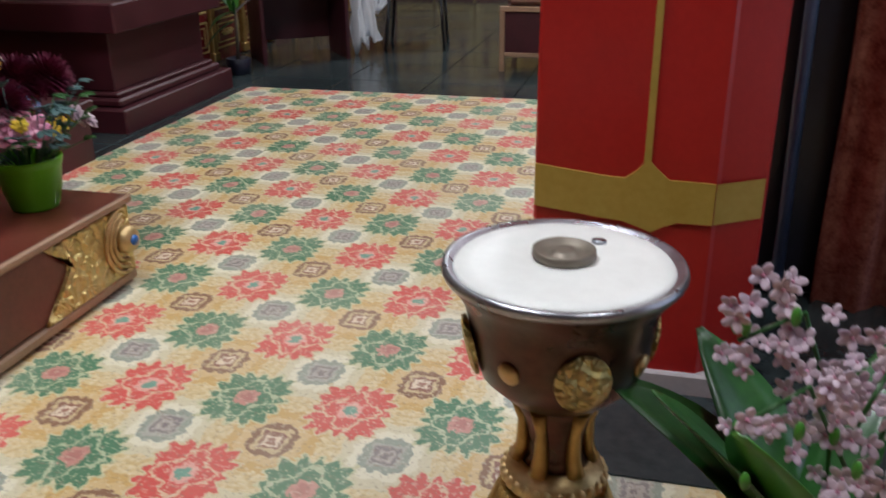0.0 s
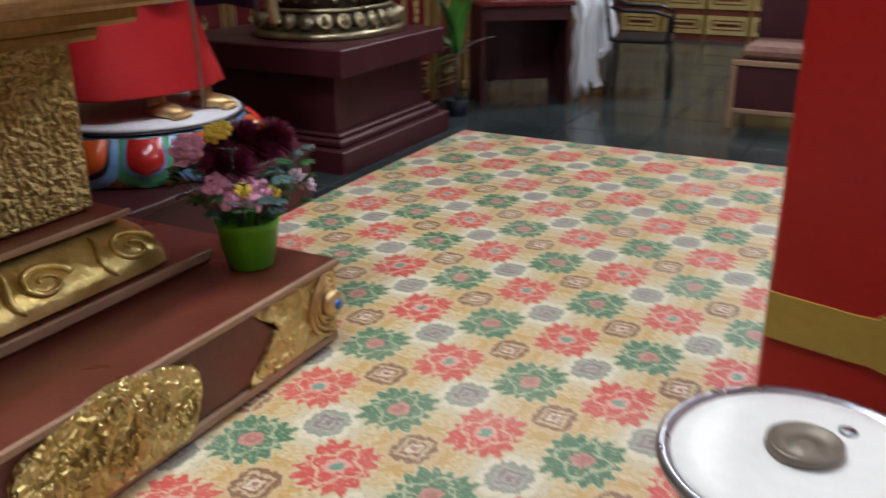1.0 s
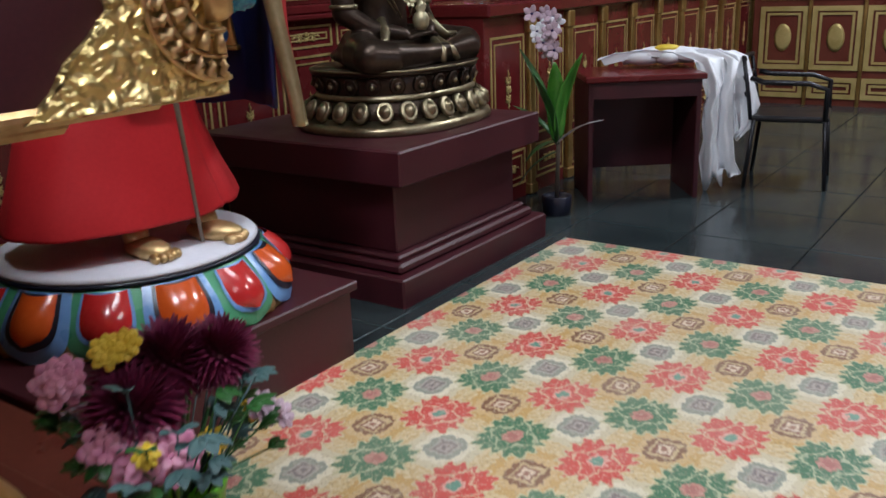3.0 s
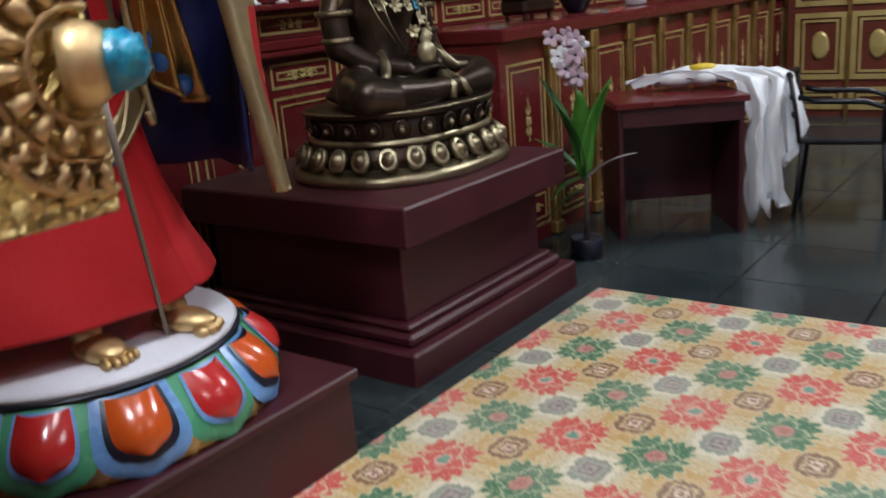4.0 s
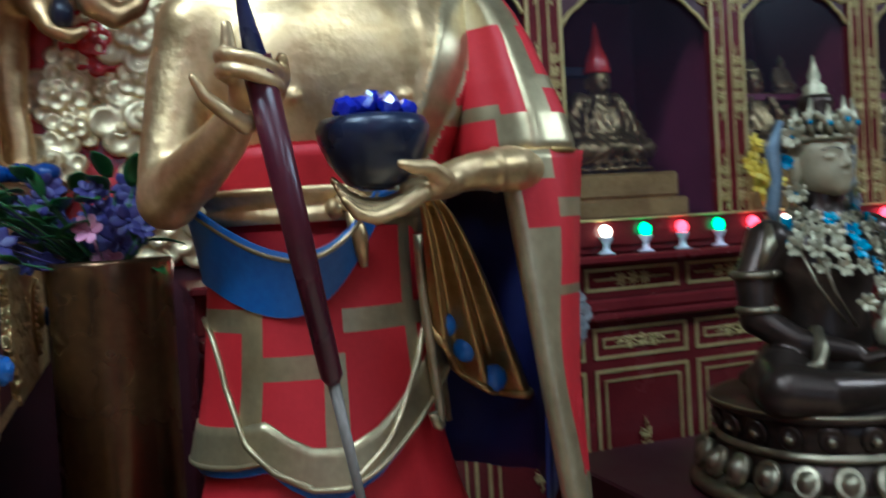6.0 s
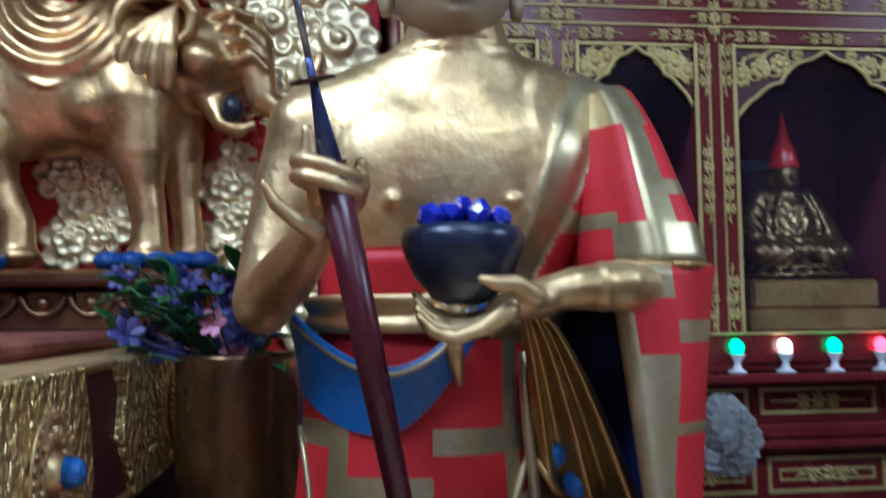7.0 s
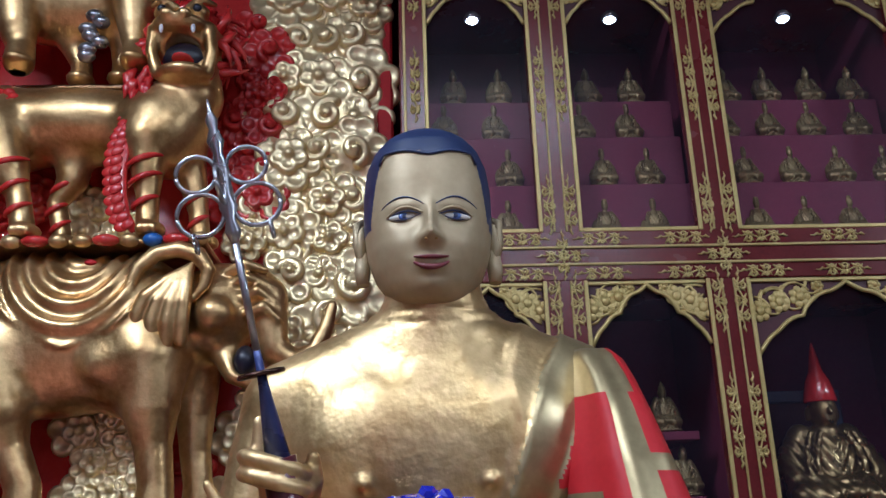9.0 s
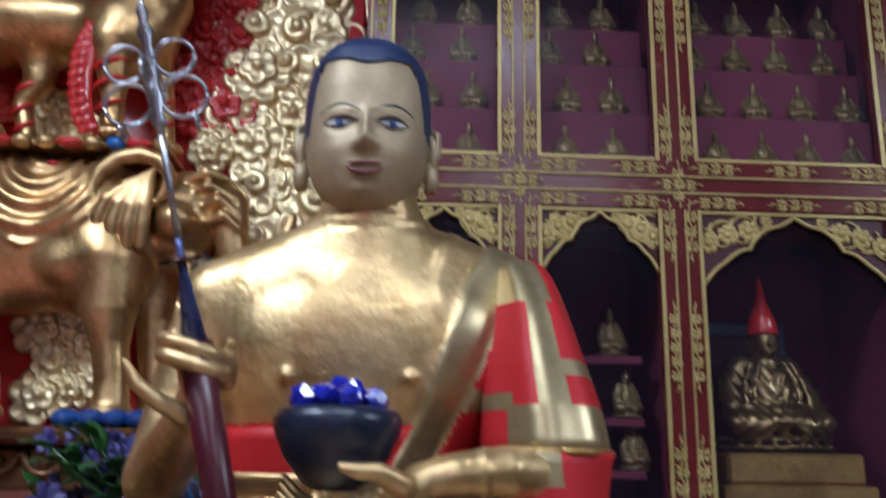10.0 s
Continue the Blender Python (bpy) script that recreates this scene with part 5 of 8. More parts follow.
# head
HEAD = np.array([(2.136, -2.925, 0.035, 0.028), (2.141, -2.93, 0.066, 0.048), (2.155, -2.945, 0.100, 0.068), (2.177, -2.957, 0.127, 0.087), (2.21, -2.967, 0.145, 0.106), (2.25, -2.972, 0.154, 0.119), (2.31, -2.978, 0.158, 0.127), (2.39, -2.985, 0.160, 0.128),
                 (2.445, -2.985, 0.153, 0.122), (2.483, -2.985, 0.137, 0.108), (2.510, -2.985, 0.112, 0.088), (2.530, -2.985, 0.077, 0.060), (2.541, -2.985, 0.040, 0.030), (2.545, -2.985, 0.004, 0.004)])
FACE_DROP = 0.027  # how far the features sit below the crown's middle


def head_point(z, a):
    cx, hx, hy = (float(np.interp(z, HEAD[:, 0], HEAD[:, k])) for k in (1, 2, 3))
    c, s = math.cos(a), math.sin(a)
    e = 2.12
    x, y = cx + hx * math.copysign(abs(c) ** (2 / e), c), 1.07 * hy * math.copysign(abs(s) ** (2 / e), s)
    zf, z = z, z + FACE_DROP
    if c > 0:
        g = lambda dy, dz, sy, sz: math.exp(-(dy / sy) ** 2 - (dz / sz) ** 2)
        x += 0.018 * g(y, z - 2.320, 0.0115, 0.036) + 0.033 * g(y, z - 2.281, 0.0140, 0.015) + 0.014 * (g(y - 0.018, z - 2.277, 0.010, 0.010) + g(y + 0.018, z - 2.277, 0.010, 0.010))
        x -= 0.013 * (g(y - 0.052, z - 2.327, 0.026, 0.014) + g(y + 0.052, z - 2.327, 0.026, 0.014))
        x += 0.009 * g(y, z - 2.236, 0.030, 0.007) + 0.010 * g(y, z - 2.222, 0.024, 0.007) + 0.008 * g(y, z - 2.192, 0.026, 0.012) - 0.005 * g(y, z - 2.205, 0.03, 0.008)
        x += 0.006 * (g(y - 0.065, z - 2.265, 0.03, 0.03) + g(y + 0.065, z - 2.265, 0.03, 0.03))
        x += 0.004 * (g(y - 0.05, z - 2.352, 0.03, 0.008) + g(y + 0.05, z - 2.352, 0.03, 0.008))
    return (x, 3.05 + y, zf)


hz = [2.136, 2.139, 2.143] + [2.147 + 0.0062 * i for i in range(59)] + [2.516, 2.525, 2.532, 2.538, 2.542, 2.545]
# columns stand closer at the face
ha = sorted(set([round(-1.05 + 2.1 * k / 96, 4) for k in range(97)] + [round(1.05 + (2 * math.pi - 2.1) * k / 40, 4) for k in range(1, 40)]))


def hair_line(y):
    d = abs(y - 3.05)
    return 2.448 - 0.013 * math.exp(-(d / 0.034) ** 2) if d < 0.088 else 2.448 - 150.0 * (d - 0.088) ** 2


def head_mat(i, j):
    a = ha[j]
    x, y, z = head_point(hz[i], a)
    if math.cos(a) < 0.1:
        return SH if z > 2.30 else SF
    return SH if z > hair_line(y) and z > 2.29 else SF


b.grid([[head_point(z, a) for a in ha] for z in hz], True, head_mat, True, True, True)


def face_x(y, z):
    return max(head_point(z, a)[0] for a in (math.asin(max(-1, min(1, (y - 3.05) / 0.136))) + d for d in (-0.03, 0.0, 0.03)))


b.tube([(face_x(y, hair_line(y)) + 0.002, y, hair_line(y)) for y in (3.05 - 0.10 + 0.20 * k / 40 for k in range(41))], 0.003, 5, SH)
EZ = 2.302
for s in (-1, 1):
    yc = 3.05 + s * 0.051
    ex = face_x(yc, EZ)
    b.blob((ex + 0.002, yc, EZ), (0.0080, 0.031, 0.0076), SW, 22, 12, Matrix.Rotation(0.26 * s, 4, "Z"))
    b.blob((ex + 0.0075, yc, EZ), (0.0035, 0.0112, 0.0078), SE, 16, 8)
    b.blob((ex + 0.0106, yc, EZ), (0.0014, 0.0048, 0.0048), SH, 10, 6)
    for z0, bow, r, mi, w, lift in ((EZ - 0.001, 0.0098, 0.0019, SH, 0.033, 0.0075), (EZ + 0.001, -0.0090, 0.0012, SH, 0.031, 0.0070), (EZ + 0.003, 0.0130, 0.0034, SF, 0.035, 0.0050), (EZ + 0.022, 0.0180, 0.0019, SH, 0.042, 0.0012)):
        pts = []
        for k in range(17):
            u = 2 * k / 16 - 1
            y, z = yc + w * u + (s * 0.003 if z0 > EZ + 0.02 else 0), z0 + bow * (1 - u * u) + (0.002 * s * u if z0 > EZ + 0.02 else 0.0)
            pts.append((face_x(y, z) + lift * (1 - 0.75 * u * u), y, z))
        b.tube(pts, [r * (0.35 + 0.65 * math.sin(math.pi * (k + 0.5) / 17)) for k in range(17)], 5, mi)
    # ears
    m = Matrix.Rotation(0.25 * s, 4, "Z")
    b.blob((-2.99, 3.05 + s * 0.137, 2.285), (0.032, 0.014, 0.058), SF, 14, 10, m)
    b.tube([(-2.985, 3.05 + s * 0.136, 2.345), (-2.975, 3.05 + s * 0.150, 2.335), (-2.972, 3.05 + s * 0.152, 2.29), (-2.975, 3.05 + s * 0.143, 2.25)], [0.008, 0.010, 0.009, 0.007], 8, SF)
    b.tube([(-2.98, 3.05 + s * 0.138, 2.27), (-2.975, 3.05 + s * 0.140, 2.23), (-2.972, 3.05 + s * 0.138, 2.20)], [0.015, 0.017, 0.013], 10, SF)
for z0, bow, r in ((2.2085, 0.004, 0.0046), (2.1985, -0.006, 0.0064)):
    pts = [(face_x(3.05 + 0.034 * u, z0) + 0.001, 3.05 + 0.034 * u, z0 + bow * (1 - u * u) - 0.001 + 0.007 * abs(u) ** 2) for u in (2 * k / 14 - 1 for k in range(15))]
    b.tube(pts, [r * (0.3 + 0.7 * math.sin(math.pi * (k + 0.5) / 15)) for k in range(15)], 6, SL)
# nostrils, their shadow put in as two small blobs of darker gold
for s in (-1, 1):
    b.blob((face_x(3.05 + s * 0.010, 2.245) - 0.001, 3.05 + s * 0.010, 2.243), (0.0025, 0.0036, 0.002), SO, 8, 5)
whole("monk_statue", b, STATUE_MATS, "standing gold painted monk statue in red and gold patched robes", "statue")

# ---- staff ----
P0, P1 = Vector((-2.79, 3.066, 0.525)), Vector((-2.492, 2.695, 2.33))


def on_staff(z):
    return P0 + (P1 - P0) * (z - P0.z) / (P1.z - P0.z)


staff = thing("ringed_staff", "long monk's staff with a maroon shaft and ringed metal head", "staff", tuple(P0))
part("rod", Build().tube([on_staff(0.522), on_staff(0.9), on_staff(1.24)], [0.006, 0.008, 0.012], 10), ROD, staff)
part("shaft", Build().tube([on_staff(1.235), on_staff(1.25), on_staff(1.5), on_staff(1.82)], [0.012, 0.021, 0.025, 0.028], 16), SHAFT, staff)
part("cone", Build().tube([on_staff(1.82), on_staff(1.93), on_staff(2.0)], [0.020, 0.008, 0.005], 14), CONE_BLUE, staff, "blue painted cone")
part("neck_rod", Build().tube([on_staff(1.98), on_staff(2.16)], [0.006, 0.006], 10), STEEL, staff)
ax = (P1 - P0).normalized()
q = ax.to_track_quat("Z", "Y").to_matrix().to_4x4()
part("disc", Build().lathe([(0.006, -0.004), (0.036, -0.003), (0.038, 0.0), (0.036, 0.004), (0.006, 0.006)], on_staff(1.945), 24, 0, q), COPPER, staff)
part("finial", Build().lathe([(0.006, -0.17), (0.013, -0.15), (0.008, -0.13), (0.015, -0.11), (0.009, -0.09), (0.013, -0.05), (0.008, -0.02), (0.014, 0.0), (0.007, 0.02), (0.010, 0.035), (0.004, 0.05), (0.0, 0.07)], on_staff(2.31), 16, 0, q), STEEL, staff)
side = q.to_3x3().transposed() @ Vector((0, 1, 0))
for k in range(4):
    m = q @ Matrix.Rotation(k * math.pi / 2 + math.atan2(side.y, side.x), 4, "Z")
    c = on_staff(2.24)
    for dz, r in ((0.024, 0.032), (-0.042, 0.037)) if k % 2 == 0 else ((-0.01, 0.030),):
        part("loop", Build().tube([c + m @ Vector((0.008 + r + r * math.cos(t), 0, dz + 0.92 * r * math.sin(t))) for t in (2 * math.pi * i / 28 for i in range(29))], 0.0038, 7), STEEL, staff)
    if k % 2 == 0:
        cc = c + m @ Vector((0.060, 0, -0.085))
        part("small_ring", Build().tube([cc + m @ Vector((0.0, 0.015 * math.cos(t), 0.015 * math.sin(t))) for t in (2 * math.pi * i / 16 for i in range(17))], 0.0026, 6), STEEL, staff)

# ---- alms bowl ----
bowl = thing("alms_bowl", "dark blue bowl filled with blue glass stones in the statue's palm", "bowl", (-2.675, 3.026, 1.60))
part("bowl_body", Build().lathe([(0.030, 1.590), (0.055, 1.602), (0.088, 1.645), (0.105, 1.685), (0.108, 1.705), (0.100, 1.722), (0.088, 1.726), (0.084, 1.715), (0.0, 1.70)], (-2.675, 3.026, 0), 40), BOWL_BLUE, bowl)
rnd = random.Random(3)
for k in range(13):
    a, r = k * 2.4, 0.020 * math.sqrt(k)
    bb = Build()
    n = 7
    s = rnd.uniform(0.018, 0.026)
    m = Euler((rnd.uniform(0, 3), rnd.uniform(0, 3), rnd.uniform(0, 3))).to_matrix().to_4x4()
    bb.lathe([(0.3 * s, -0.8 * s), (0.95 * s, -0.2 * s), (1.0 * s, 0.3 * s), (0.5 * s, 0.8 * s)], (-2.675 + r * math.cos(a), 3.026 + r * math.sin(a), 1.735 + 0.026 * (1 - r / 0.075)), 6, 0, m, smooth=False)
    part("stone", bb, GEM, bowl)

# ---- throne ----
TY0 = -0.9
throne = thing("throne", "stepped brown lacquered throne with chased gold panels", "throne", (-2.9, 0.7, 0))
part("plinth", Build().box(-4.3, TY0, -0.002, -1.63, 2.28, 0.05, 0.004), BROWN, throne)
part("base_board", Build().box(-4.3, TY0, 0.05, -1.605, 2.30, 0.262, 0.004), BROWN, throne)
part("bottom_edge", Build().box(-1.64, TY0, 0.012, -1.595, 2.305, 0.045, 0.006), WOOD_TRIM, throne)
part("step", Build().box(-4.32, TY0, 0.262, -1.592, 2.315, 0.292, 0.007), BROWN, throne)
part("top_edge", Build().box(-1.60, TY0, 0.268, -1.585, 2.318, 0.292, 0.004), WOOD_TRIM, throne)
part("second_board", Build().box(-4.2, TY0, 0.292, -1.93, 2.10, 0.335, 0.005), BROWN, throne)
part("second_edge", Build().box(-1.935, TY0, 0.305, -1.92, 2.105, 0.337, 0.004), WOOD_TRIM, throne)


def gold_plate(outline, x0, x1, name="gold_plate", mat=None, parent=None, flip="x"):
    """A plate cut to an outline of (along, z), with a rounded edge, standing on a face that looks along x or y."""
    cy, cz = sum(p[0] for p in outline) / len(outline), sum(p[1] for p in outline) / len(outline)
    rows = []
    for d, s in ((0.0, 1.0), (0.7, 1.0), (1.0, 0.975), (1.0, 0.5), (1.0, 0.05)):
        rows.append([(x0 + (x1 - x0) * d, cy + (a - cy) * s, cz + (z - cz) * s) if flip == "x" else (cy + (a - cy) * s, x0 + (x1 - x0) * d, cz + (z - cz) * s) for a, z in outline])
    return part(name, Build().grid(rows, True, 0, False, False, True), mat or CHASED, parent or throne, "chased gold plate")


corner = [(2.302, 0.045), (2.302, 0.262), (1.90, 0.262), (1.93, 0.235), (1.99, 0.20), (1.985, 0.165), (1.94, 0.12), (1.90, 0.085), (1.86, 0.045)]
gold_plate(corner, -1.606, -1.594)
centre = [(1.60, 0.035), (1.64, 0.07), (1.65, 0.10), (1.67, 0.15), (1.665, 0.20), (1.64, 0.235), (1.60, 0.25), (1.55, 0.275), (1.48, 0.29), (1.385, 0.296), (1.29, 0.29), (1.22, 0.275), (1.17, 0.25), (1.13, 0.235), (1.105, 0.20), (1.10, 0.15), (1.12, 0.10), (1.13, 0.07), (1.17, 0.035)]
gold_plate(centre, -1.606, -1.582)
for cy, cz, turn, size in ((1.50, 0.175, 1, 0.075), (1.27, 0.175, -1, 0.075), (1.385, 0.235, 1, 0.04), (1.60, 0.12, -1, 0.04), (1.17, 0.12, 1, 0.04), (1.385, 0.12, -1, 0.05)):
    pts = []
    for i in range(26):
        a = turn * i / 25 * 9.0 + 0.8
        r = size * (1 - 0.82 * i / 25)
        pts.append((-1.580, cy + r * math.cos(a), cz + r * math.sin(a)))
    part("scroll_relief", Build().tube(pts, [0.012 * (1 - 0.55 * i / 25) * size / 0.07 + 0.002 for i in range(26)], 7), CHASED_FINE, throne)
for r in (0.105, 0.085, 0.065):
    part("coil", Build().tube([(-1.590, 2.262 + r * math.cos(t), 0.158 + r * math.sin(t)) for t in (1.62 + 3.1 * i / 24 for i in range(25))], 0.007, 7), GOLD, throne)
RX = Matrix.Rotation(math.pi / 2, 4, "Y")
RY = Matrix.Rotation(-math.pi / 2, 4, "X")
k = part("knob", Build().lathe([(0.045, 0.0), (0.045, 0.02), (0.036, 0.035), (0.0, 0.04)], (-1.6, 2.262, 0.158), 20, 0, RX), GOLD, throne)
part("stone", Build().lathe([(0.017, 0.036), (0.017, 0.043), (0.010, 0.048), (0.0, 0.049)], (-1.6, 2.262, 0.158), 14, 0, RX), BLUE, k)
# bolster with scrolls
prof = [(-2.16 + 0.21 * math.cos(t) * 1.0, 0.345 + 0.115 * math.sin(t)) for t in (math.pi * i / 14 for i in range(15))]
rows = []
ys = [TY0 + 0.02] + [TY0 + (1.90 - TY0) * i / 20 for i in range(1, 21)] + [1.955, 1.99, 2.012, 2.022]
for y in ys:
    s = 1.0 if y <= 1.92 else max(0.25, math.sqrt(max(0.0, 1 - ((y - 1.92) / 0.105) ** 2)))
    rows.append([(-2.16 + (x + 2.16) * s, y, 0.34 + (z - 0.34) * s) for x, z in prof])
part("bolster", Build().grid(rows, False, 0, True).grid([[rows[0][0], rows[0][7]], [rows[0][-1], rows[0][8]]], False), BOLSTER_GOLD, throne, "rounded gold bolster with scrolls")
for y in [1.86 - 0.30 * i for i in range(7)]:
    pts = []
    for i in range(26):
        a = i / 25 * 4.2 * math.pi * 0.7
        r = 0.068 * (1 - 0.8 * i / 25)
        yy, t = y + r * math.cos(a) * 1.2, 0.65 + r * math.sin(a) * 5.5
        pts.append((-2.16 + 0.214 * math.cos(t), yy, 0.345 + 0.119 * math.sin(t)))
    part("bolster_scroll", Build().tube(pts, [0.011 * (1 - 0.5 * i / 25) for i in range(26)], 7), BOLSTER_GOLD, throne)
    part("bolster_leaf", Build().tube([(-2.16 + 0.214 * math.cos(0.2 + 0.12 * i), y - 0.10 - 0.02 * math.sin(i * 0.6), 0.345 + 0.119 * math.sin(0.2 + 0.12 * i)) for i in range(9)], [0.004 + 0.009 * math.sin(i / 8 * 3.1) for i in range(9)], 7), BOLSTER_GOLD, throne)
part("back_ledge", Build().box(-4.1, TY0, 0.335, -2.15, 1.95, 0.47, 0.004).box(-4.1, TY0, 0.47, -2.10, 1.96, 0.485, 0.004), BROWN, throne)
part("ledge_edge", Build().box(-2.105, TY0, 0.468, -2.092, 1.965, 0.488, 0.004), WOOD_TRIM, throne)
part("waist", Build().box(-4.0, TY0, 0.485, -2.20, 1.90, 1.0, 0.006), BROWN, throne)
part("waist_panel", Build().box(-2.21, TY0, 0.49, -2.185, 1.91, 0.995, 0.01).box(-4.0, 1.89, 0.49, -2.19, 1.915, 0.995, 0.01), CHASED_FINE, throne, "chased gold panel")
# flaring mouldings under the seat slab
for x, y, z0, z1, mt, n in ((-2.12, 1.97, 0.985, 1.03, GOLD_DARK, "cove"), (-2.04, 2.05, 1.03, 1.085, GOLD_DARK, "cove"), (-1.93, 2.14, 1.085, 1.12, GOLD, "fillet"), (-1.80, 2.24, 1.12, 1.15, GOLD, "fillet")):
    part(n, Build().box(-4.2, TY0, z0, x, y, z1, 0.014), mt, throne)
part("seat_slab", Build().box(-4.3, TY0, 1.15, -1.735, 2.30, 1.475, 0.005), MAROON, throne)
part("slab_edge", Build().box(-4.3, TY0, 1.138, -1.722, 2.312, 1.162, 0.008), GOLD, throne)
part("slab_edge", Build().box(-4.3, TY0, 1.462, -1.722, 2.312, 1.485, 0.008), GOLD, throne)
part("cushion", Build().box(-4.2, TY0, 1.485, -1.9, 2.15, 1.535, 0.02), BROCADE, throne, "brocade seat cover")
up = [(2.312, 1.140), (2.312, 1.480), (2.17, 1.48), (2.13, 1.40), (2.09, 1.36), (2.10, 1.29), (2.06, 1.25), (2.02, 1.22), (1.99, 1.18), (1.94, 1.140)]
gold_plate(up, -1.737, -1.716)
# the end face: a plate in the middle, one at each corner
front = [(-1.722, 1.14), (-1.722, 1.48), (-2.10, 1.48), (-2.14, 1.40), (-2.10, 1.30), (-2.18, 1.22), (-2.25, 1.14)]
gold_plate(front, 2.297, 2.318, flip="y")
gold_plate([(-2.56, 1.14), (-2.52, 1.25), (-2.50, 1.36), (-2.54, 1.48), (-2.98, 1.48), (-3.03, 1.36), (-3.06, 1.25), (-3.02, 1.14)], 2.297, 2.318, flip="y")
gold_plate([(-4.302, 1.14), (-4.302, 1.48), (-3.22, 1.48), (-3.30, 1.40), (-3.28, 1.30), (-3.36, 1.22), (-3.42, 1.14)], 2.297, 2.318, flip="y")


def rosette(at, m, stone, s=1.0, boss=None, limit=9.0):
    """A chased rosette with a gold boss and a rough stone. limit: where the plate ends along y; boss: the way that the boss points."""
    bb, n = Build(), boss or m
    for r, t in ((0.140, 0.005), (0.104, 0.004), (0.062, 0.005)):
        pts = [Vector(at) + m @ Vector((r * s * math.cos(a), r * s * math.sin(a), 0.004)) for a in (math.pi / 2 + 2 * math.pi * k / 48 for k in range(49))]
        pts = [p for p in pts if p.y < limit]
        start = next((i for i in range(1, len(pts)) if (pts[i] - pts[i - 1]).length > 0.05 * s), 0)
        bb.tube(pts[start:] + pts[:start], t * s, 6)
    for k in range(30):
        a = 2 * math.pi * k / 30
        p = Vector(at) + m @ Vector((0.122 * s * math.cos(a), 0.122 * s * math.sin(a), 0.004))
        if p.y < limit - 0.005:
            bb.tube([Vector(at) + m @ Vector((q * s * math.cos(a + d), q * s * math.sin(a + d), 0.006)) for q, d in ((0.110, -0.04), (0.120, 0.05), (0.130, -0.02), (0.136, 0.06))], 0.0075 * s, 7)
    for k in range(16):
        a = 2 * math.pi * k / 16
        pts = [Vector(at) + m @ Vector((r * s * math.cos(a), r * s * math.sin(a), 0.005)) for r in (0.066, 0.08, 0.098)]
        if max(p.y for p in pts) < limit:
            bb.tube(pts, [0.006 * s, 0.011 * s, 0.012 * s], 7)
    ob = part("rosette", bb, GOLD, throne, "chased gold rosette")
    part("boss", Build().lathe([(0.050 * s, -0.015), (0.048 * s, 0.004 * s), (0.045 * s, 0.018 * s), (0.036 * s, 0.030 * s), (0.0, 0.034 * s)], at, 24, 0, n), GOLD, ob)
    rows, rr = [], random.Random(8)
    for i in range(12):
        v = i / 11
        r = 0.033 * s * math.sqrt(max(0.03, 1 - (v * 0.97) ** 4))
        rows.append([Vector(at) + n @ Vector((r * rr.uniform(0.74, 1.20) * math.cos(t), r * rr.uniform(0.74, 1.20) * math.sin(t), 0.022 * s + v * 0.050 * s + rr.uniform(-0.003, 0.003))) for t in (2 * math.pi * j / 22 for j in range(22))])
    part("stone", Build().grid(rows, True, 0, True, False, True), stone, ob, "rough polished stone")


slant = Vector((0.62, 0.78, 0.0)).to_track_quat("Z", "Y").to_matrix().to_4x4()
rosette((-1.716, 2.292, 1.308), RX, TURQUOISE, 1.0, slant, 2.314)
rosette((-2.78, 2.318, 1.31), RY, BLUE, 0.8)
rosette((-3.92, 2.318, 1.32), RY, BLUE, 0.8)

# ---- carved back of the throne ----
back = thing("cloud_carving", "red carved throne back covered with gilded clouds", "carving", (-4.7, 1.2, 1.3))
part("board", Build().box(-4.79, -0.9, 1.42, -4.64, 2.965, 5.0, 0.01), RED_GLOSS, back, "red painted board")
part("lower_board", Build().box(-4.79, -0.9, 0.0, -4.64, 2.965, 1.42, 0.01), MAROON, back, "dark maroon board")
part("edge", Build().box(-4.70, 2.90, 1.38, -4.60, 2.97, 5.0, 0.01), RED, back)
part("animal_ledge", Build().box(-4.64, -0.9, 1.45, -4.16, 2.40, 1.52, 0.012).box(-4.64, -0.9, 1.52, -4.22, 2.36, 1.68, 0.02).box(-4.64, -0.9, 1.68, -4.14, 2.42, 1.735, 0.016), VASE_GOLD, back, "aged gold ledge")
bb = Build()
y = -0.8
while y < 2.3:
    bb.tube([(-4.205, y + 0.07 * math.cos(t), 1.66 - 0.075 * math.sin(t)) for t in (math.pi * k / 10 for k in range(11))], 0.013, 7)
    bb.blob((-4.205, y, 1.625), (0.016, 0.024, 0.022), 0, 10, 6)
    y += 0.155
part("swag_moulding", bb, VASE_GOLD, back)
part("upper_ledge", Build().box(-4.64, -0.9, 2.745, -4.26, 2.28, 2.765, 0.006), GOLD, back)
part("top_ledge", Build().box(-4.64, -0.9, 3.43, -4.38, 2.0, 3.462, 0.012), VASE_GOLD, back)
BEAD = Build().blob((0, 0, 0), (0.030, 0.036, 0.026), 0, 12, 7).mesh("bead", GOLD)
BEAD_BLUE = Build().blob((0, 0, 0), (0.030, 0.036, 0.026), 0, 12, 7).mesh("bead", BLUE)
BEAD_RED = Build().blob((0, 0, 0), (0.034, 0.050, 0.022), 0, 12, 7).mesh("bead", RED_GLOSS)
inv = Matrix.Translation(-back.location)
for k in range(24):
    piece("bead", BEAD_BLUE if k % 9 == 3 else BEAD_RED if k % 3 == 1 else BEAD, back, inv @ Matrix.Translation((-4.23, 0.36 + 0.083 * k, 2.745)))


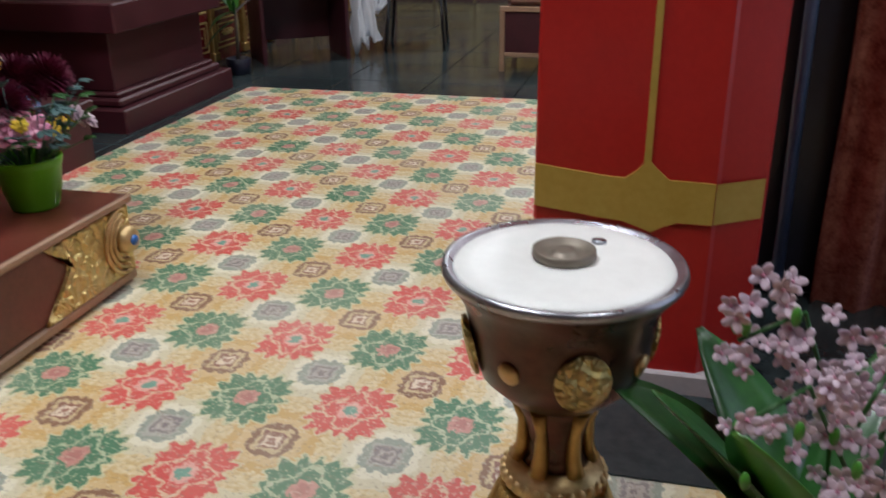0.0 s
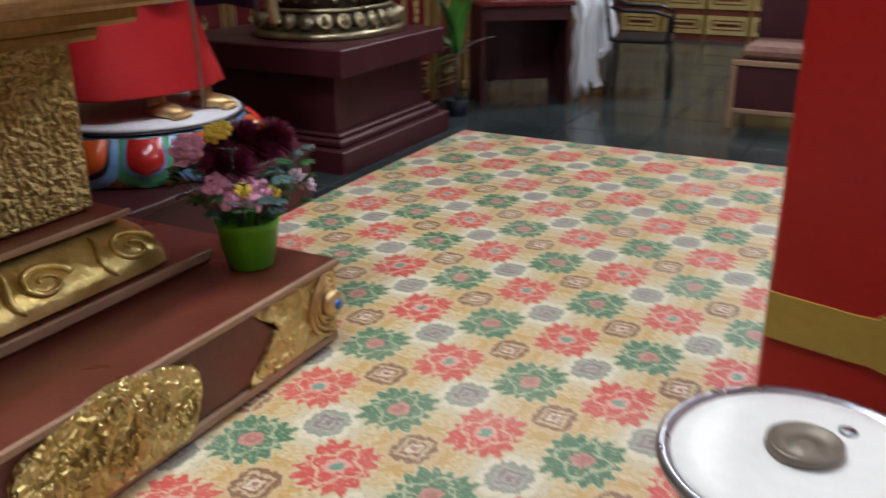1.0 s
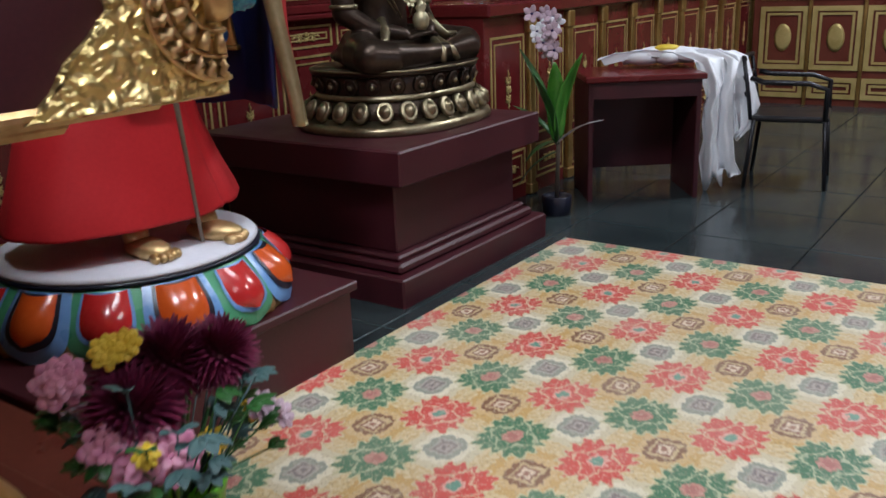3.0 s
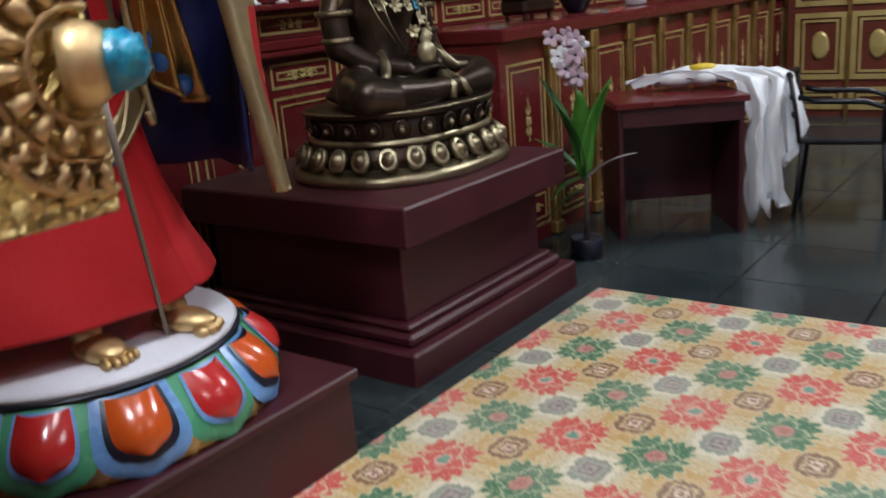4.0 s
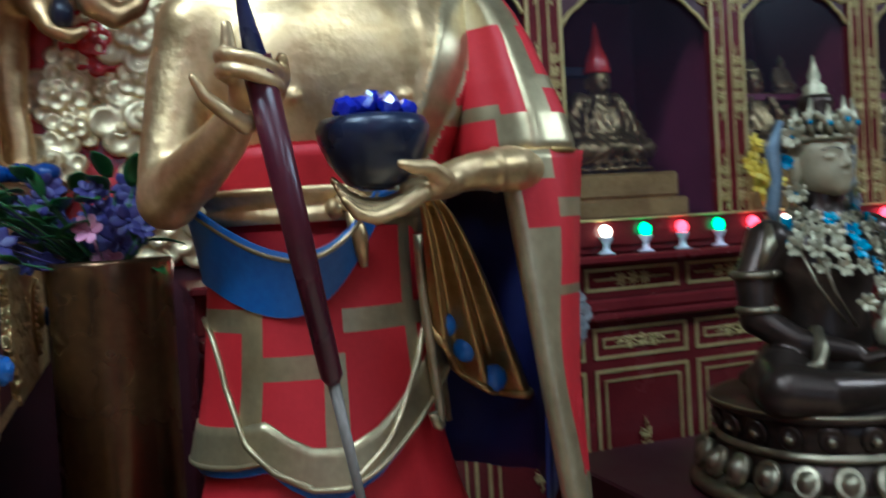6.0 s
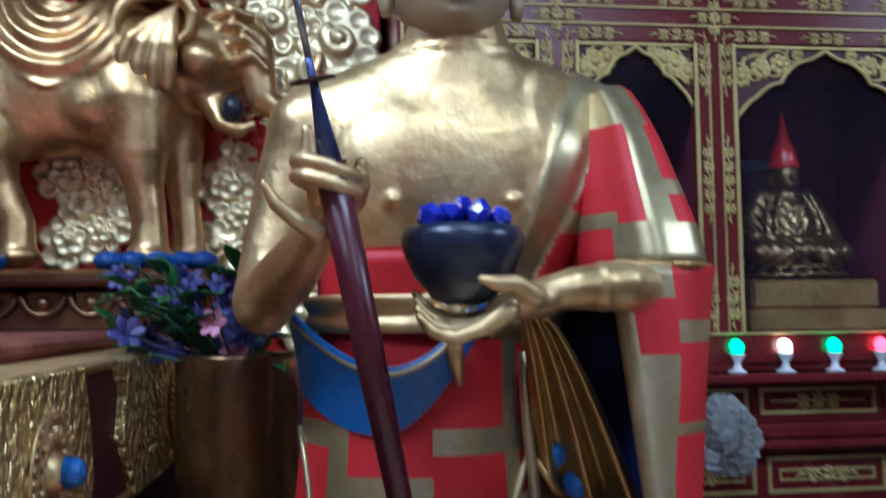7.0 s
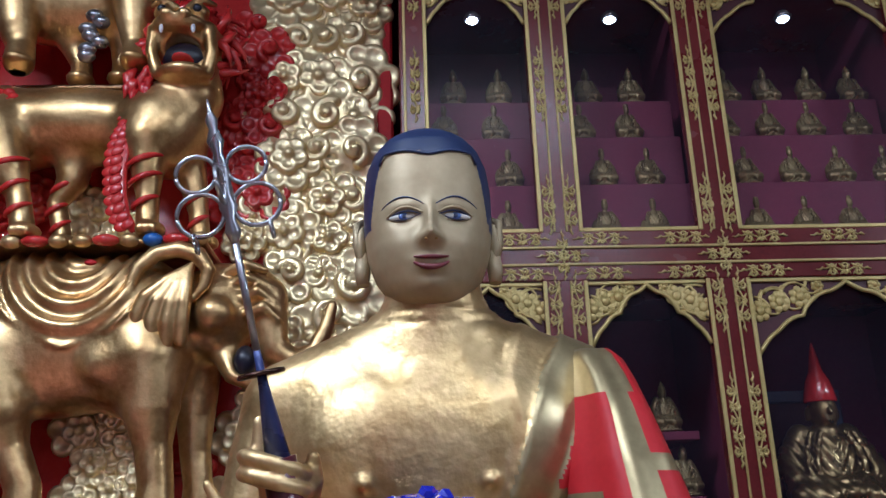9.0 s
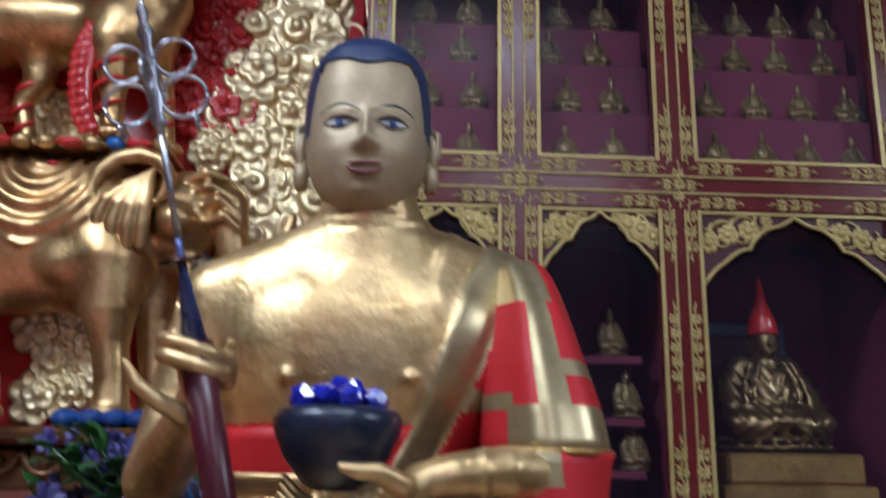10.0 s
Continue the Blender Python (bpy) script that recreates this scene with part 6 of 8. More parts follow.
def cloud_mesh(seed, mat):
    """A carved cloud: dished scallops round a deep curl, facing x."""
    rr, b = random.Random(seed), Build()
    c = Clay(0.0062, (-0.03, -0.16, -0.15), (0.085, 0.16, 0.15))
    n = 7 + seed % 2
    c.egg((0.0, 0, 0), (0.028, 0.085, 0.075), 0.0)
    spots = []
    for k in range(n):
        a = 2 * math.pi * k / n + rr.uniform(-0.15, 0.15)
        r = rr.uniform(0.040, 0.052)
        p = (0.006, 0.092 * math.cos(a), 0.082 * math.sin(a))
        c.egg(p, (0.024, r, r), 0.004)
        spots.append((p, r))
    for p, r in spots:
        c.carve(c.egg_field((p[0] + 0.030, p[1], p[2]), (0.022, r * 0.80, r * 0.80)), 0.006)
    if seed % 3 == 0:
        for k in range(5):
            a = 2 * math.pi * k / 5 + 0.4
            p = (0.030, 0.040 * math.cos(a), 0.036 * math.sin(a))
            c.egg(p, (0.018, 0.034, 0.034), 0.003).carve(c.egg_field((0.052, p[1], p[2]), (0.016, 0.025, 0.025)), 0.004)
        c.egg((0.046, 0, 0), (0.016, 0.018, 0.018), 0.004)
        return c.skin(b).mesh("cloud", mat)
    side = 1 if seed % 2 else -1
    turns = 2.4 + 0.3 * (seed % 3)
    pts = [(0.028 + 0.024 * i / 30, side * 0.050 * (1 - 0.86 * i / 30) * math.cos(turns * math.pi * i / 30), 0.044 * (1 - 0.86 * i / 30) * math.sin(turns * math.pi * i / 30)) for i in range(31)]
    c.rod(pts, [0.0165 - 0.005 * i / 30 for i in range(31)], 0.006)
    c.egg((0.050, 0, 0), (0.016, 0.016, 0.016), 0.008)
    return c.skin(b).mesh("cloud", mat)


def strand_mesh(seed, mat):
    """A hanging bundle of waved strands, facing x, 0.3 m long."""
    rr, c = random.Random(seed), Clay(0.0075, (-0.03, -0.10, -0.20), (0.05, 0.10, 0.20))
    for k in range(5):
        y0, ph = -0.06 + 0.03 * k, rr.uniform(0, 6.28)
        c.rod([(0.008 + 0.008 * math.sin(k * 2.0 + i), y0 + 0.010 * math.sin(ph + i * 0.8), 0.18 - 0.36 * i / 9) for i in range(10)], 0.0185, 0.003)
    return c.skin(Build()).mesh("strand", mat)


CLOUDS = [cloud_mesh(s, GOLD_PALE) for s in range(6)]
RED_CLOUDS = [cloud_mesh(s + 9, RED_GLOSS) for s in range(2)]
STRANDS = [strand_mesh(s, GOLD_PALE) for s in range(2)]
for k in range(7):
    for y in (2.79, 2.62):
        piece("strand", STRANDS[(k + int(y * 10)) % 2], back, inv @ Matrix.Translation((-4.635, y + 0.03 * math.sin(k * 1.7), 2.32 + 0.33 * k + (0.12 if y > 2.7 else 0.0))) @ Matrix.Rotation(0.15 * math.sin(k * 2.1), 4, "X"), "gilded carved strands")
rr = random.Random(11)
spots = []
z = 1.58
while z < 4.3:
    for y in (2.84, 2.70) if z < 2.15 else (2.83, 2.68, 2.53) if z > 2.86 or z < 2.75 else (2.83, 2.69, 2.55, 2.42):
        spots.append((y + rr.uniform(-0.04, 0.03), z + rr.uniform(-0.04, 0.04), rr.uniform(1.05, 1.4), True))
    z += 0.185
for y, z in ((2.36, 1.84), (2.43, 1.96), (2.38, 2.08), (2.45, 2.2), (2.55, 2.1), (2.6, 1.95), (1.80, 1.86), (1.92, 1.90), (1.84, 2.0), (1.96, 2.06), (1.78, 2.12), (1.9, 2.18), (2.02, 1.95), (1.72, 2.92), (1.80, 2.86), (1.78, 3.0), (1.88, 2.9), (1.70, 3.02), (1.05, 2.0), (1.2, 2.1), (1.2, 1.9), (2.40, 2.95), (2.36, 2.86), (2.48, 2.9)):
    spots.append((y, z, rr.uniform(0.7, 1.0), True))
for y, z in ((2.42, 3.05), (2.34, 3.12), (2.43, 3.2), (2.36, 3.3), (2.44, 3.36), (2.36, 3.46), (2.43, 3.52), (2.37, 3.62), (2.30, 3.4), (2.27, 3.2), (2.44, 3.72), (2.3, 3.8), (2.38, 3.86), (2.30, 3.02), (1.5, 3.05), (1.4, 2.95), (2.52, 2.28), (2.2, 2.0), (1.45, 2.0)):
    spots.append((y, z, rr.uniform(0.7, 1.0), False))
for y, z, s, gold in spots:
    m = inv @ Matrix.Translation((-4.645 + rr.uniform(0.0, 0.05), y, z)) @ Matrix.Rotation(rr.uniform(0, 6.28), 4, "X") @ Matrix.Rotation(rr.uniform(-0.2, 0.2), 4, "Z") @ Matrix.Diagonal((1.3, s, s, 1))
    piece("cloud", rr.choice((CLOUDS[0::3] if y < 2.1 else CLOUDS + CLOUDS[0::3] * 2) if gold else RED_CLOUDS), back, m, "gilded carved cloud" if gold else "red carved cloud")


def elephant():
    b, X = Build(), -4.42
    c = Clay(0.0105, (-4.66, 1.14, 1.745), (-4.13, 2.80, 2.79))
    c.egg((X, 1.68, 2.44), (0.215, 0.60, 0.300), 0.0).egg((X, 1.35, 2.40), (0.21, 0.32, 0.31), 0.06).egg((X + 0.03, 2.04, 2.42), (0.20, 0.20, 0.30), 0.06)
    # legs with broad feet
    for x, y0, y1, y2, r0, r1 in ((X + 0.12, 2.10, 2.135, 2.152, 0.100, 0.060), (X - 0.07, 2.225, 2.235, 2.252, 0.072, 0.052), (X + 0.12, 1.52, 1.66, 1.715, 0.125, 0.058), (X - 0.07, 1.36, 1.42, 1.45, 0.10, 0.055)):
        c.rod([(x, y0, 2.32), (x, (y0 + y1) / 2, 2.16), (x, y1, 2.02), (x, y2, 1.90), (x, y2, 1.80)], [r0 * 1.25, r0, r1 * 1.08, r1, r1 * 1.12], 0.05)
        c.egg((x + 0.01, y2 + 0.01, 1.79), (r1 * 1.25, r1 * 1.3, 0.03), 0.015)
    c.egg((X + 0.175, 1.955, 2.30), (0.045, 0.055, 0.050), 0.06)
    # saddle cloth in swags
    away = np.sqrt(((c.y - 1.84) * 1.35) ** 2 + (c.z - 2.77) ** 2)
    flank = step_up(c.x - X - 0.04, 0.05) * step_up(2.06 - c.y, 0.01)
    lobes = 0.408 + 0.012 * np.cos((c.y - 1.82) * 30)
    c.swell(flank * step_up(lobes - away, 0.010) * (0.013 + 0.011 * np.sin(away * 2 * math.pi / 0.083 + 0.6)))
    # head, cheek, brow ridges, trunk that curls up at its tip
    c.egg((X + 0.02, 2.31, 2.515), (0.165, 0.165, 0.175), 0.05)
    c.rod([(X + 0.02, 2.34, 2.60), (X + 0.05, 2.44, 2.605), (X + 0.07, 2.50, 2.555), (X + 0.08, 2.515, 2.45), (X + 0.08, 2.53, 2.36), (X + 0.08, 2.60, 2.31), (X + 0.08, 2.675, 2.345), (X + 0.08, 2.715, 2.43), (X + 0.08, 2.737, 2.515)], [0.095, 0.082, 0.074, 0.064, 0.054, 0.044, 0.034, 0.028, 0.020], 0.03)
    c.egg((X + 0.145, 2.325, 2.475), (0.075, 0.075, 0.072), 0.012)
    for k, (y0, z0, y1, z1) in enumerate(((2.36, 2.635, 2.50, 2.640), (2.37, 2.585, 2.50, 2.590), (2.42, 2.535, 2.53, 2.520), (2.44, 2.475, 2.55, 2.455))):
        c.rod([(X + 0.135, y0, z0), (X + 0.155, (y0 + y1) / 2, z0 + 0.022), (X + 0.13, y1, z1)], [0.018, 0.022, 0.014], 0.008)
    c.rod([(X + 0.04, 2.34, 2.38), (X + 0.09, 2.39, 2.27), (X + 0.10, 2.45, 2.235), (X + 0.10, 2.50, 2.26)], [0.06, 0.036, 0.026, 0.014], 0.02)
    c.carve(c.egg_field((X + 0.13, 2.425, 2.315), (0.11, 0.034, 0.052)), 0.01)
    c.skin(b)
    # ear: a rolled fan with four lobes
    c = Clay(0.0065, (X + 0.13, 2.00, 2.30), (X + 0.30, 2.36, 2.76))
    for tip_y, tip_z, bow, r in ((2.066, 2.410, -0.050, 0.031), (2.122, 2.380, -0.036, 0.031), (2.176, 2.368, -0.020, 0.030), (2.226, 2.372, -0.004, 0.027)):
        c.rod([(X + 0.195 + 0.02 * math.sin(math.pi * v), 2.245 + (tip_y - 2.245) * v + bow * math.sin(math.pi * v), 2.640 + (tip_z - 2.640) * v) for v in (0.0, 0.25, 0.5, 0.75, 1.0)], [0.014, 0.023, r, r, r * 0.85], 0.002)
    c.rod([(X + 0.200, y, z) for y, z in ((2.036, 2.45), (2.032, 2.55), (2.062, 2.635), (2.12, 2.688), (2.20, 2.705), (2.27, 2.682), (2.308, 2.625), (2.296, 2.565), (2.262, 2.52))], [0.018, 0.022, 0.026, 0.028, 0.030, 0.030, 0.026, 0.020, 0.012], 0.003)
    c.skin(b)
    b.blob((X + 0.09, 2.43, 2.315), (0.05, 0.040, 0.056), 1, 14, 8)
    b.blob((X + 0.215, 1.90, 2.655), (0.012, 0.022, 0.010), 2, 10, 6)
    whole("elephant_statue", b, [BEAST_GOLD, INK, RED], "gilded carved elephant with a draped saddle cloth on a ledge", "statue")


def lion():
    b, X = Build(), -4.42
    c = Clay(0.0100, (-4.66, 1.12, 2.735), (-4.10, 2.40, 3.78))
    c.egg((X, 1.70, 3.285), (0.185, 0.50, 0.150), 0.0).egg((X + 0.05, 2.06, 3.235), (0.175, 0.165, 0.185), 0.06).egg((X + 0.02, 1.40, 3.255), (0.19, 0.22, 0.185), 0.06)
    for x, pts, r0, r1 in ((X + 0.14, ((2.035, 3.16), (2.05, 3.05), (2.058, 2.93), (2.065, 2.80)), 0.082, 0.042), (X - 0.02, ((2.16, 3.14), (2.19, 3.02), (2.21, 2.92), (2.225, 2.80)), 0.066, 0.038), (X + 0.14, ((1.47, 3.20), (1.53, 3.06), (1.585, 2.95), (1.62, 2.80)), 0.105, 0.044), (X - 0.0, ((1.72, 3.15), (1.725, 3.06), (1.672, 2.96), (1.715, 2.80)), 0.075, 0.036)):
        c.rod([(x, y, z) for y, z in pts], [r0, r0 * 0.78, r1, r1], 0.045)
        c.egg((x + 0.03, pts[3][0] + 0.02, 2.79), (0.06, 0.055, 0.030), 0.012)
        for k in (-1, 0, 1):
            c.egg((x + 0.075, pts[3][0] + 0.02 + 0.026 * k, 2.782), (0.022, 0.015, 0.020), 0.006)
    # neck and head turned to the hall, with open jaws
    c.rod([(X + 0.03, 2.10, 3.28), (X + 0.06, 2.17, 3.38), (X + 0.08, 2.18, 3.48)], [0.155, 0.130, 0.110], 0.05)
    c.egg((X + 0.10, 2.16, 3.585), (0.140, 0.145, 0.130), 0.03)
    c.egg((X + 0.215, 2.155, 3.605), (0.085, 0.108, 0.040), 0.02).egg((X + 0.20, 2.175, 3.405), (0.085, 0.100, 0.034), 0.025)
    for s in (-1, 1):
        c.rod([(X + 0.20, 2.16 + s * 0.105, 3.60), (X + 0.21, 2.165 + s * 0.115, 3.50), (X + 0.20, 2.17 + s * 0.095, 3.415)], [0.030, 0.022, 0.026], 0.012)
        c.egg((X + 0.205, 2.155 + s * 0.068, 3.672), (0.040, 0.040, 0.034), 0.008).egg((X + 0.295, 2.155 + s * 0.032, 3.618), (0.020, 0.028, 0.020), 0.006)
        c.rod([(X + 0.20, 2.155 + s * 0.02, 3.70), (X + 0.22, 2.155 + s * 0.07, 3.722), (X + 0.18, 2.155 + s * 0.125, 3.725)], [0.014, 0.019, 0.010], 0.006)
        c.egg((X + 0.08, 2.16 + s * 0.145, 3.65), (0.035, 0.034, 0.050), 0.01)
    c.carve(c.egg_field((X + 0.27, 2.165, 3.505), (0.15, 0.088, 0.062)), 0.012)
    c.skin(b)
    b.blob((X + 0.15, 2.165, 3.505), (0.050, 0.092, 0.066), 1, 18, 10)
    b.blob((X + 0.22, 2.175, 3.455), (0.060, 0.042, 0.016), 2, 12, 7)
    for s in (-1, 1):
        b.blob((X + 0.243, 2.155 + s * 0.068, 3.672), (0.013, 0.018, 0.016), 1, 10, 6)
        b.blob((X + 0.275, 2.16 + s * 0.060, 3.562), (0.010, 0.009, 0.020), 3, 8, 5)
    # red mane in curling locks, thick behind the head and down the nape
    rl = random.Random(5)
    for k in range(90):
        a = rl.uniform(-0.9, 4.1)
        r, turn, x = rl.uniform(0.18, 0.25), rl.choice((-0.5, 0.5)), X + rl.uniform(-0.02, 0.11)
        b.tube([(x + 0.05 * math.sin(3.0 * v), 2.16 + (0.115 + (r - 0.115) * v) * math.cos(a + turn * v * v), 3.58 + 0.95 * (0.115 + (r - 0.115) * v) * math.sin(a + turn * v * v)) for v in (0.0, 0.3, 0.6, 0.85, 1.0)], [0.014, 0.022, 0.018, 0.010, 0.003], 7, 2)
    for k in range(16):
        y, z = 1.985 + rl.uniform(-0.03, 0.10), 3.47 - rl.uniform(0, 0.11)
        b.tube([(X + 0.16, y, z), (X + 0.185, y - 0.008, z - 0.035), (X + 0.175, y - 0.016, z - 0.075)], [0.014, 0.016, 0.003], 7, 2)
    # red stripes round the legs
    for x, y, z0, r in ((X + 0.14, 2.055, 2.90, 0.050), (X + 0.14, 2.05, 2.99, 0.062), (X + 0.14, 2.045, 3.06, 0.070), (X + 0.14, 1.60, 2.88, 0.048), (X + 0.14, 1.575, 2.97, 0.052), (X + 0.14, 1.55, 3.05, 0.075), (X, 1.70, 2.86, 0.038), (X, 1.68, 2.93, 0.040), (X, 1.70, 3.02, 0.05), (X - 0.02, 2.215, 2.88, 0.040), (X - 0.02, 2.20, 2.97, 0.046)):
        b.tube([(x + r * math.cos(a), y + r * math.sin(a), z0 + 0.026 * math.sin(a)) for a in (-1.5 + 2.9 * i / 16 for i in range(17))], [0.001 + 0.011 * math.sin(math.pi * i / 16) ** 0.7 for i in range(17)], 6, 2)
    # red scalloped fringe down behind the foreleg
    line = [(1.985, 3.205), (1.960, 3.15), (1.945, 3.08), (1.945, 3.0), (1.955, 2.92), (1.975, 2.84), (2.02, 2.78)]
    b.tube([(X + 0.185, y + 0.014, z) for y, z in line], [0.030, 0.034, 0.032, 0.030, 0.028, 0.026, 0.014], 12, 2, 0.5)
    for k in range(13):
        v = k / 12 * 5.7
        i = int(v)
        y, z = (line[i][n] + (line[i + 1][n] - line[i][n]) * (v - i) for n in (0, 1))
        b.blob((X + 0.192, y - 0.016, z), (0.010, 0.030, 0.022), 2, 14, 8, Matrix.Rotation(0.35, 4, "X"))
        b.blob((X + 0.200, y + 0.006, z + 0.004), (0.010, 0.026, 0.018), 2, 14, 8, Matrix.Rotation(0.6, 4, "X"))
    for cy, cz in ((1.50, 3.335), (1.985, 3.235), (1.43, 3.16)):
        for k in range(6):
            b.blob((X + 0.165, cy + 0.034 * math.cos(k * 1.05), cz + 0.022 * math.sin(k * 1.05)), (0.022, 0.022, 0.018), 2, 10, 6)
    whole("lion_statue", b, [BEAST_GOLD, INK, RED_GLOSS, WHITE], "gilded carved guardian lion with a red mane on a ledge", "statue")


def goat():
    b, X = Build(), -4.42
    c = Clay(0.0115, (-4.64, 1.16, 3.45), (-4.14, 2.14, 4.12))
    c.egg((X, 1.66, 3.86), (0.16, 0.40, 0.19), 0.0).egg((X, 1.92, 3.93), (0.14, 0.17, 0.18), 0.05)
    for x, y0, y1, r in ((X + 0.12, 1.93, 1.955, 0.070), (X - 0.03, 1.84, 1.86, 0.055), (X + 0.12, 1.47, 1.515, 0.080), (X - 0.03, 1.64, 1.70, 0.060)):
        c.rod([(x, y0, 3.84), (x, y0 + 0.02, 3.68), (x, y1, 3.58), (x + 0.02, y1 + 0.01, 3.50)], [r * 1.35, r, r * 0.68, r * 0.72], 0.04)
        c.egg((x + 0.05, y1 + 0.02, 3.485), (0.065, 0.055, 0.028), 0.015)
    c.skin(b)
    for k in range(7):
        b.blob((X + 0.15, 1.80 + 0.03 * math.sin(k * 2.0), 3.70 - 0.03 * k), (0.03, 0.036, 0.026), 1, 10, 6)
    whole("mount_statue", b, [BEAST_GOLD, STEEL], "gilded carved beast standing on the top ledge", "statue")


elephant(), lion(), goat()
PAD = Build().blob((0, 0, 0), (0.075, 0.052, 0.036), 0, 14, 8).mesh("lotus_pad", PAD_BLUE)
for y in (2.04, 2.12, 2.20, 2.28, 2.35, 1.50, 1.58, 1.66):
    ob = new("lotus_pad", PAD)
    ob.matrix_world = Matrix.Translation((-4.23, y, 1.765))
    tagged(ob, "rounded blue painted lotus pad under the elephant", "carving", "blue lotus pads")


# ---- plants and flowers ----
def leaf_strip(b, base, tip, width, bow=0.06, mi=0, n=10, side=None):
    """A strap leaf with a keel, from base to tip, bowed upwards."""
    base, tip = Vector(base), Vector(tip)
    d = tip - base
    s = Vector(side) if side else d.cross(Vector((0, 0, 1)))
    s = s.normalized() if s.length > 1e-6 else Vector((0, 1, 0))
    up = s.cross(d).normalized()
    top, low = [], []
    for i in range(n + 1):
        v = i / n
        w = width * max(0.03, math.sin(math.pi * min(0.99, 0.12 + 0.88 * v)) ** 0.7)
        p = base + d * v + up * bow * math.sin(math.pi * v)
        top.append([p - s * w, p - s * w * 0.5 - up * w * 0.10, p - up * w * 0.22, p + s * w * 0.5 - up * w * 0.10, p + s * w])
        low.append([q - up * 0.002 for q in top[-1]])
    b.grid([t + l[::-1] for t, l in zip(top, low)], True, mi, True, True, True)


def blossom(b, at, normal, r, mi, n=5, rr=random, eye=None):
    """A flower of n rounded petals that faces along normal."""
    q = Vector(normal).to_track_quat("Z", "Y").to_matrix().to_4x4()
    for k in range(n):
        a = 2 * math.pi * k / n + rr.uniform(-0.15, 0.15)
        m = q @ Matrix.Rotation(a, 4, "Z") @ Matrix.Rotation(-0.35 + rr.uniform(-0.2, 0.2), 4, "Y")
        b.blob(Vector(at) + m @ Vector((r * 0.58, 0, 0)), (r * 0.54, r * 0.36, r * 0.05), mi, 8, 5, m)
    b.blob(Vector(at) + q @ Vector((0, 0, r * 0.12)), (r * 0.16, r * 0.16, r * 0.14), mi if eye is None else eye, 7, 5)


def pompon(at, r, rr, n=340):
    """A chrysanthemum head: many narrow petals curved out of one centre."""
    b = Build()
    for k in range(n):
        z = 1 - 1.75 * (k + 0.5) / n
        a = k * 2.39996
        s = math.sqrt(max(0.0, 1 - z * z))
        d = Vector((s * math.cos(a), s * math.sin(a), z))
        t = d.cross(Vector((0.3, 0.2, 0.9))).normalized()
        e = d.cross(t)
        R = r * rr.uniform(0.86, 1.08)
        w = r * 0.070
        c = Vector(at)
        p0, p1, p2 = c + d * r * 0.25, c + d * R * 0.72 + Vector((0, 0, 0.05 * r)), c + d * R
        base = len(b.v)
        for p, ww in ((p0, w * 0.5), (p1, w), (p2, w * 0.25)):
            b.v.extend([tuple(p - t * ww), tuple(p + e * ww * 0.5), tuple(p + t * ww)])
        for i in (0, 3):
            b.face((base + i, base + i + 1, base + i + 4, base + i + 3), 0, True)
            b.face((base + i + 1, base + i + 2, base + i + 5, base + i + 4), 0, True)
    return b


rr = random.Random(21)
pot = thing("flower_pot", "bright green plastic pot with artificial plum and pink flowers", "flower pot", (-1.80, 2.145, 0.292))
PX, PY = -1.80, 2.145
part("pot", Build().lathe([(0.066, 0.293), (0.070, 0.30), (0.080, 0.345), (0.083, 0.348), (0.092, 0.418), (0.094, 0.42), (0.100, 0.445), (0.098, 0.45), (0.092, 0.448), (0.088, 0.42), (0.0, 0.418)], (PX, PY, 0), 40), GREEN_POT, pot)
for dx, dy, z, r in ((-0.01, -0.055, 0.605, 0.094), (-0.035, 0.045, 0.655, 0.090), (0.03, 0.115, 0.660, 0.078), (-0.07, -0.01, 0.64, 0.075)):
    part("plum_flower", pompon((PX + dx, PY + dy, z), r, rr), PLUM, pot, "plum chrysanthemum head")
b = Build()
for k in range(9):
    a = k * 0.7
    b.tube([(PX + 0.02 * math.cos(a), PY + 0.02 * math.sin(a), 0.40), (PX + 0.05 * math.cos(a), PY + 0.05 * math.sin(a), 0.48), (PX + 0.08 * math.cos(a), PY + 0.09 * math.sin(a), 0.56)], 0.004, 6)
part("stem", b, LEAF, pot)
for k in range(54):
    b = Build()
    a, z = rr.uniform(0, 6.28), rr.uniform(0.49, 0.64)
    r0, r1 = rr.uniform(0.03, 0.08), rr.uniform(0.10, 0.19)
    ln = rr.uniform(0.02, 0.03)
    c = Vector((PX + r1 * math.cos(a), PY + r1 * math.sin(a), z + rr.uniform(-0.05, 0.05)))
    d = Vector((math.cos(a), math.sin(a), rr.uniform(-0.5, 0.6)))
    for q in (-0.8, 0.0, 0.8):
        dd = Matrix.Rotation(q, 4, "Z") @ d
        leaf_strip(b, c, c + dd * ln * 1.7, ln * 0.5, 0.004, 0, 5)
    b.tube([(PX + r0 * math.cos(a), PY + r0 * math.sin(a), 0.43), c], 0.002, 5)
    part("leaf", b, LEAF_BLUE if k % 2 else LEAF, pot)
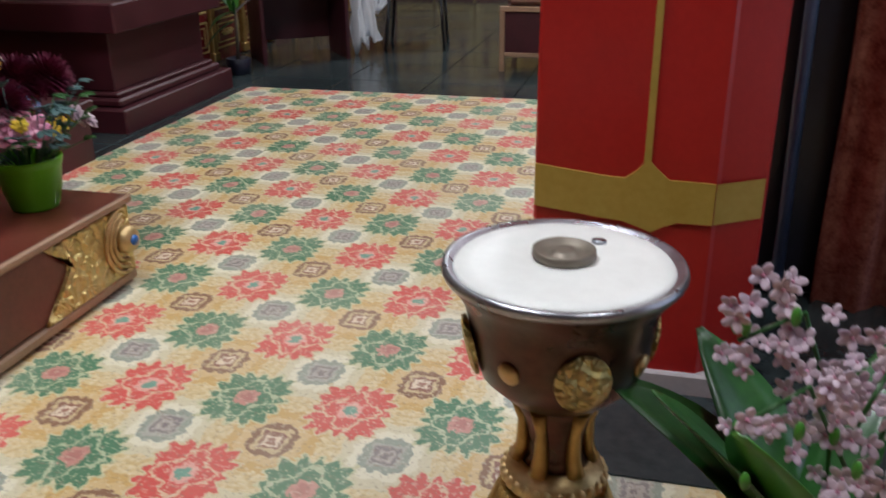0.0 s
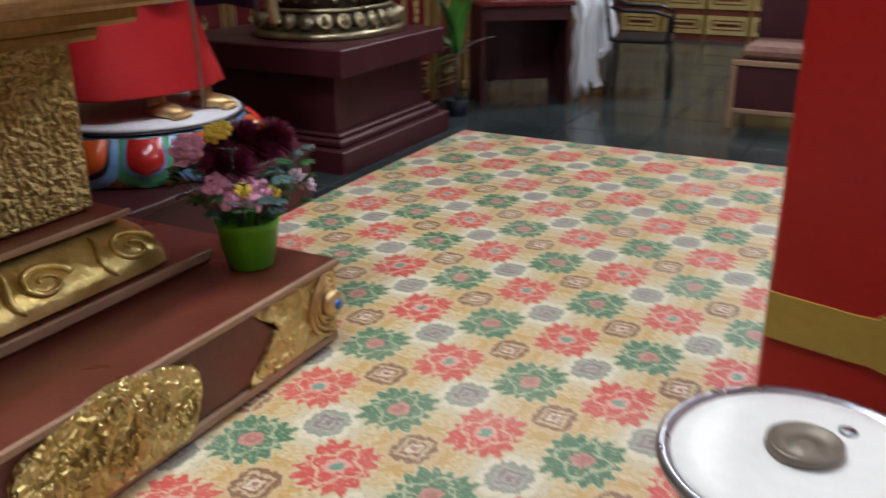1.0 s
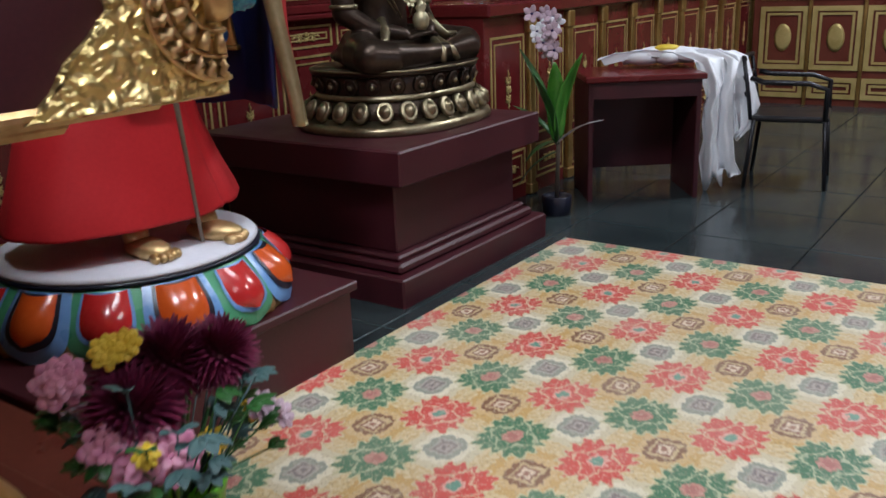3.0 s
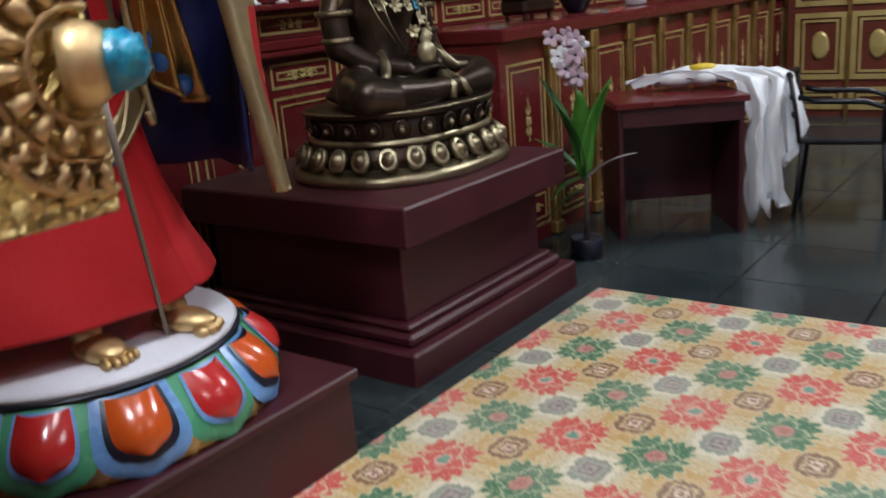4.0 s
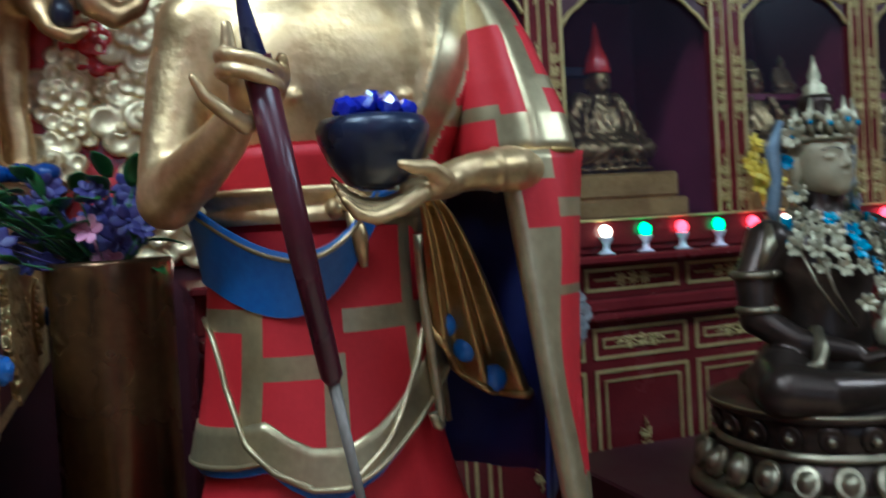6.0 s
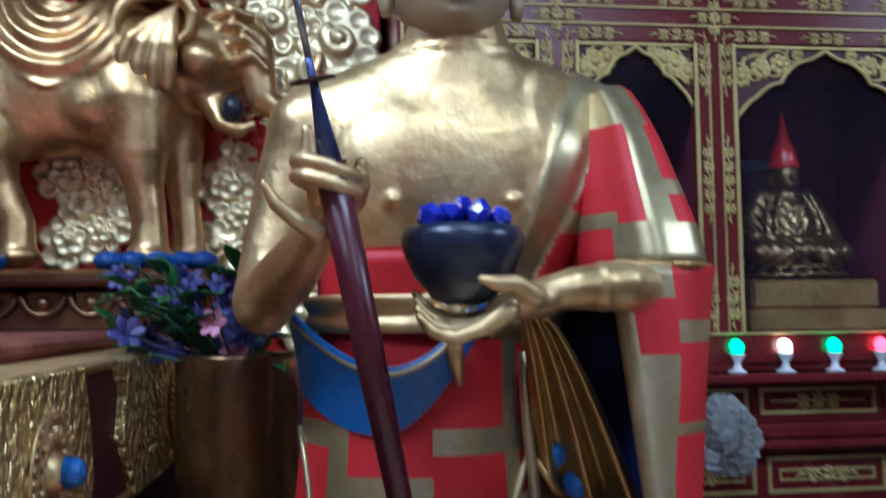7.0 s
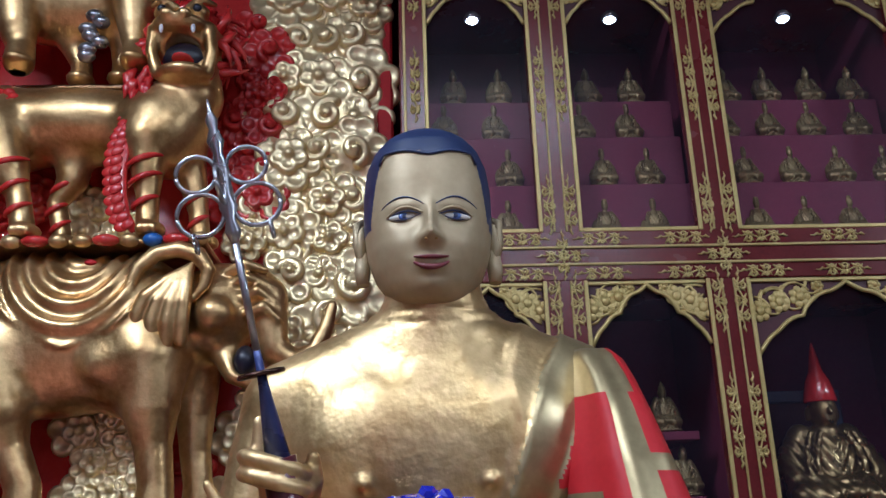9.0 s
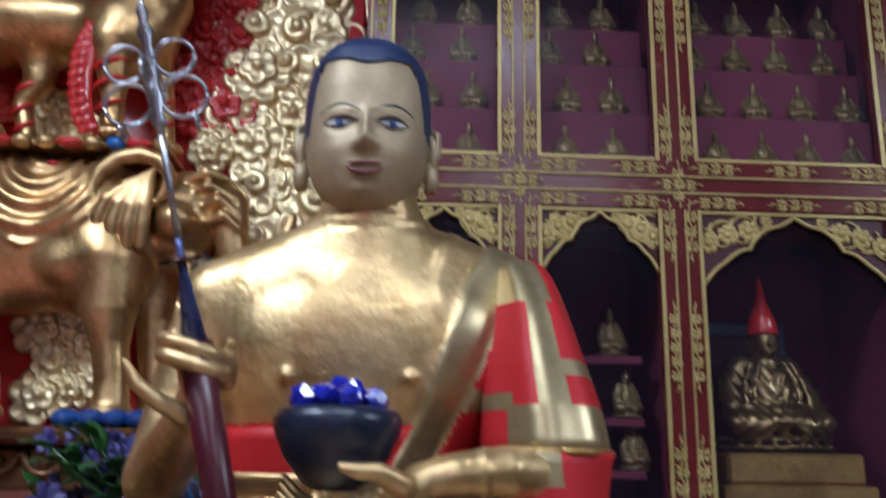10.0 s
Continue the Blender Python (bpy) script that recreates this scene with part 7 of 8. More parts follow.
for k, (dx, dy, z, r, mi) in enumerate(((0.04, -0.09, 0.552, 0.056, 0), (0.065, -0.045, 0.540, 0.052, 0), (0.01, -0.125, 0.575, 0.044, 0), (-0.10, -0.13, 0.67, 0.042, 0), (-0.07, -0.13, 0.69, 0.036, 0), (0.06, 0.17, 0.53, 0.035, 2), (0.08, 0.20, 0.51, 0.03, 2), (-0.05, -0.06, 0.715, 0.030, 1), (-0.04, -0.03, 0.72, 0.028, 1), (0.06, 0.05, 0.52, 0.026, 1), (0.05, 0.16, 0.53, 0.024, 1), (-0.02, 0.20, 0.50, 0.026, 1), (0.08, -0.10, 0.57, 0.022, 1))):
    b = Build()
    for q in range(3):
        face = Vector((0.8 + dx, dy * 3 - 0.4, 0.5)).normalized()
        blossom(b, Vector((PX + dx, PY + dy, z)) + face * 0.25 * r * q, face, r * (1.1 - 0.28 * q), 0, 8 - q, rr)
    part("flower", b, (PINK, YELLOW, LILAC)[mi], pot, ("pink flower", "yellow flower", "pale pink flower")[mi])
b = Build().tube([(PX, PY + 0.02, 0.45), (PX + 0.01, PY + 0.06, 0.62), (PX + 0.01, PY + 0.12, 0.715), (PX + 0.01, PY + 0.17, 0.70), (PX + 0.01, PY + 0.19, 0.67)], 0.003, 6)
part("curling_stem", b, LEAF_LIGHT, pot)

# vase behind the throne with blue flowers
vase = thing("gilt_vase", "tall brown gilt cylindrical vase full of blue violet flowers", "vase", (-3.62, 2.535, 0.285))
VX, VY = -3.62, 2.535
part("vase_body", Build().lathe([(0.150, 0.284), (0.158, 0.30), (0.158, 0.6), (0.160, 1.40), (0.166, 1.465), (0.163, 1.478), (0.150, 1.474), (0.147, 1.42), (0.0, 1.40)], (VX, VY, 0), 48), VASE_GOLD, vase)
for k in range(90):
    b = Build()
    c = Vector((VX + rr.uniform(-0.12, 0.16), VY - 0.10 + rr.uniform(-0.20, 0.20), 1.50 + rr.uniform(-0.03, 0.20)))
    d = Vector((rr.uniform(-0.3, 1), rr.uniform(-0.9, 0.5), rr.uniform(-0.3, 0.6)))
    if k % 2 == 0:
        leaf_strip(b, c, c + d.normalized() * 0.10, 0.028, 0.01, 0, 6)
        b.tube([(VX, VY, 1.42), c], 0.003, 5)
        part("leaf", b, LEAF, vase)
    else:
        blossom(b, c, d + Vector((0.5, 0, 0.2)), rr.uniform(0.03, 0.048), 0, 6, rr)
        b.tube([(VX, VY, 1.42), c], 0.003, 5)
        part("flower", b, VIOLET if k % 13 else PINK, vase)

# orchid in the foreground by the pillar
OX, OY = 0.30, 1.16
orchid = thing("orchid_plant", "potted artificial orchid with lilac blossoms and broad dark leaves", "plant", (OX, OY, 0))
part("pot", Build().lathe([(0.07, -0.002), (0.085, 0.02), (0.10, 0.18), (0.11, 0.2), (0.10, 0.205), (0.09, 0.19), (0.0, 0.18)], (OX, OY, 0), 28), STONE_BASE, orchid)
for tip, w, bow, mt in (((0.03, 1.06, 0.54), 0.085, 0.03, LEAF), ((0.14, 1.00, 0.53), 0.090, 0.02, LEAF_LIGHT), ((-0.05, 1.22, 0.47), 0.08, 0.05, LEAF), ((0.10, 1.35, 0.50), 0.075, 0.04, LEAF), ((0.55, 1.1, 0.48), 0.05, 0.05, LEAF), ((0.42, 1.4, 0.5), 0.05, 0.05, LEAF)):
    b = Build()
    leaf_strip(b, (OX - 0.02, OY, 0.19), tip, w, bow, 0, 12)
    part("leaf", b, mt, orchid)
sprays = [[(0.30, 1.16, 0.19), (0.27, 1.12, 0.5), (0.21, 1.10, 0.66), (0.13, 1.08, 0.62)], [(0.30, 1.16, 0.19), (0.30, 1.1, 0.42), (0.22, 1.05, 0.58), (0.13, 1.02, 0.52)], [(0.31, 1.16, 0.19), (0.34, 1.12, 0.5), (0.32, 1.06, 0.64), (0.27, 1.0, 0.56)], [(0.31, 1.16, 0.19), (0.36, 1.1, 0.38), (0.33, 1.02, 0.48), (0.28, 0.98, 0.42)]]
for pts in sprays:
    part("stem", Build().tube(pts, 0.0035, 6), LEAF, orchid)
for k in range(120):
    pts = sprays[k % 4]
    v = rr.uniform(1.0, 3.0)
    i = min(2, int(v))
    p = Vector(pts[i]).lerp(Vector(pts[i + 1]), v - i) + Vector((rr.uniform(-0.045, 0.045), rr.uniform(-0.04, 0.04), rr.uniform(-0.05, 0.05)))
    b = Build()
    blossom(b, p, (rr.uniform(-0.7, 0.5), -1, rr.uniform(-0.1, 0.8)), rr.uniform(0.013, 0.020), 0, 5, rr, 1)
    part("flower", b, [LILAC, PINK], orchid)
for k in range(10):
    pts = sprays[k % 4]
    p = Vector(pts[3]) + Vector((rr.uniform(-0.02, 0.08), rr.uniform(-0.03, 0.03), rr.uniform(-0.06, 0.06)))
    part("bud", Build().blob(p, (0.007, 0.007, 0.014), 0, 8, 6), LEAF_LIGHT, orchid)

# tall orchid on the floor beside the altar
tall = thing("tall_orchid", "tall potted artificial orchid with pale violet flowers", "plant", (-2.84, 5.62, 0))
part("pot", Build().lathe([(0.06, -0.032), (0.075, -0.02), (0.085, 0.10), (0.078, 0.105), (0.07, 0.09), (0.0, 0.085)], (-2.84, 5.62, 0), 24), INK, tall)
part("stem", Build().tube([(-2.84, 5.62, 0.08), (-2.83, 5.62, 0.4), (-2.86, 5.64, 0.75), (-2.93, 5.68, 1.0)], [0.014, 0.012, 0.008, 0.004], 8), ROD, tall)
for tip, base, w, mt in (((-3.06, 5.60, 0.92), 0.45, 0.05, LEAF), ((-2.68, 5.60, 0.90), 0.45, 0.06, LEAF_LIGHT), ((-2.80, 5.52, 0.86), 0.42, 0.055, LEAF_LIGHT), ((-2.92, 5.5, 0.80), 0.40, 0.05, LEAF), ((-2.56, 5.62, 0.55), 0.40, 0.03, STONE_BASE), ((-3.05, 5.55, 0.16), 0.36, 0.035, LEAF), ((-2.98, 5.5, 0.3), 0.42, 0.035, LEAF), ((-3.12, 5.62, 0.6), 0.42, 0.03, LEAF)):
    b = Build()
    leaf_strip(b, (-2.84, 5.62, base), tip, w, 0.03, 0, 10)
    part("leaf", b, mt, tall)
for k in range(15):
    b = Build()
    blossom(b, (-2.93 + rr.uniform(-0.075, 0.085), 5.66 + rr.uniform(-0.06, 0.05), 1.0 + rr.uniform(-0.10, 0.12)), (rr.uniform(0, 1), -1, rr.uniform(-0.3, 0.5)), 0.05, 0, 5, rr, 1)
    part("flower", b, [LILAC if k % 3 else CLOTH, VIOLET], tall)

# ---- offering goblet ----
GX, GY = -0.122, 1.29
gob = thing("offering_goblet", "large brass footed goblet filled with white butter", "goblet", (GX, GY, 0))
part("foot", Build().lathe([(0.15, -0.002), (0.155, 0.01), (0.15, 0.04), (0.125, 0.09), (0.10, 0.15), (0.085, 0.20)], (GX, GY, 0), 48), GOLD_DARK, gob)
bb = Build()
for k in range(34):
    a = 2 * math.pi * k / 34
    bb.tube([(GX + r * math.cos(a), GY + r * math.sin(a), z) for r, z in ((0.150, 0.045), (0.130, 0.09), (0.108, 0.15), (0.092, 0.20))], [0.012, 0.012, 0.010, 0.007], 6)
part("foot_rib", bb, GOLD_DARK, gob, "ribbed gold foot")
part("knop", Build().lathe([(0.07, 0.195), (0.090, 0.21), (0.094, 0.225), (0.087, 0.24), (0.07, 0.25), (0.064, 0.255)], (GX, GY, 0), 40), GOLD, gob)
bb = Build()
for k in range(28):
    a = 2 * math.pi * k / 28
    bb.blob((GX + 0.089 * math.cos(a), GY + 0.089 * math.sin(a), 0.225), (0.010, 0.010, 0.013), 0, 8, 6)
part("beading", bb, GOLD, gob)
part("stem", Build().lathe([(0.064, 0.25), (0.050, 0.27), (0.050, 0.30), (0.058, 0.34), (0.068, 0.36), (0.075, 0.39)], (GX, GY, 0), 40), COPPER, gob)
for k in range(6):
    a = 2 * math.pi * k / 6 + 0.2
    part("stem_leaf", Build().tube([(GX + r * math.cos(a), GY + r * math.sin(a), z) for r, z in ((0.064, 0.25), (0.056, 0.28), (0.058, 0.33), (0.070, 0.38))], [0.018, 0.014, 0.010, 0.016], 8), GOLD_DARK, gob)
part("cup", Build().lathe([(0.06, 0.385), (0.10, 0.395), (0.135, 0.43), (0.152, 0.48), (0.158, 0.53), (0.165, 0.56), (0.18, 0.585), (0.197, 0.605), (0.2, 0.612)], (GX, GY, 0), 64), COPPER, gob, "dark copper cup")
for k in range(8):
    a = 2 * math.pi * k / 8 + 0.35
    m = Matrix.Rotation(a, 4, "Z") @ Matrix.Rotation(math.pi / 2 + 0.2, 4, "Y")
    big = k % 2 == 0
    bb = Build().lathe([(0.046, 0.0), (0.046, 0.007), (0.034, 0.012), (0.0, 0.014)] if big else [(0.020, 0.0), (0.019, 0.006), (0.0, 0.010)], (GX + 0.150 * math.cos(a), GY + 0.150 * math.sin(a), 0.485), 18, 0, m, 1.15 if big else 1.0, 1.0)
    part("medallion", bb, CHASED_FINE if big else GOLD, gob, "gold medallion")
part("rim", Build().lathe([(0.192, 0.606), (0.200, 0.608), (0.203, 0.616), (0.200, 0.624), (0.192, 0.624), (0.182, 0.616)], (GX, GY, 0), 64), STEEL, gob, "silvered rim")
part("butter", Build().lathe([(0.186, 0.612), (0.178, 0.6225), (0.15, 0.6215), (0.08, 0.6210), (0.0, 0.6207)], (GX, GY, 0), 48), BUTTER, gob, "solid white butter")
part("wick_cup", Build().lathe([(0.050, 0.619), (0.054, 0.626), (0.053, 0.636), (0.048, 0.637), (0.042, 0.629), (0.022, 0.627), (0.020, 0.632), (0.008, 0.632), (0.0, 0.631)], (GX - 0.002, GY + 0.022, 0), 32), ROD, gob, "small copper wick cup")
part("coin", Build().lathe([(0.013, 0.619), (0.013, 0.625), (0.0, 0.6262)], (GX + 0.05, GY + 0.10, 0), 16), STEEL, gob)

gob.scale = (0.965, 0.965, 1.0)

# ---- bronze seated figure on its lotus ----
BX, BY = -3.20, 4.655


def oval(r, hx, hy, z, e=2.4, seg=64):
    row = []
    for j in range(seg):
        a = 2 * math.pi * j / seg
        c, s = math.cos(a), math.sin(a)
        row.append((BX + r * hx * math.copysign(abs(c) ** (2 / e), c), BY + r * hy * math.copysign(abs(s) ** (2 / e), s), z))
    return row


seat = thing("bronze_lotus_seat", "double lotus seat of dark gilt bronze", "base", (BX, BY, 0.655))
part("foot", Build().grid([oval(r, 0.40, 0.487, z) for r, z in ((1.0, 0.656), (1.01, 0.67), (0.99, 0.695), (0.95, 0.70), (0.90, 0.72))], True, 0, True, True, True), BRONZE_GILT, seat)
part("core", Build().grid([oval(r, 0.40, 0.487, z) for r, z in ((0.90, 0.70), (0.86, 0.76), (0.80, 0.80), (0.79, 0.82), (0.80, 0.86), (0.84, 0.92))], True, 0, True, True, True), BRONZE, seat)
part("waist_band", Build().grid([oval(r, 0.40, 0.487, z) for r, z in ((0.80, 0.795), (0.835, 0.80), (0.84, 0.815), (0.81, 0.825))], True), BRONZE_GILT, seat)
part("seat_disc", Build().grid([oval(r, 0.40, 0.487, z) for r, z in ((0.83, 0.905), (0.865, 0.91), (0.87, 0.925), (0.85, 0.935), (0.4, 0.938))], True, 0, True, True, True), BRONZE, seat)
part("seat_rim", Build().tube(oval(0.868, 0.40, 0.487, 0.930) + [oval(0.868, 0.40, 0.487, 0.930)[0]], 0.006, 6), BRONZE_GILT, seat)
DOWN = Build().lathe([(0.040, 0.0), (0.040, 0.016), (0.032, 0.024), (0.027, 0.018), (0.024, 0.030), (0.0, 0.042)], (0, 0, 0), 16, 0, None, 1.0, 1.25).mesh("bronze_petal", BRONZE_GILT)
UP = Build().lathe([(0.036, 0.0), (0.036, 0.012), (0.028, 0.018), (0.022, 0.012), (0.016, 0.022), (0.0, 0.030)], (0, 0, 0), 14, 0, None, 1.0, 1.15).mesh("bronze_petal", BRONZE)
PEARL = Build().blob((0, 0, 0.018), (0.014, 0.014, 0.016), 0, 10, 6).mesh("pearl", BRONZE_GILT)
for n, rz, z, mesh, tilt in ((25, 0.90, 0.752, DOWN, 0.55), (22, 0.805, 0.868, UP, -0.25)):
    # petals stand at even steps along the oval
    ring_pts = oval(rz, 0.40, 0.487, z, 2.4, 720)
    acc = [0.0]
    for i in range(720):
        p, q2 = ring_pts[i], ring_pts[(i + 1) % 720]
        acc.append(acc[-1] + math.hypot(p[0] - q2[0], p[1] - q2[1]))
    for k in range(n):
        i = min(719, int(np.searchsorted(acc, acc[-1] * k / n)))
        p, q2 = ring_pts[i], ring_pts[(i + 3) % 720]
        out = Vector((q2[1] - p[1], -(q2[0] - p[0]), 0)).normalized()
        m = Matrix.Translation(Vector(p) - seat.location) @ (out + Vector((0, 0, tilt))).normalized().to_track_quat("Z", "Y").to_matrix().to_4x4()
        o = piece("petal", mesh, seat, m)
        if mesh is UP:
            piece("pearl", PEARL, o)

b = Build()
TX = -3.285
# body: crossed legs, torso, arms that meet in the lap
c = Clay(0.0095, (TX - 0.26, BY - 0.48, 0.925), (TX + 0.42, BY + 0.48, 1.60))
c.egg((TX + 0.06, BY, 0.985), (0.24, 0.34, 0.058), 0.0)
c.egg((TX, BY, 1.12), (0.125, 0.150, 0.22), 0.05).egg((TX, BY, 1.34), (0.140, 0.205, 0.15), 0.08)
c.rod([(TX, BY, 1.44), (TX + 0.012, BY, 1.59)], [0.075, 0.058], 0.05)
for s in (-1, 1):
    c.rod([(TX, BY + s * 0.16, 1.01), (TX + 0.14, BY + s * 0.30, 1.00), (TX + 0.24, BY + s * 0.37, 0.995), (TX + 0.30, BY + s * 0.29, 0.985), (TX + 0.325, BY + s * 0.12, 0.98), (TX + 0.335, BY - s * 0.06, 0.985)], [0.095, 0.095, 0.082, 0.070, 0.052, 0.036], 0.025)
    c.rod([(TX, BY + s * 0.205, 1.405), (TX + 0.01, BY + s * 0.272, 1.30), (TX + 0.03, BY + s * 0.285, 1.18)], [0.070, 0.058, 0.050], 0.03)
    c.rod([(TX + 0.03, BY + s * 0.285, 1.175), (TX + 0.12, BY + s * 0.22, 1.105), (TX + 0.22, BY + s * 0.10, 1.075)], [0.050, 0.045, 0.030], 0.012)
    for k in range(4):
        c.rod([(TX + 0.20 + 0.020 * k, BY + s * 0.10, 1.075 - 0.006 * k), (TX + 0.225 + 0.020 * k, BY + s * 0.03, 1.070), (TX + 0.225 + 0.018 * k, BY - s * 0.03, 1.072)], [0.014, 0.012, 0.008], 0.006)
    # the cloth's hem over the shins
    c.rod([(TX + 0.20, BY + s * 0.36, 1.06), (TX + 0.30, BY + s * 0.33, 1.02), (TX + 0.36, BY + s * 0.26, 0.97)], 0.008, 0.006)
c.skin(b, 0)
for s in (-1, 1):
    b.tube([(TX + 0.011 + 0.064 * math.cos(a), BY + s * 0.270 + 0.064 * math.sin(a), 1.31) for a in (2 * math.pi * k / 24 for k in range(25))], 0.013, 7, 1)
    b.tube([(TX + 0.03 + 0.054 * math.cos(a), BY + s * 0.283 + 0.054 * math.sin(a), 1.205) for a in (2 * math.pi * k / 24 for k in range(25))], 0.012, 7, 1)
    # scarf ends that fall from the forearms
    b.tube([(TX + 0.15, BY + s * 0.175, 1.145), (TX + 0.19, BY + s * 0.195, 1.09), (TX + 0.22, BY + s * 0.235, 1.05), (TX + 0.24, BY + s * 0.30, 1.055)], [0.020, 0.024, 0.020, 0.008], 9, 1)
    b.tube([(TX + 0.04, BY + s * 0.235, 1.46), (TX + 0.075, BY + s * 0.265, 1.40), (TX + 0.07, BY + s * 0.30, 1.33)], [0.010, 0.022, 0.010], 9, 1)
for y0, y1 in ((0.02, -0.02), (0.045, 0.10)):
    b.tube([(TX + 0.30, BY + y0, 1.045), (TX + 0.365, BY + (y0 + y1) / 2, 0.99), (TX + 0.385, BY + y1, 0.945)], [0.017, 0.024, 0.012], 9, 1)
# collar of gilt flowers, chains and the vessel in the lap
fl = random.Random(12)
for z, rx, ry, n, r in ((1.495, 0.085, 0.105, 9, 0.026), (1.455, 0.115, 0.160, 11, 0.032), (1.405, 0.142, 0.200, 11, 0.034), (1.35, 0.155, 0.15, 5, 0.030)):
    for k in range(n):
        a = -1.75 + 3.5 * k / (n - 1) if n > 5 else -0.8 + 1.6 * k / 4
        drop = 0.035 * math.cos(a)
        blossom(b, (TX + 0.012 + rx * math.cos(a), BY + ry * math.sin(a), z - drop), (math.cos(a), math.sin(a), 0.35), r, 5 if (k + n) % 4 else 4, 6, fl, 1)
for s in (-1, 1):
    b.tube([(TX + 0.125, BY + s * 0.13, 1.39), (TX + 0.155, BY + s * 0.10, 1.25), (TX + 0.16, BY + s * 0.03, 1.14)], 0.0045, 5, 1)
    b.tube([(TX + 0.10, BY + s * 0.18, 1.39), (TX + 0.145, BY + s * 0.16, 1.28), (TX + 0.18, BY + s * 0.09, 1.16)], 0.004, 5, 1)
b.lathe([(0.024, 0.0), (0.034, 0.02), (0.040, 0.05), (0.030, 0.075), (0.018, 0.085), (0.026, 0.10), (0.014, 0.125), (0.0, 0.14)], (TX + 0.25, BY, 1.085), 18, 5)
for k in range(3):
    blossom(b, (TX + 0.225, BY + 0.05 * (k - 1), 1.215 + 0.05 * (k == 1)), (1, 0.4 * (k - 1), 0.3), 0.030, 5, 6, fl, 1)
# head
HZ = 1.65
c = Clay(0.0055, (TX - 0.12, BY - 0.13, HZ - 0.16), (TX + 0.17, BY + 0.13, HZ + 0.15))
c.egg((TX + 0.015, BY, HZ + 0.012), (0.100, 0.090, 0.112), 0.0).egg((TX + 0.040, BY, HZ - 0.055), (0.080, 0.072, 0.062), 0.03).egg((TX + 0.095, BY, HZ - 0.092), (0.024, 0.026, 0.020), 0.025)
c.rod([(TX + 0.108, BY, HZ + 0.026), (TX + 0.128, BY, HZ - 0.018)], [0.007, 0.013], 0.010)
for s in (-1, 1):
    c.egg((TX + 0.118, BY + s * 0.011, HZ - 0.024), (0.010, 0.009, 0.007), 0.005)
    c.carve(c.egg_field((TX + 0.128, BY + s * 0.036, HZ + 0.006), (0.020, 0.026, 0.012)), 0.010)
    c.egg((TX + 0.098, BY + s * 0.036, HZ + 0.004), (0.014, 0.020, 0.010), 0.004)
    c.egg((TX + 0.005, BY + s * 0.092, HZ - 0.03), (0.018, 0.012, 0.055), 0.006)
c.egg((TX + 0.113, BY, HZ - 0.050), (0.010, 0.022, 0.006), 0.003).egg((TX + 0.112, BY, HZ - 0.062), (0.010, 0.018, 0.006), 0.003)
c.skin(b, lambda x, y, z: 0 if z > HZ + 0.062 or x < TX - 0.03 else 2)
for s in (-1, 1):
    b.tube([(TX + 0.110 - 0.018 * u * u, BY + s * (0.014 + 0.044 * u), HZ + 0.004 + 0.003 * math.sin(3.1 * u)) for u in (k / 6 for k in range(7))], 0.0018, 5, 3)
    b.tube([(TX + 0.116 - 0.026 * u * u, BY + s * (0.010 + 0.052 * u), HZ + 0.026 + 0.009 * math.sin(3.1 * u)) for u in (k / 6 for k in range(7))], 0.0016, 5, 3)
    for z, x, r in ((-0.10, 0.03, 0.036), (0.075, 0.02, 0.038), (0.0, -0.01, 0.026)):
        blossom(b, (TX + x, BY + s * (0.112 if z < 0 else 0.110), HZ + z), (1, s * 1.2, 0), r, 5 if z else 4, 8, fl, 4)
    b.tube([(TX - 0.01, BY + s * 0.125, HZ + 0.13), (TX - 0.02, BY + s * 0.155, HZ + 0.04), (TX - 0.015, BY + s * 0.145, HZ - 0.05), (TX - 0.02, BY + s * 0.165, HZ - 0.14), (TX - 0.02, BY + s * 0.15, HZ - 0.20)], [0.010, 0.024, 0.018, 0.024, 0.010], 9, 6)
b.tube([(TX + 0.113, BY + 0.022 * u, HZ - 0.056 + 0.004 * u * u) for u in (-1, -0.5, 0, 0.5, 1)], [0.001, 0.0028, 0.0034, 0.0028, 0.001], 6, 7)
b.tube([(TX + 0.018 + 0.098 * math.cos(a), BY + 0.090 * math.sin(a), HZ + 0.066) for a in (2 * math.pi * k / 32 for k in range(33))], 0.010, 7, 5)
for k in range(7):
    a = -1.5 + 3.0 * k / 6
    m, tall_leaf = Matrix.Rotation(a, 4, "Z"), 1.0 if k % 2 else 0.8
    p = m @ Vector((0.104, 0, 0))
    x, y = TX + 0.015 + p.x, BY + p.y * 0.92
    b.tube([(x, y, HZ + 0.07), (x + 0.006 * math.cos(a), y + 0.006 * math.sin(a), HZ + 0.07 + 0.055 * tall_leaf), (x + 0.002, y, HZ + 0.07 + 0.12 * tall_leaf)], [0.016, 0.020, 0.003], 9, 5, 0.5)
    for dz, w in ((0.03, 0.028), (0.065, 0.020)):
        for e in (-1, 1):
            q = m @ Vector((0.106, e * w, 0))
            b.blob((TX + 0.015 + q.x, BY + q.y * 0.92, HZ + 0.07 + dz * tall_leaf), (0.010, 0.010, 0.014), 5, 8, 5)
    b.blob((x + 0.016 * math.cos(a), y + 0.016 * math.sin(a), HZ + 0.07 + 0.045 * tall_leaf), (0.008, 0.008, 0.010), 4, 8, 5)
b.lathe([(0.070, 0.08), (0.066, 0.13), (0.050, 0.16), (0.056, 0.18), (0.048, 0.205)], (TX + 0.005, BY, HZ), 22, 0)
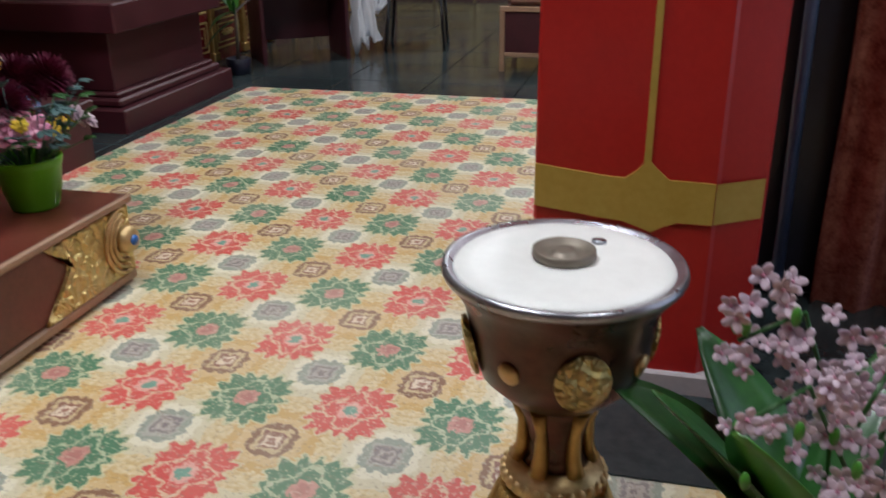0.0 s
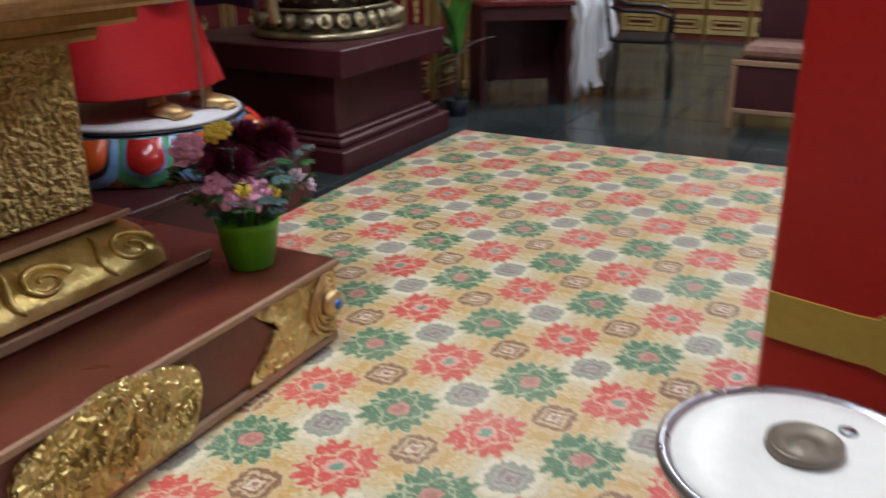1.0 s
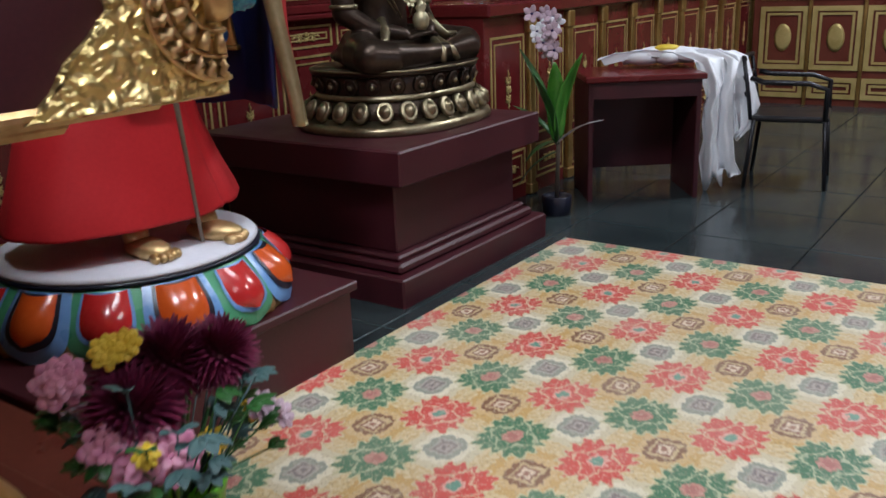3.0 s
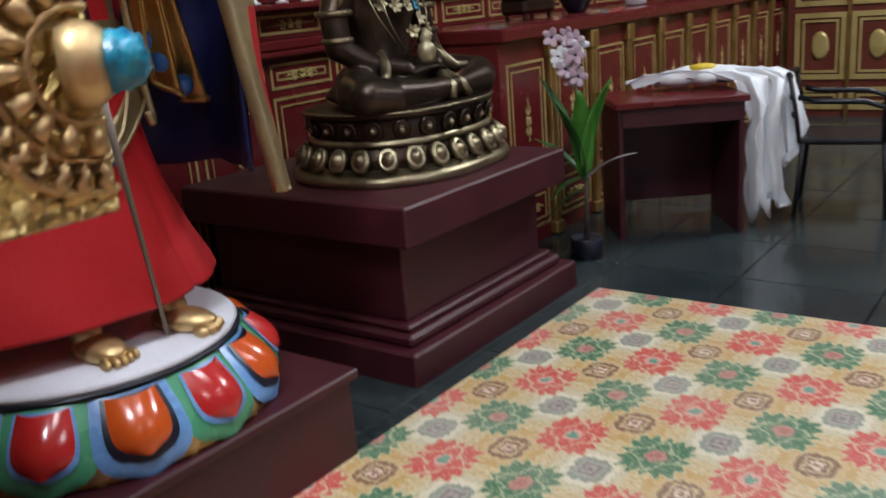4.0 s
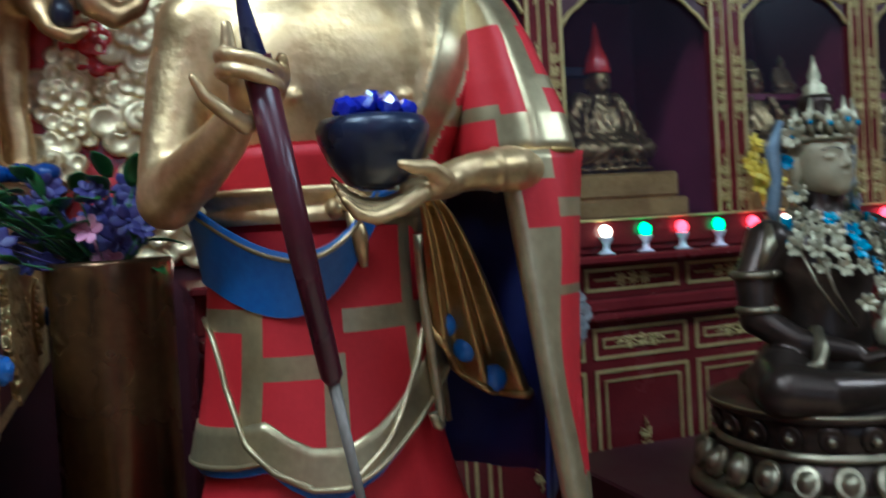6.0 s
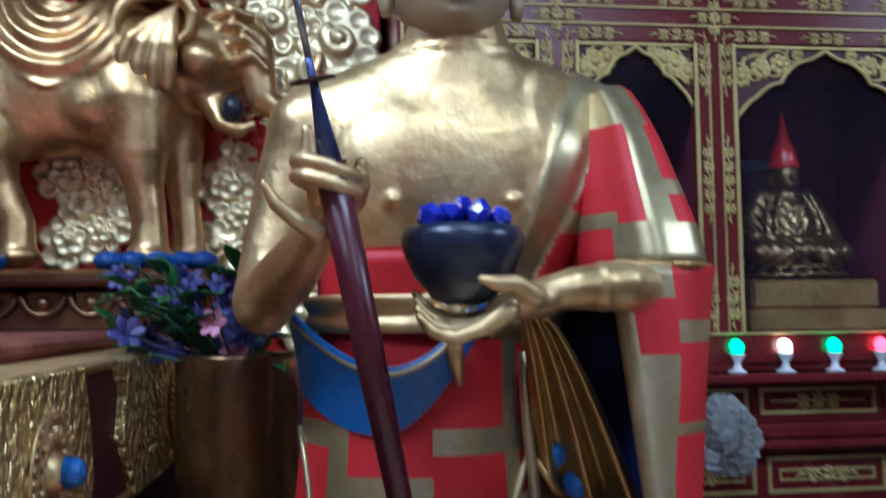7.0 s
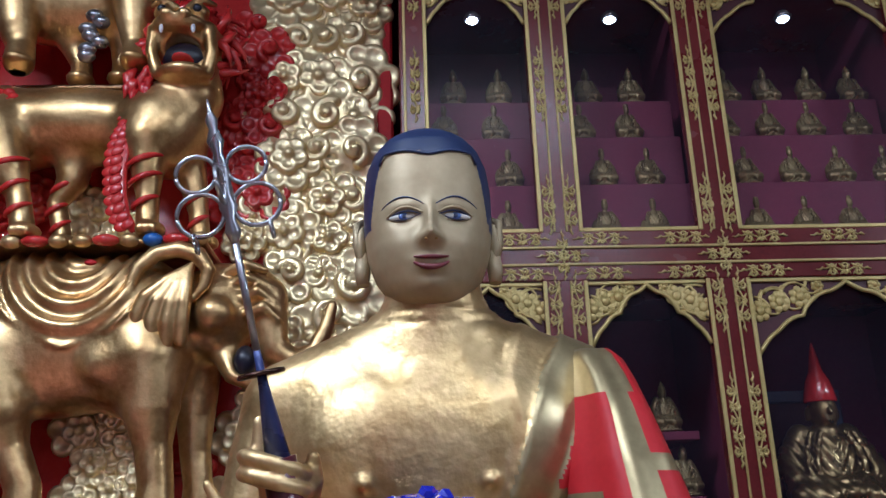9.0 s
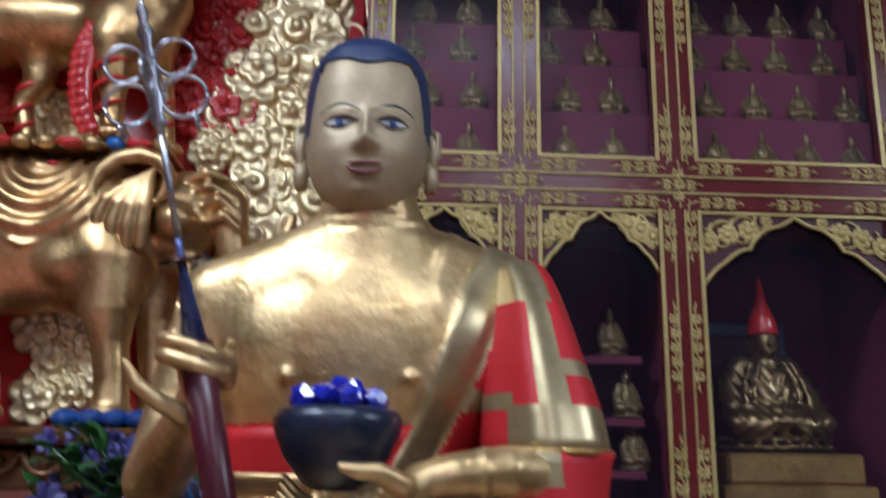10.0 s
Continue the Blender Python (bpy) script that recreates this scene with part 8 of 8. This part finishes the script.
b.lathe([(0.050, 0.20), (0.034, 0.215), (0.036, 0.232), (0.016, 0.25), (0.020, 0.268), (0.008, 0.30), (0.0, 0.335)], (TX + 0.005, BY, HZ), 20, 5)
whole("bronze_statue", b, [BRONZE, BRONZE_GILT, BRONZE_FACE, INK, TURQUOISE, COLLAR_GILT, SILK_GREY, LIP], "dark bronze seated statue with gilt crown and flower collar", "statue")

# ---- table, scarf, chair, bench ----
tm = Matrix.Translation((-2.80, 5.90, 0)) @ Matrix.Rotation(math.atan2(0.40, 0.55), 4, "Z")
table = thing("side_table", "maroon lacquered wooden side table", "table", (-2.7, 6.3, -0.03))
part("tabletop", Build().box(0, 0, 0.70, 0.70, 0.56, 0.735, 0.006, 0, tm), LACQUER, table)
part("apron", Build().box(0.03, 0.03, 0.60, 0.67, 0.05, 0.70, 0.004, 0, tm), MAROON, table)
part("side_panel", Build().box(0.65, 0.03, -0.03, 0.68, 0.53, 0.70, 0.004, 0, tm), MAROON, table)
part("side_panel", Build().box(0.02, 0.03, -0.03, 0.05, 0.53, 0.70, 0.004, 0, tm), MAROON, table)
part("back_panel", Build().box(0.05, 0.50, 0.10, 0.65, 0.52, 0.70, 0.004, 0, tm), MAROON, table)


scarf = thing("white_scarf", "white silk scarves heaped on the table and hanging to the floor", "scarf", (-2.4, 6.5, 0.74))


def hung_cloth(rows_at, folds, amp):
    """A gathered sheet: each row gives its middle, its half width along x and its height, in the table's space."""
    rows, n = [], 44
    for i, (x, y, z0, w) in enumerate(rows_at):
        line = []
        for j in range(n + 1):
            u = 2 * j / n - 1
            f = amp * (math.sin(folds * u * 3.14 + 0.6 * math.sin(i * 0.8)) + 0.45 * math.sin(folds * 2.3 * u * 3.14 + i * 0.6))
            z = z0 + (0.05 * math.sin(2.1 * u + 0.8) + 0.03 * math.sin(9 * u) if i == len(rows_at) - 1 else 0.0)
            line.append(tm @ Vector((x + u * w * (1 + 0.10 * math.sin(i * 1.9)) + 0.010 * math.sin(i * 2.7 + 3 * u), y + (f if z < 0.74 else 0.3 * f), z + (abs(f) * 0.9 if z >= 0.74 else 0.015 * math.sin(u * 7 + i)))))
        rows.append(line)
    back2 = [[p + tm.to_3x3() @ Vector((0, 0.004, 0.002)) for p in r] for r in rows]
    return Build().grid(rows + back2[::-1], False)


part("long_scarf", hung_cloth([(0.30, 0.40, 0.755, 0.16), (0.45, 0.36, 0.785, 0.20), (0.60, 0.32, 0.80, 0.20), (0.72, 0.26, 0.79, 0.16), (0.80, 0.20, 0.755, 0.12), (0.82, 0.17, 0.66, 0.085), (0.815, 0.16, 0.58, 0.078), (0.81, 0.16, 0.5, 0.072), (0.82, 0.165, 0.4, 0.080), (0.825, 0.16, 0.3, 0.092), (0.84, 0.16, 0.2, 0.10), (0.85, 0.16, 0.12, 0.105), (0.86, 0.15, 0.06, 0.09)], 1.7, 0.036), CLOTH, scarf)
part("short_scarf", hung_cloth([(0.60, 0.46, 0.77, 0.18), (0.78, 0.44, 0.80, 0.2), (0.90, 0.40, 0.76, 0.17), (0.98, 0.36, 0.66, 0.14), (1.0, 0.34, 0.5, 0.13), (1.0, 0.33, 0.36, 0.10), (0.97, 0.32, 0.26, 0.06)], 2.5, 0.022), CLOTH, scarf)
b = Build()
for k in range(5):
    m = tm @ Matrix.Translation((0.42 + 0.07 * k, 0.40 + 0.03 * math.sin(k * 2), 0.80 + 0.012 * (k % 2))) @ Matrix.Rotation(k * 0.8, 4, "Z")
    b.blob(m.translation, (0.13, 0.085, 0.048), 0, 16, 9, m.to_3x3().to_4x4())
part("folded_scarf", b, CLOTH, scarf)
m = tm @ Matrix.Translation((0.56, 0.38, 0.852))
part("yellow_scarf", Build().blob(m.translation, (0.08, 0.05, 0.022), 0, 14, 8, tm.to_3x3().to_4x4()), YELLOW, scarf, "small yellow cloth")

cm = Matrix.Translation((-1.92, 6.98, 0)) @ Matrix.Rotation(math.radians(100), 4, "Z")
chair = thing("armchair", "black metal armchair with slim legs beside the table", "chair", (-1.92, 6.98, -0.03))


def chair_tube(name, pts, r=0.013):
    part(name, Build().tube([cm @ Vector(p) for p in pts], r, 8), BLACK_METAL, chair)


part("seat", Build().box(-0.22, -0.22, 0.40, 0.22, 0.22, 0.435, 0.012, 0, cm), BLACK_METAL, chair)
for sx in (-0.21, 0.21):
    chair_tube("leg", [(sx, -0.20, 0.41), (sx * 1.05, -0.23, -0.028)])
    chair_tube("leg", [(sx, 0.20, 0.41), (sx * 1.05, 0.24, -0.028)])
    chair_tube("armrest", [(sx, -0.20, 0.42), (sx * 1.12, -0.20, 0.60), (sx * 1.12, -0.10, 0.635), (sx * 1.12, 0.15, 0.64), (sx, 0.23, 0.66)], 0.016)
    chair_tube("back_post", [(sx, 0.22, 0.41), (sx, 0.25, 0.62), (sx * 0.95, 0.28, 0.78)])
for z in (0.56, 0.66, 0.77):
    chair_tube("back_rail", [(-0.21, 0.24 + (z - 0.5) * 0.13, z), (0, 0.27 + (z - 0.5) * 0.13, z), (0.21, 0.24 + (z - 0.5) * 0.13, z)], 0.016)

bench = thing("prayer_bench", "maroon panelled bench with pale wood edges and a cushion", "bench", (-0.2, 6.35, -0.03))
part("panel", Build().box(-1.06, 6.07, 0.10, 0.75, 6.62, 0.42, 0.004), MAROON, bench)
part("edge", Build().box(-1.085, 6.05, 0.40, 0.77, 6.085, 0.435, 0.004), WOOD_TRIM, bench)
part("edge", Build().box(-1.06, 6.055, 0.095, 0.75, 6.085, 0.125, 0.004), WOOD_TRIM, bench)
for x in (-1.085, 0.73):
    for y in (6.05, 6.60):
        part("leg", Build().box(x, y, -0.03, x + 0.035, y + 0.035, 0.40, 0.004), WOOD_TRIM, bench)
part("backrest", Build().box(-1.03, 6.62, 0.42, 0.75, 6.68, 1.05, 0.01), MAROON, bench)
part("cushion", Build().box(-1.04, 6.08, 0.436, 0.74, 6.60, 0.52, 0.03), CUSHION, bench, "woven red and green cushion")

# ---- small things on the altar ----
ob = thing("offering_bowl", "dark metal bowl on the altar counter", "bowl", (-3.55, 6.95, 1.165))
part("bowl", Build().lathe([(0.05, 1.165), (0.06, 1.175), (0.09, 1.22), (0.125, 1.29), (0.128, 1.30), (0.118, 1.30), (0.0, 1.27)], (-3.55, 6.95, 0), 28), INK, ob)
part("rice", Build().blob((-3.55, 6.95, 1.29), (0.10, 0.10, 0.03), 0, 16, 8), STONE_BASE, ob)
ob = thing("incense_burner", "dark bronze incense burner on the altar counter", "burner", (-3.55, 6.35, 1.165))
part("body", Build().box(-3.64, 6.17, 1.20, -3.46, 6.53, 1.29, 0.02), BRONZE, ob)
for dx in (-0.07, 0.05):
    for dy in (-0.15, 0.13):
        part("foot", Build().box(-3.55 + dx, 6.35 + dy, 1.165, -3.53 + dx, 6.37 + dy, 1.20, 0.004), BRONZE, ob)
part("rim", Build().box(-3.65, 6.16, 1.29, -3.45, 6.54, 1.305, 0.004), BRONZE_GILT, ob)
ob = thing("white_flower_pot", "small white pot with white flowers on the altar", "flower pot", (-3.5, 7.75, 1.165))
part("pot", Build().lathe([(0.06, 1.166), (0.075, 1.18), (0.09, 1.29), (0.08, 1.295), (0.0, 1.28)], (-3.5, 7.75, 0), 24), WHITE, ob)
for k in range(9):
    b = Build()
    c = Vector((-3.5 + rr.uniform(-0.1, 0.1), 7.75 + rr.uniform(-0.12, 0.12), 1.40 + rr.uniform(-0.05, 0.2)))
    blossom(b, c, (1, -0.5, 0.3), 0.06, 0, 5, rr)
    b.tube([(-3.5, 7.75, 1.28), c], 0.004, 5)
    part("flower", b, CLOTH if k % 3 else LEAF_LIGHT, ob)
ob = thing("yellow_flowers", "yellow flowers in a slim gilt vase on the altar ledge", "flowers", (-3.98, 5.06, 1.37))
part("vase", Build().lathe([(0.025, 1.369), (0.03, 1.39), (0.018, 1.44), (0.026, 1.48), (0.02, 1.48)], (-3.98, 5.06, 0), 18), BRONZE_GILT, ob)
for k in range(10):
    b = Build()
    c = Vector((-3.96 + rr.uniform(-0.05, 0.05), 5.03 + rr.uniform(-0.07, 0.07), 1.66 + rr.uniform(-0.06, 0.12)))
    blossom(b, c, (1, rr.uniform(-1, 0.3), rr.uniform(-0.3, 0.5)), 0.038, 0, 5, rr)
    b.tube([(-3.98, 5.06, 1.46), c], 0.003, 5)
    part("flower", b, YELLOW, ob)
# crumpled bag at the altar ledge
b = Build()
rows, rb = [], random.Random(6)
for i in range(18):
    v = i / 17
    r = 0.02 + 0.095 * math.sin(math.pi * min(0.95, 0.06 + v * 0.87)) ** 0.7
    fold = [1 + 0.22 * math.sin(3 * a + 5 * v) + 0.12 * math.sin(7 * a - 9 * v) for a in (2 * math.pi * j / 30 for j in range(30))]
    rows.append([(-3.87 + 0.5 * r * q * math.cos(a) + rb.uniform(-0.006, 0.006), 4.05 + 0.85 * r * q * math.sin(a) * (1.2 - 0.5 * v) + rb.uniform(-0.008, 0.008) - 0.04 * v, 1.06 + 0.25 * v + rb.uniform(-0.005, 0.005)) for a, q in ((2 * math.pi * j / 30, fold[j]) for j in range(30))])
whole("plastic_bag", b.grid(rows, True, 0, False, True, True), PLASTIC, "crumpled grey plastic bag hung at the altar ledge", "bag")

# ---- slate floor tiles, last ----
floor = tagged(new("floor"), "dark polished slate tile floor of the hall", "floor", kind="structure")
TILE = Build().box(0.003, 0.003, -0.03, 0.597, 0.597, 0.0, 0.003).mesh("tile", SLATE)
for i in range(-7, 4):
    for j in range(5, 18):
        x, y = i * 0.6 + 0.35, j * 0.6 + 0.18
        if y < 10.3:
            piece("tile", TILE, floor, Matrix.Translation((x, y, -0.006)))
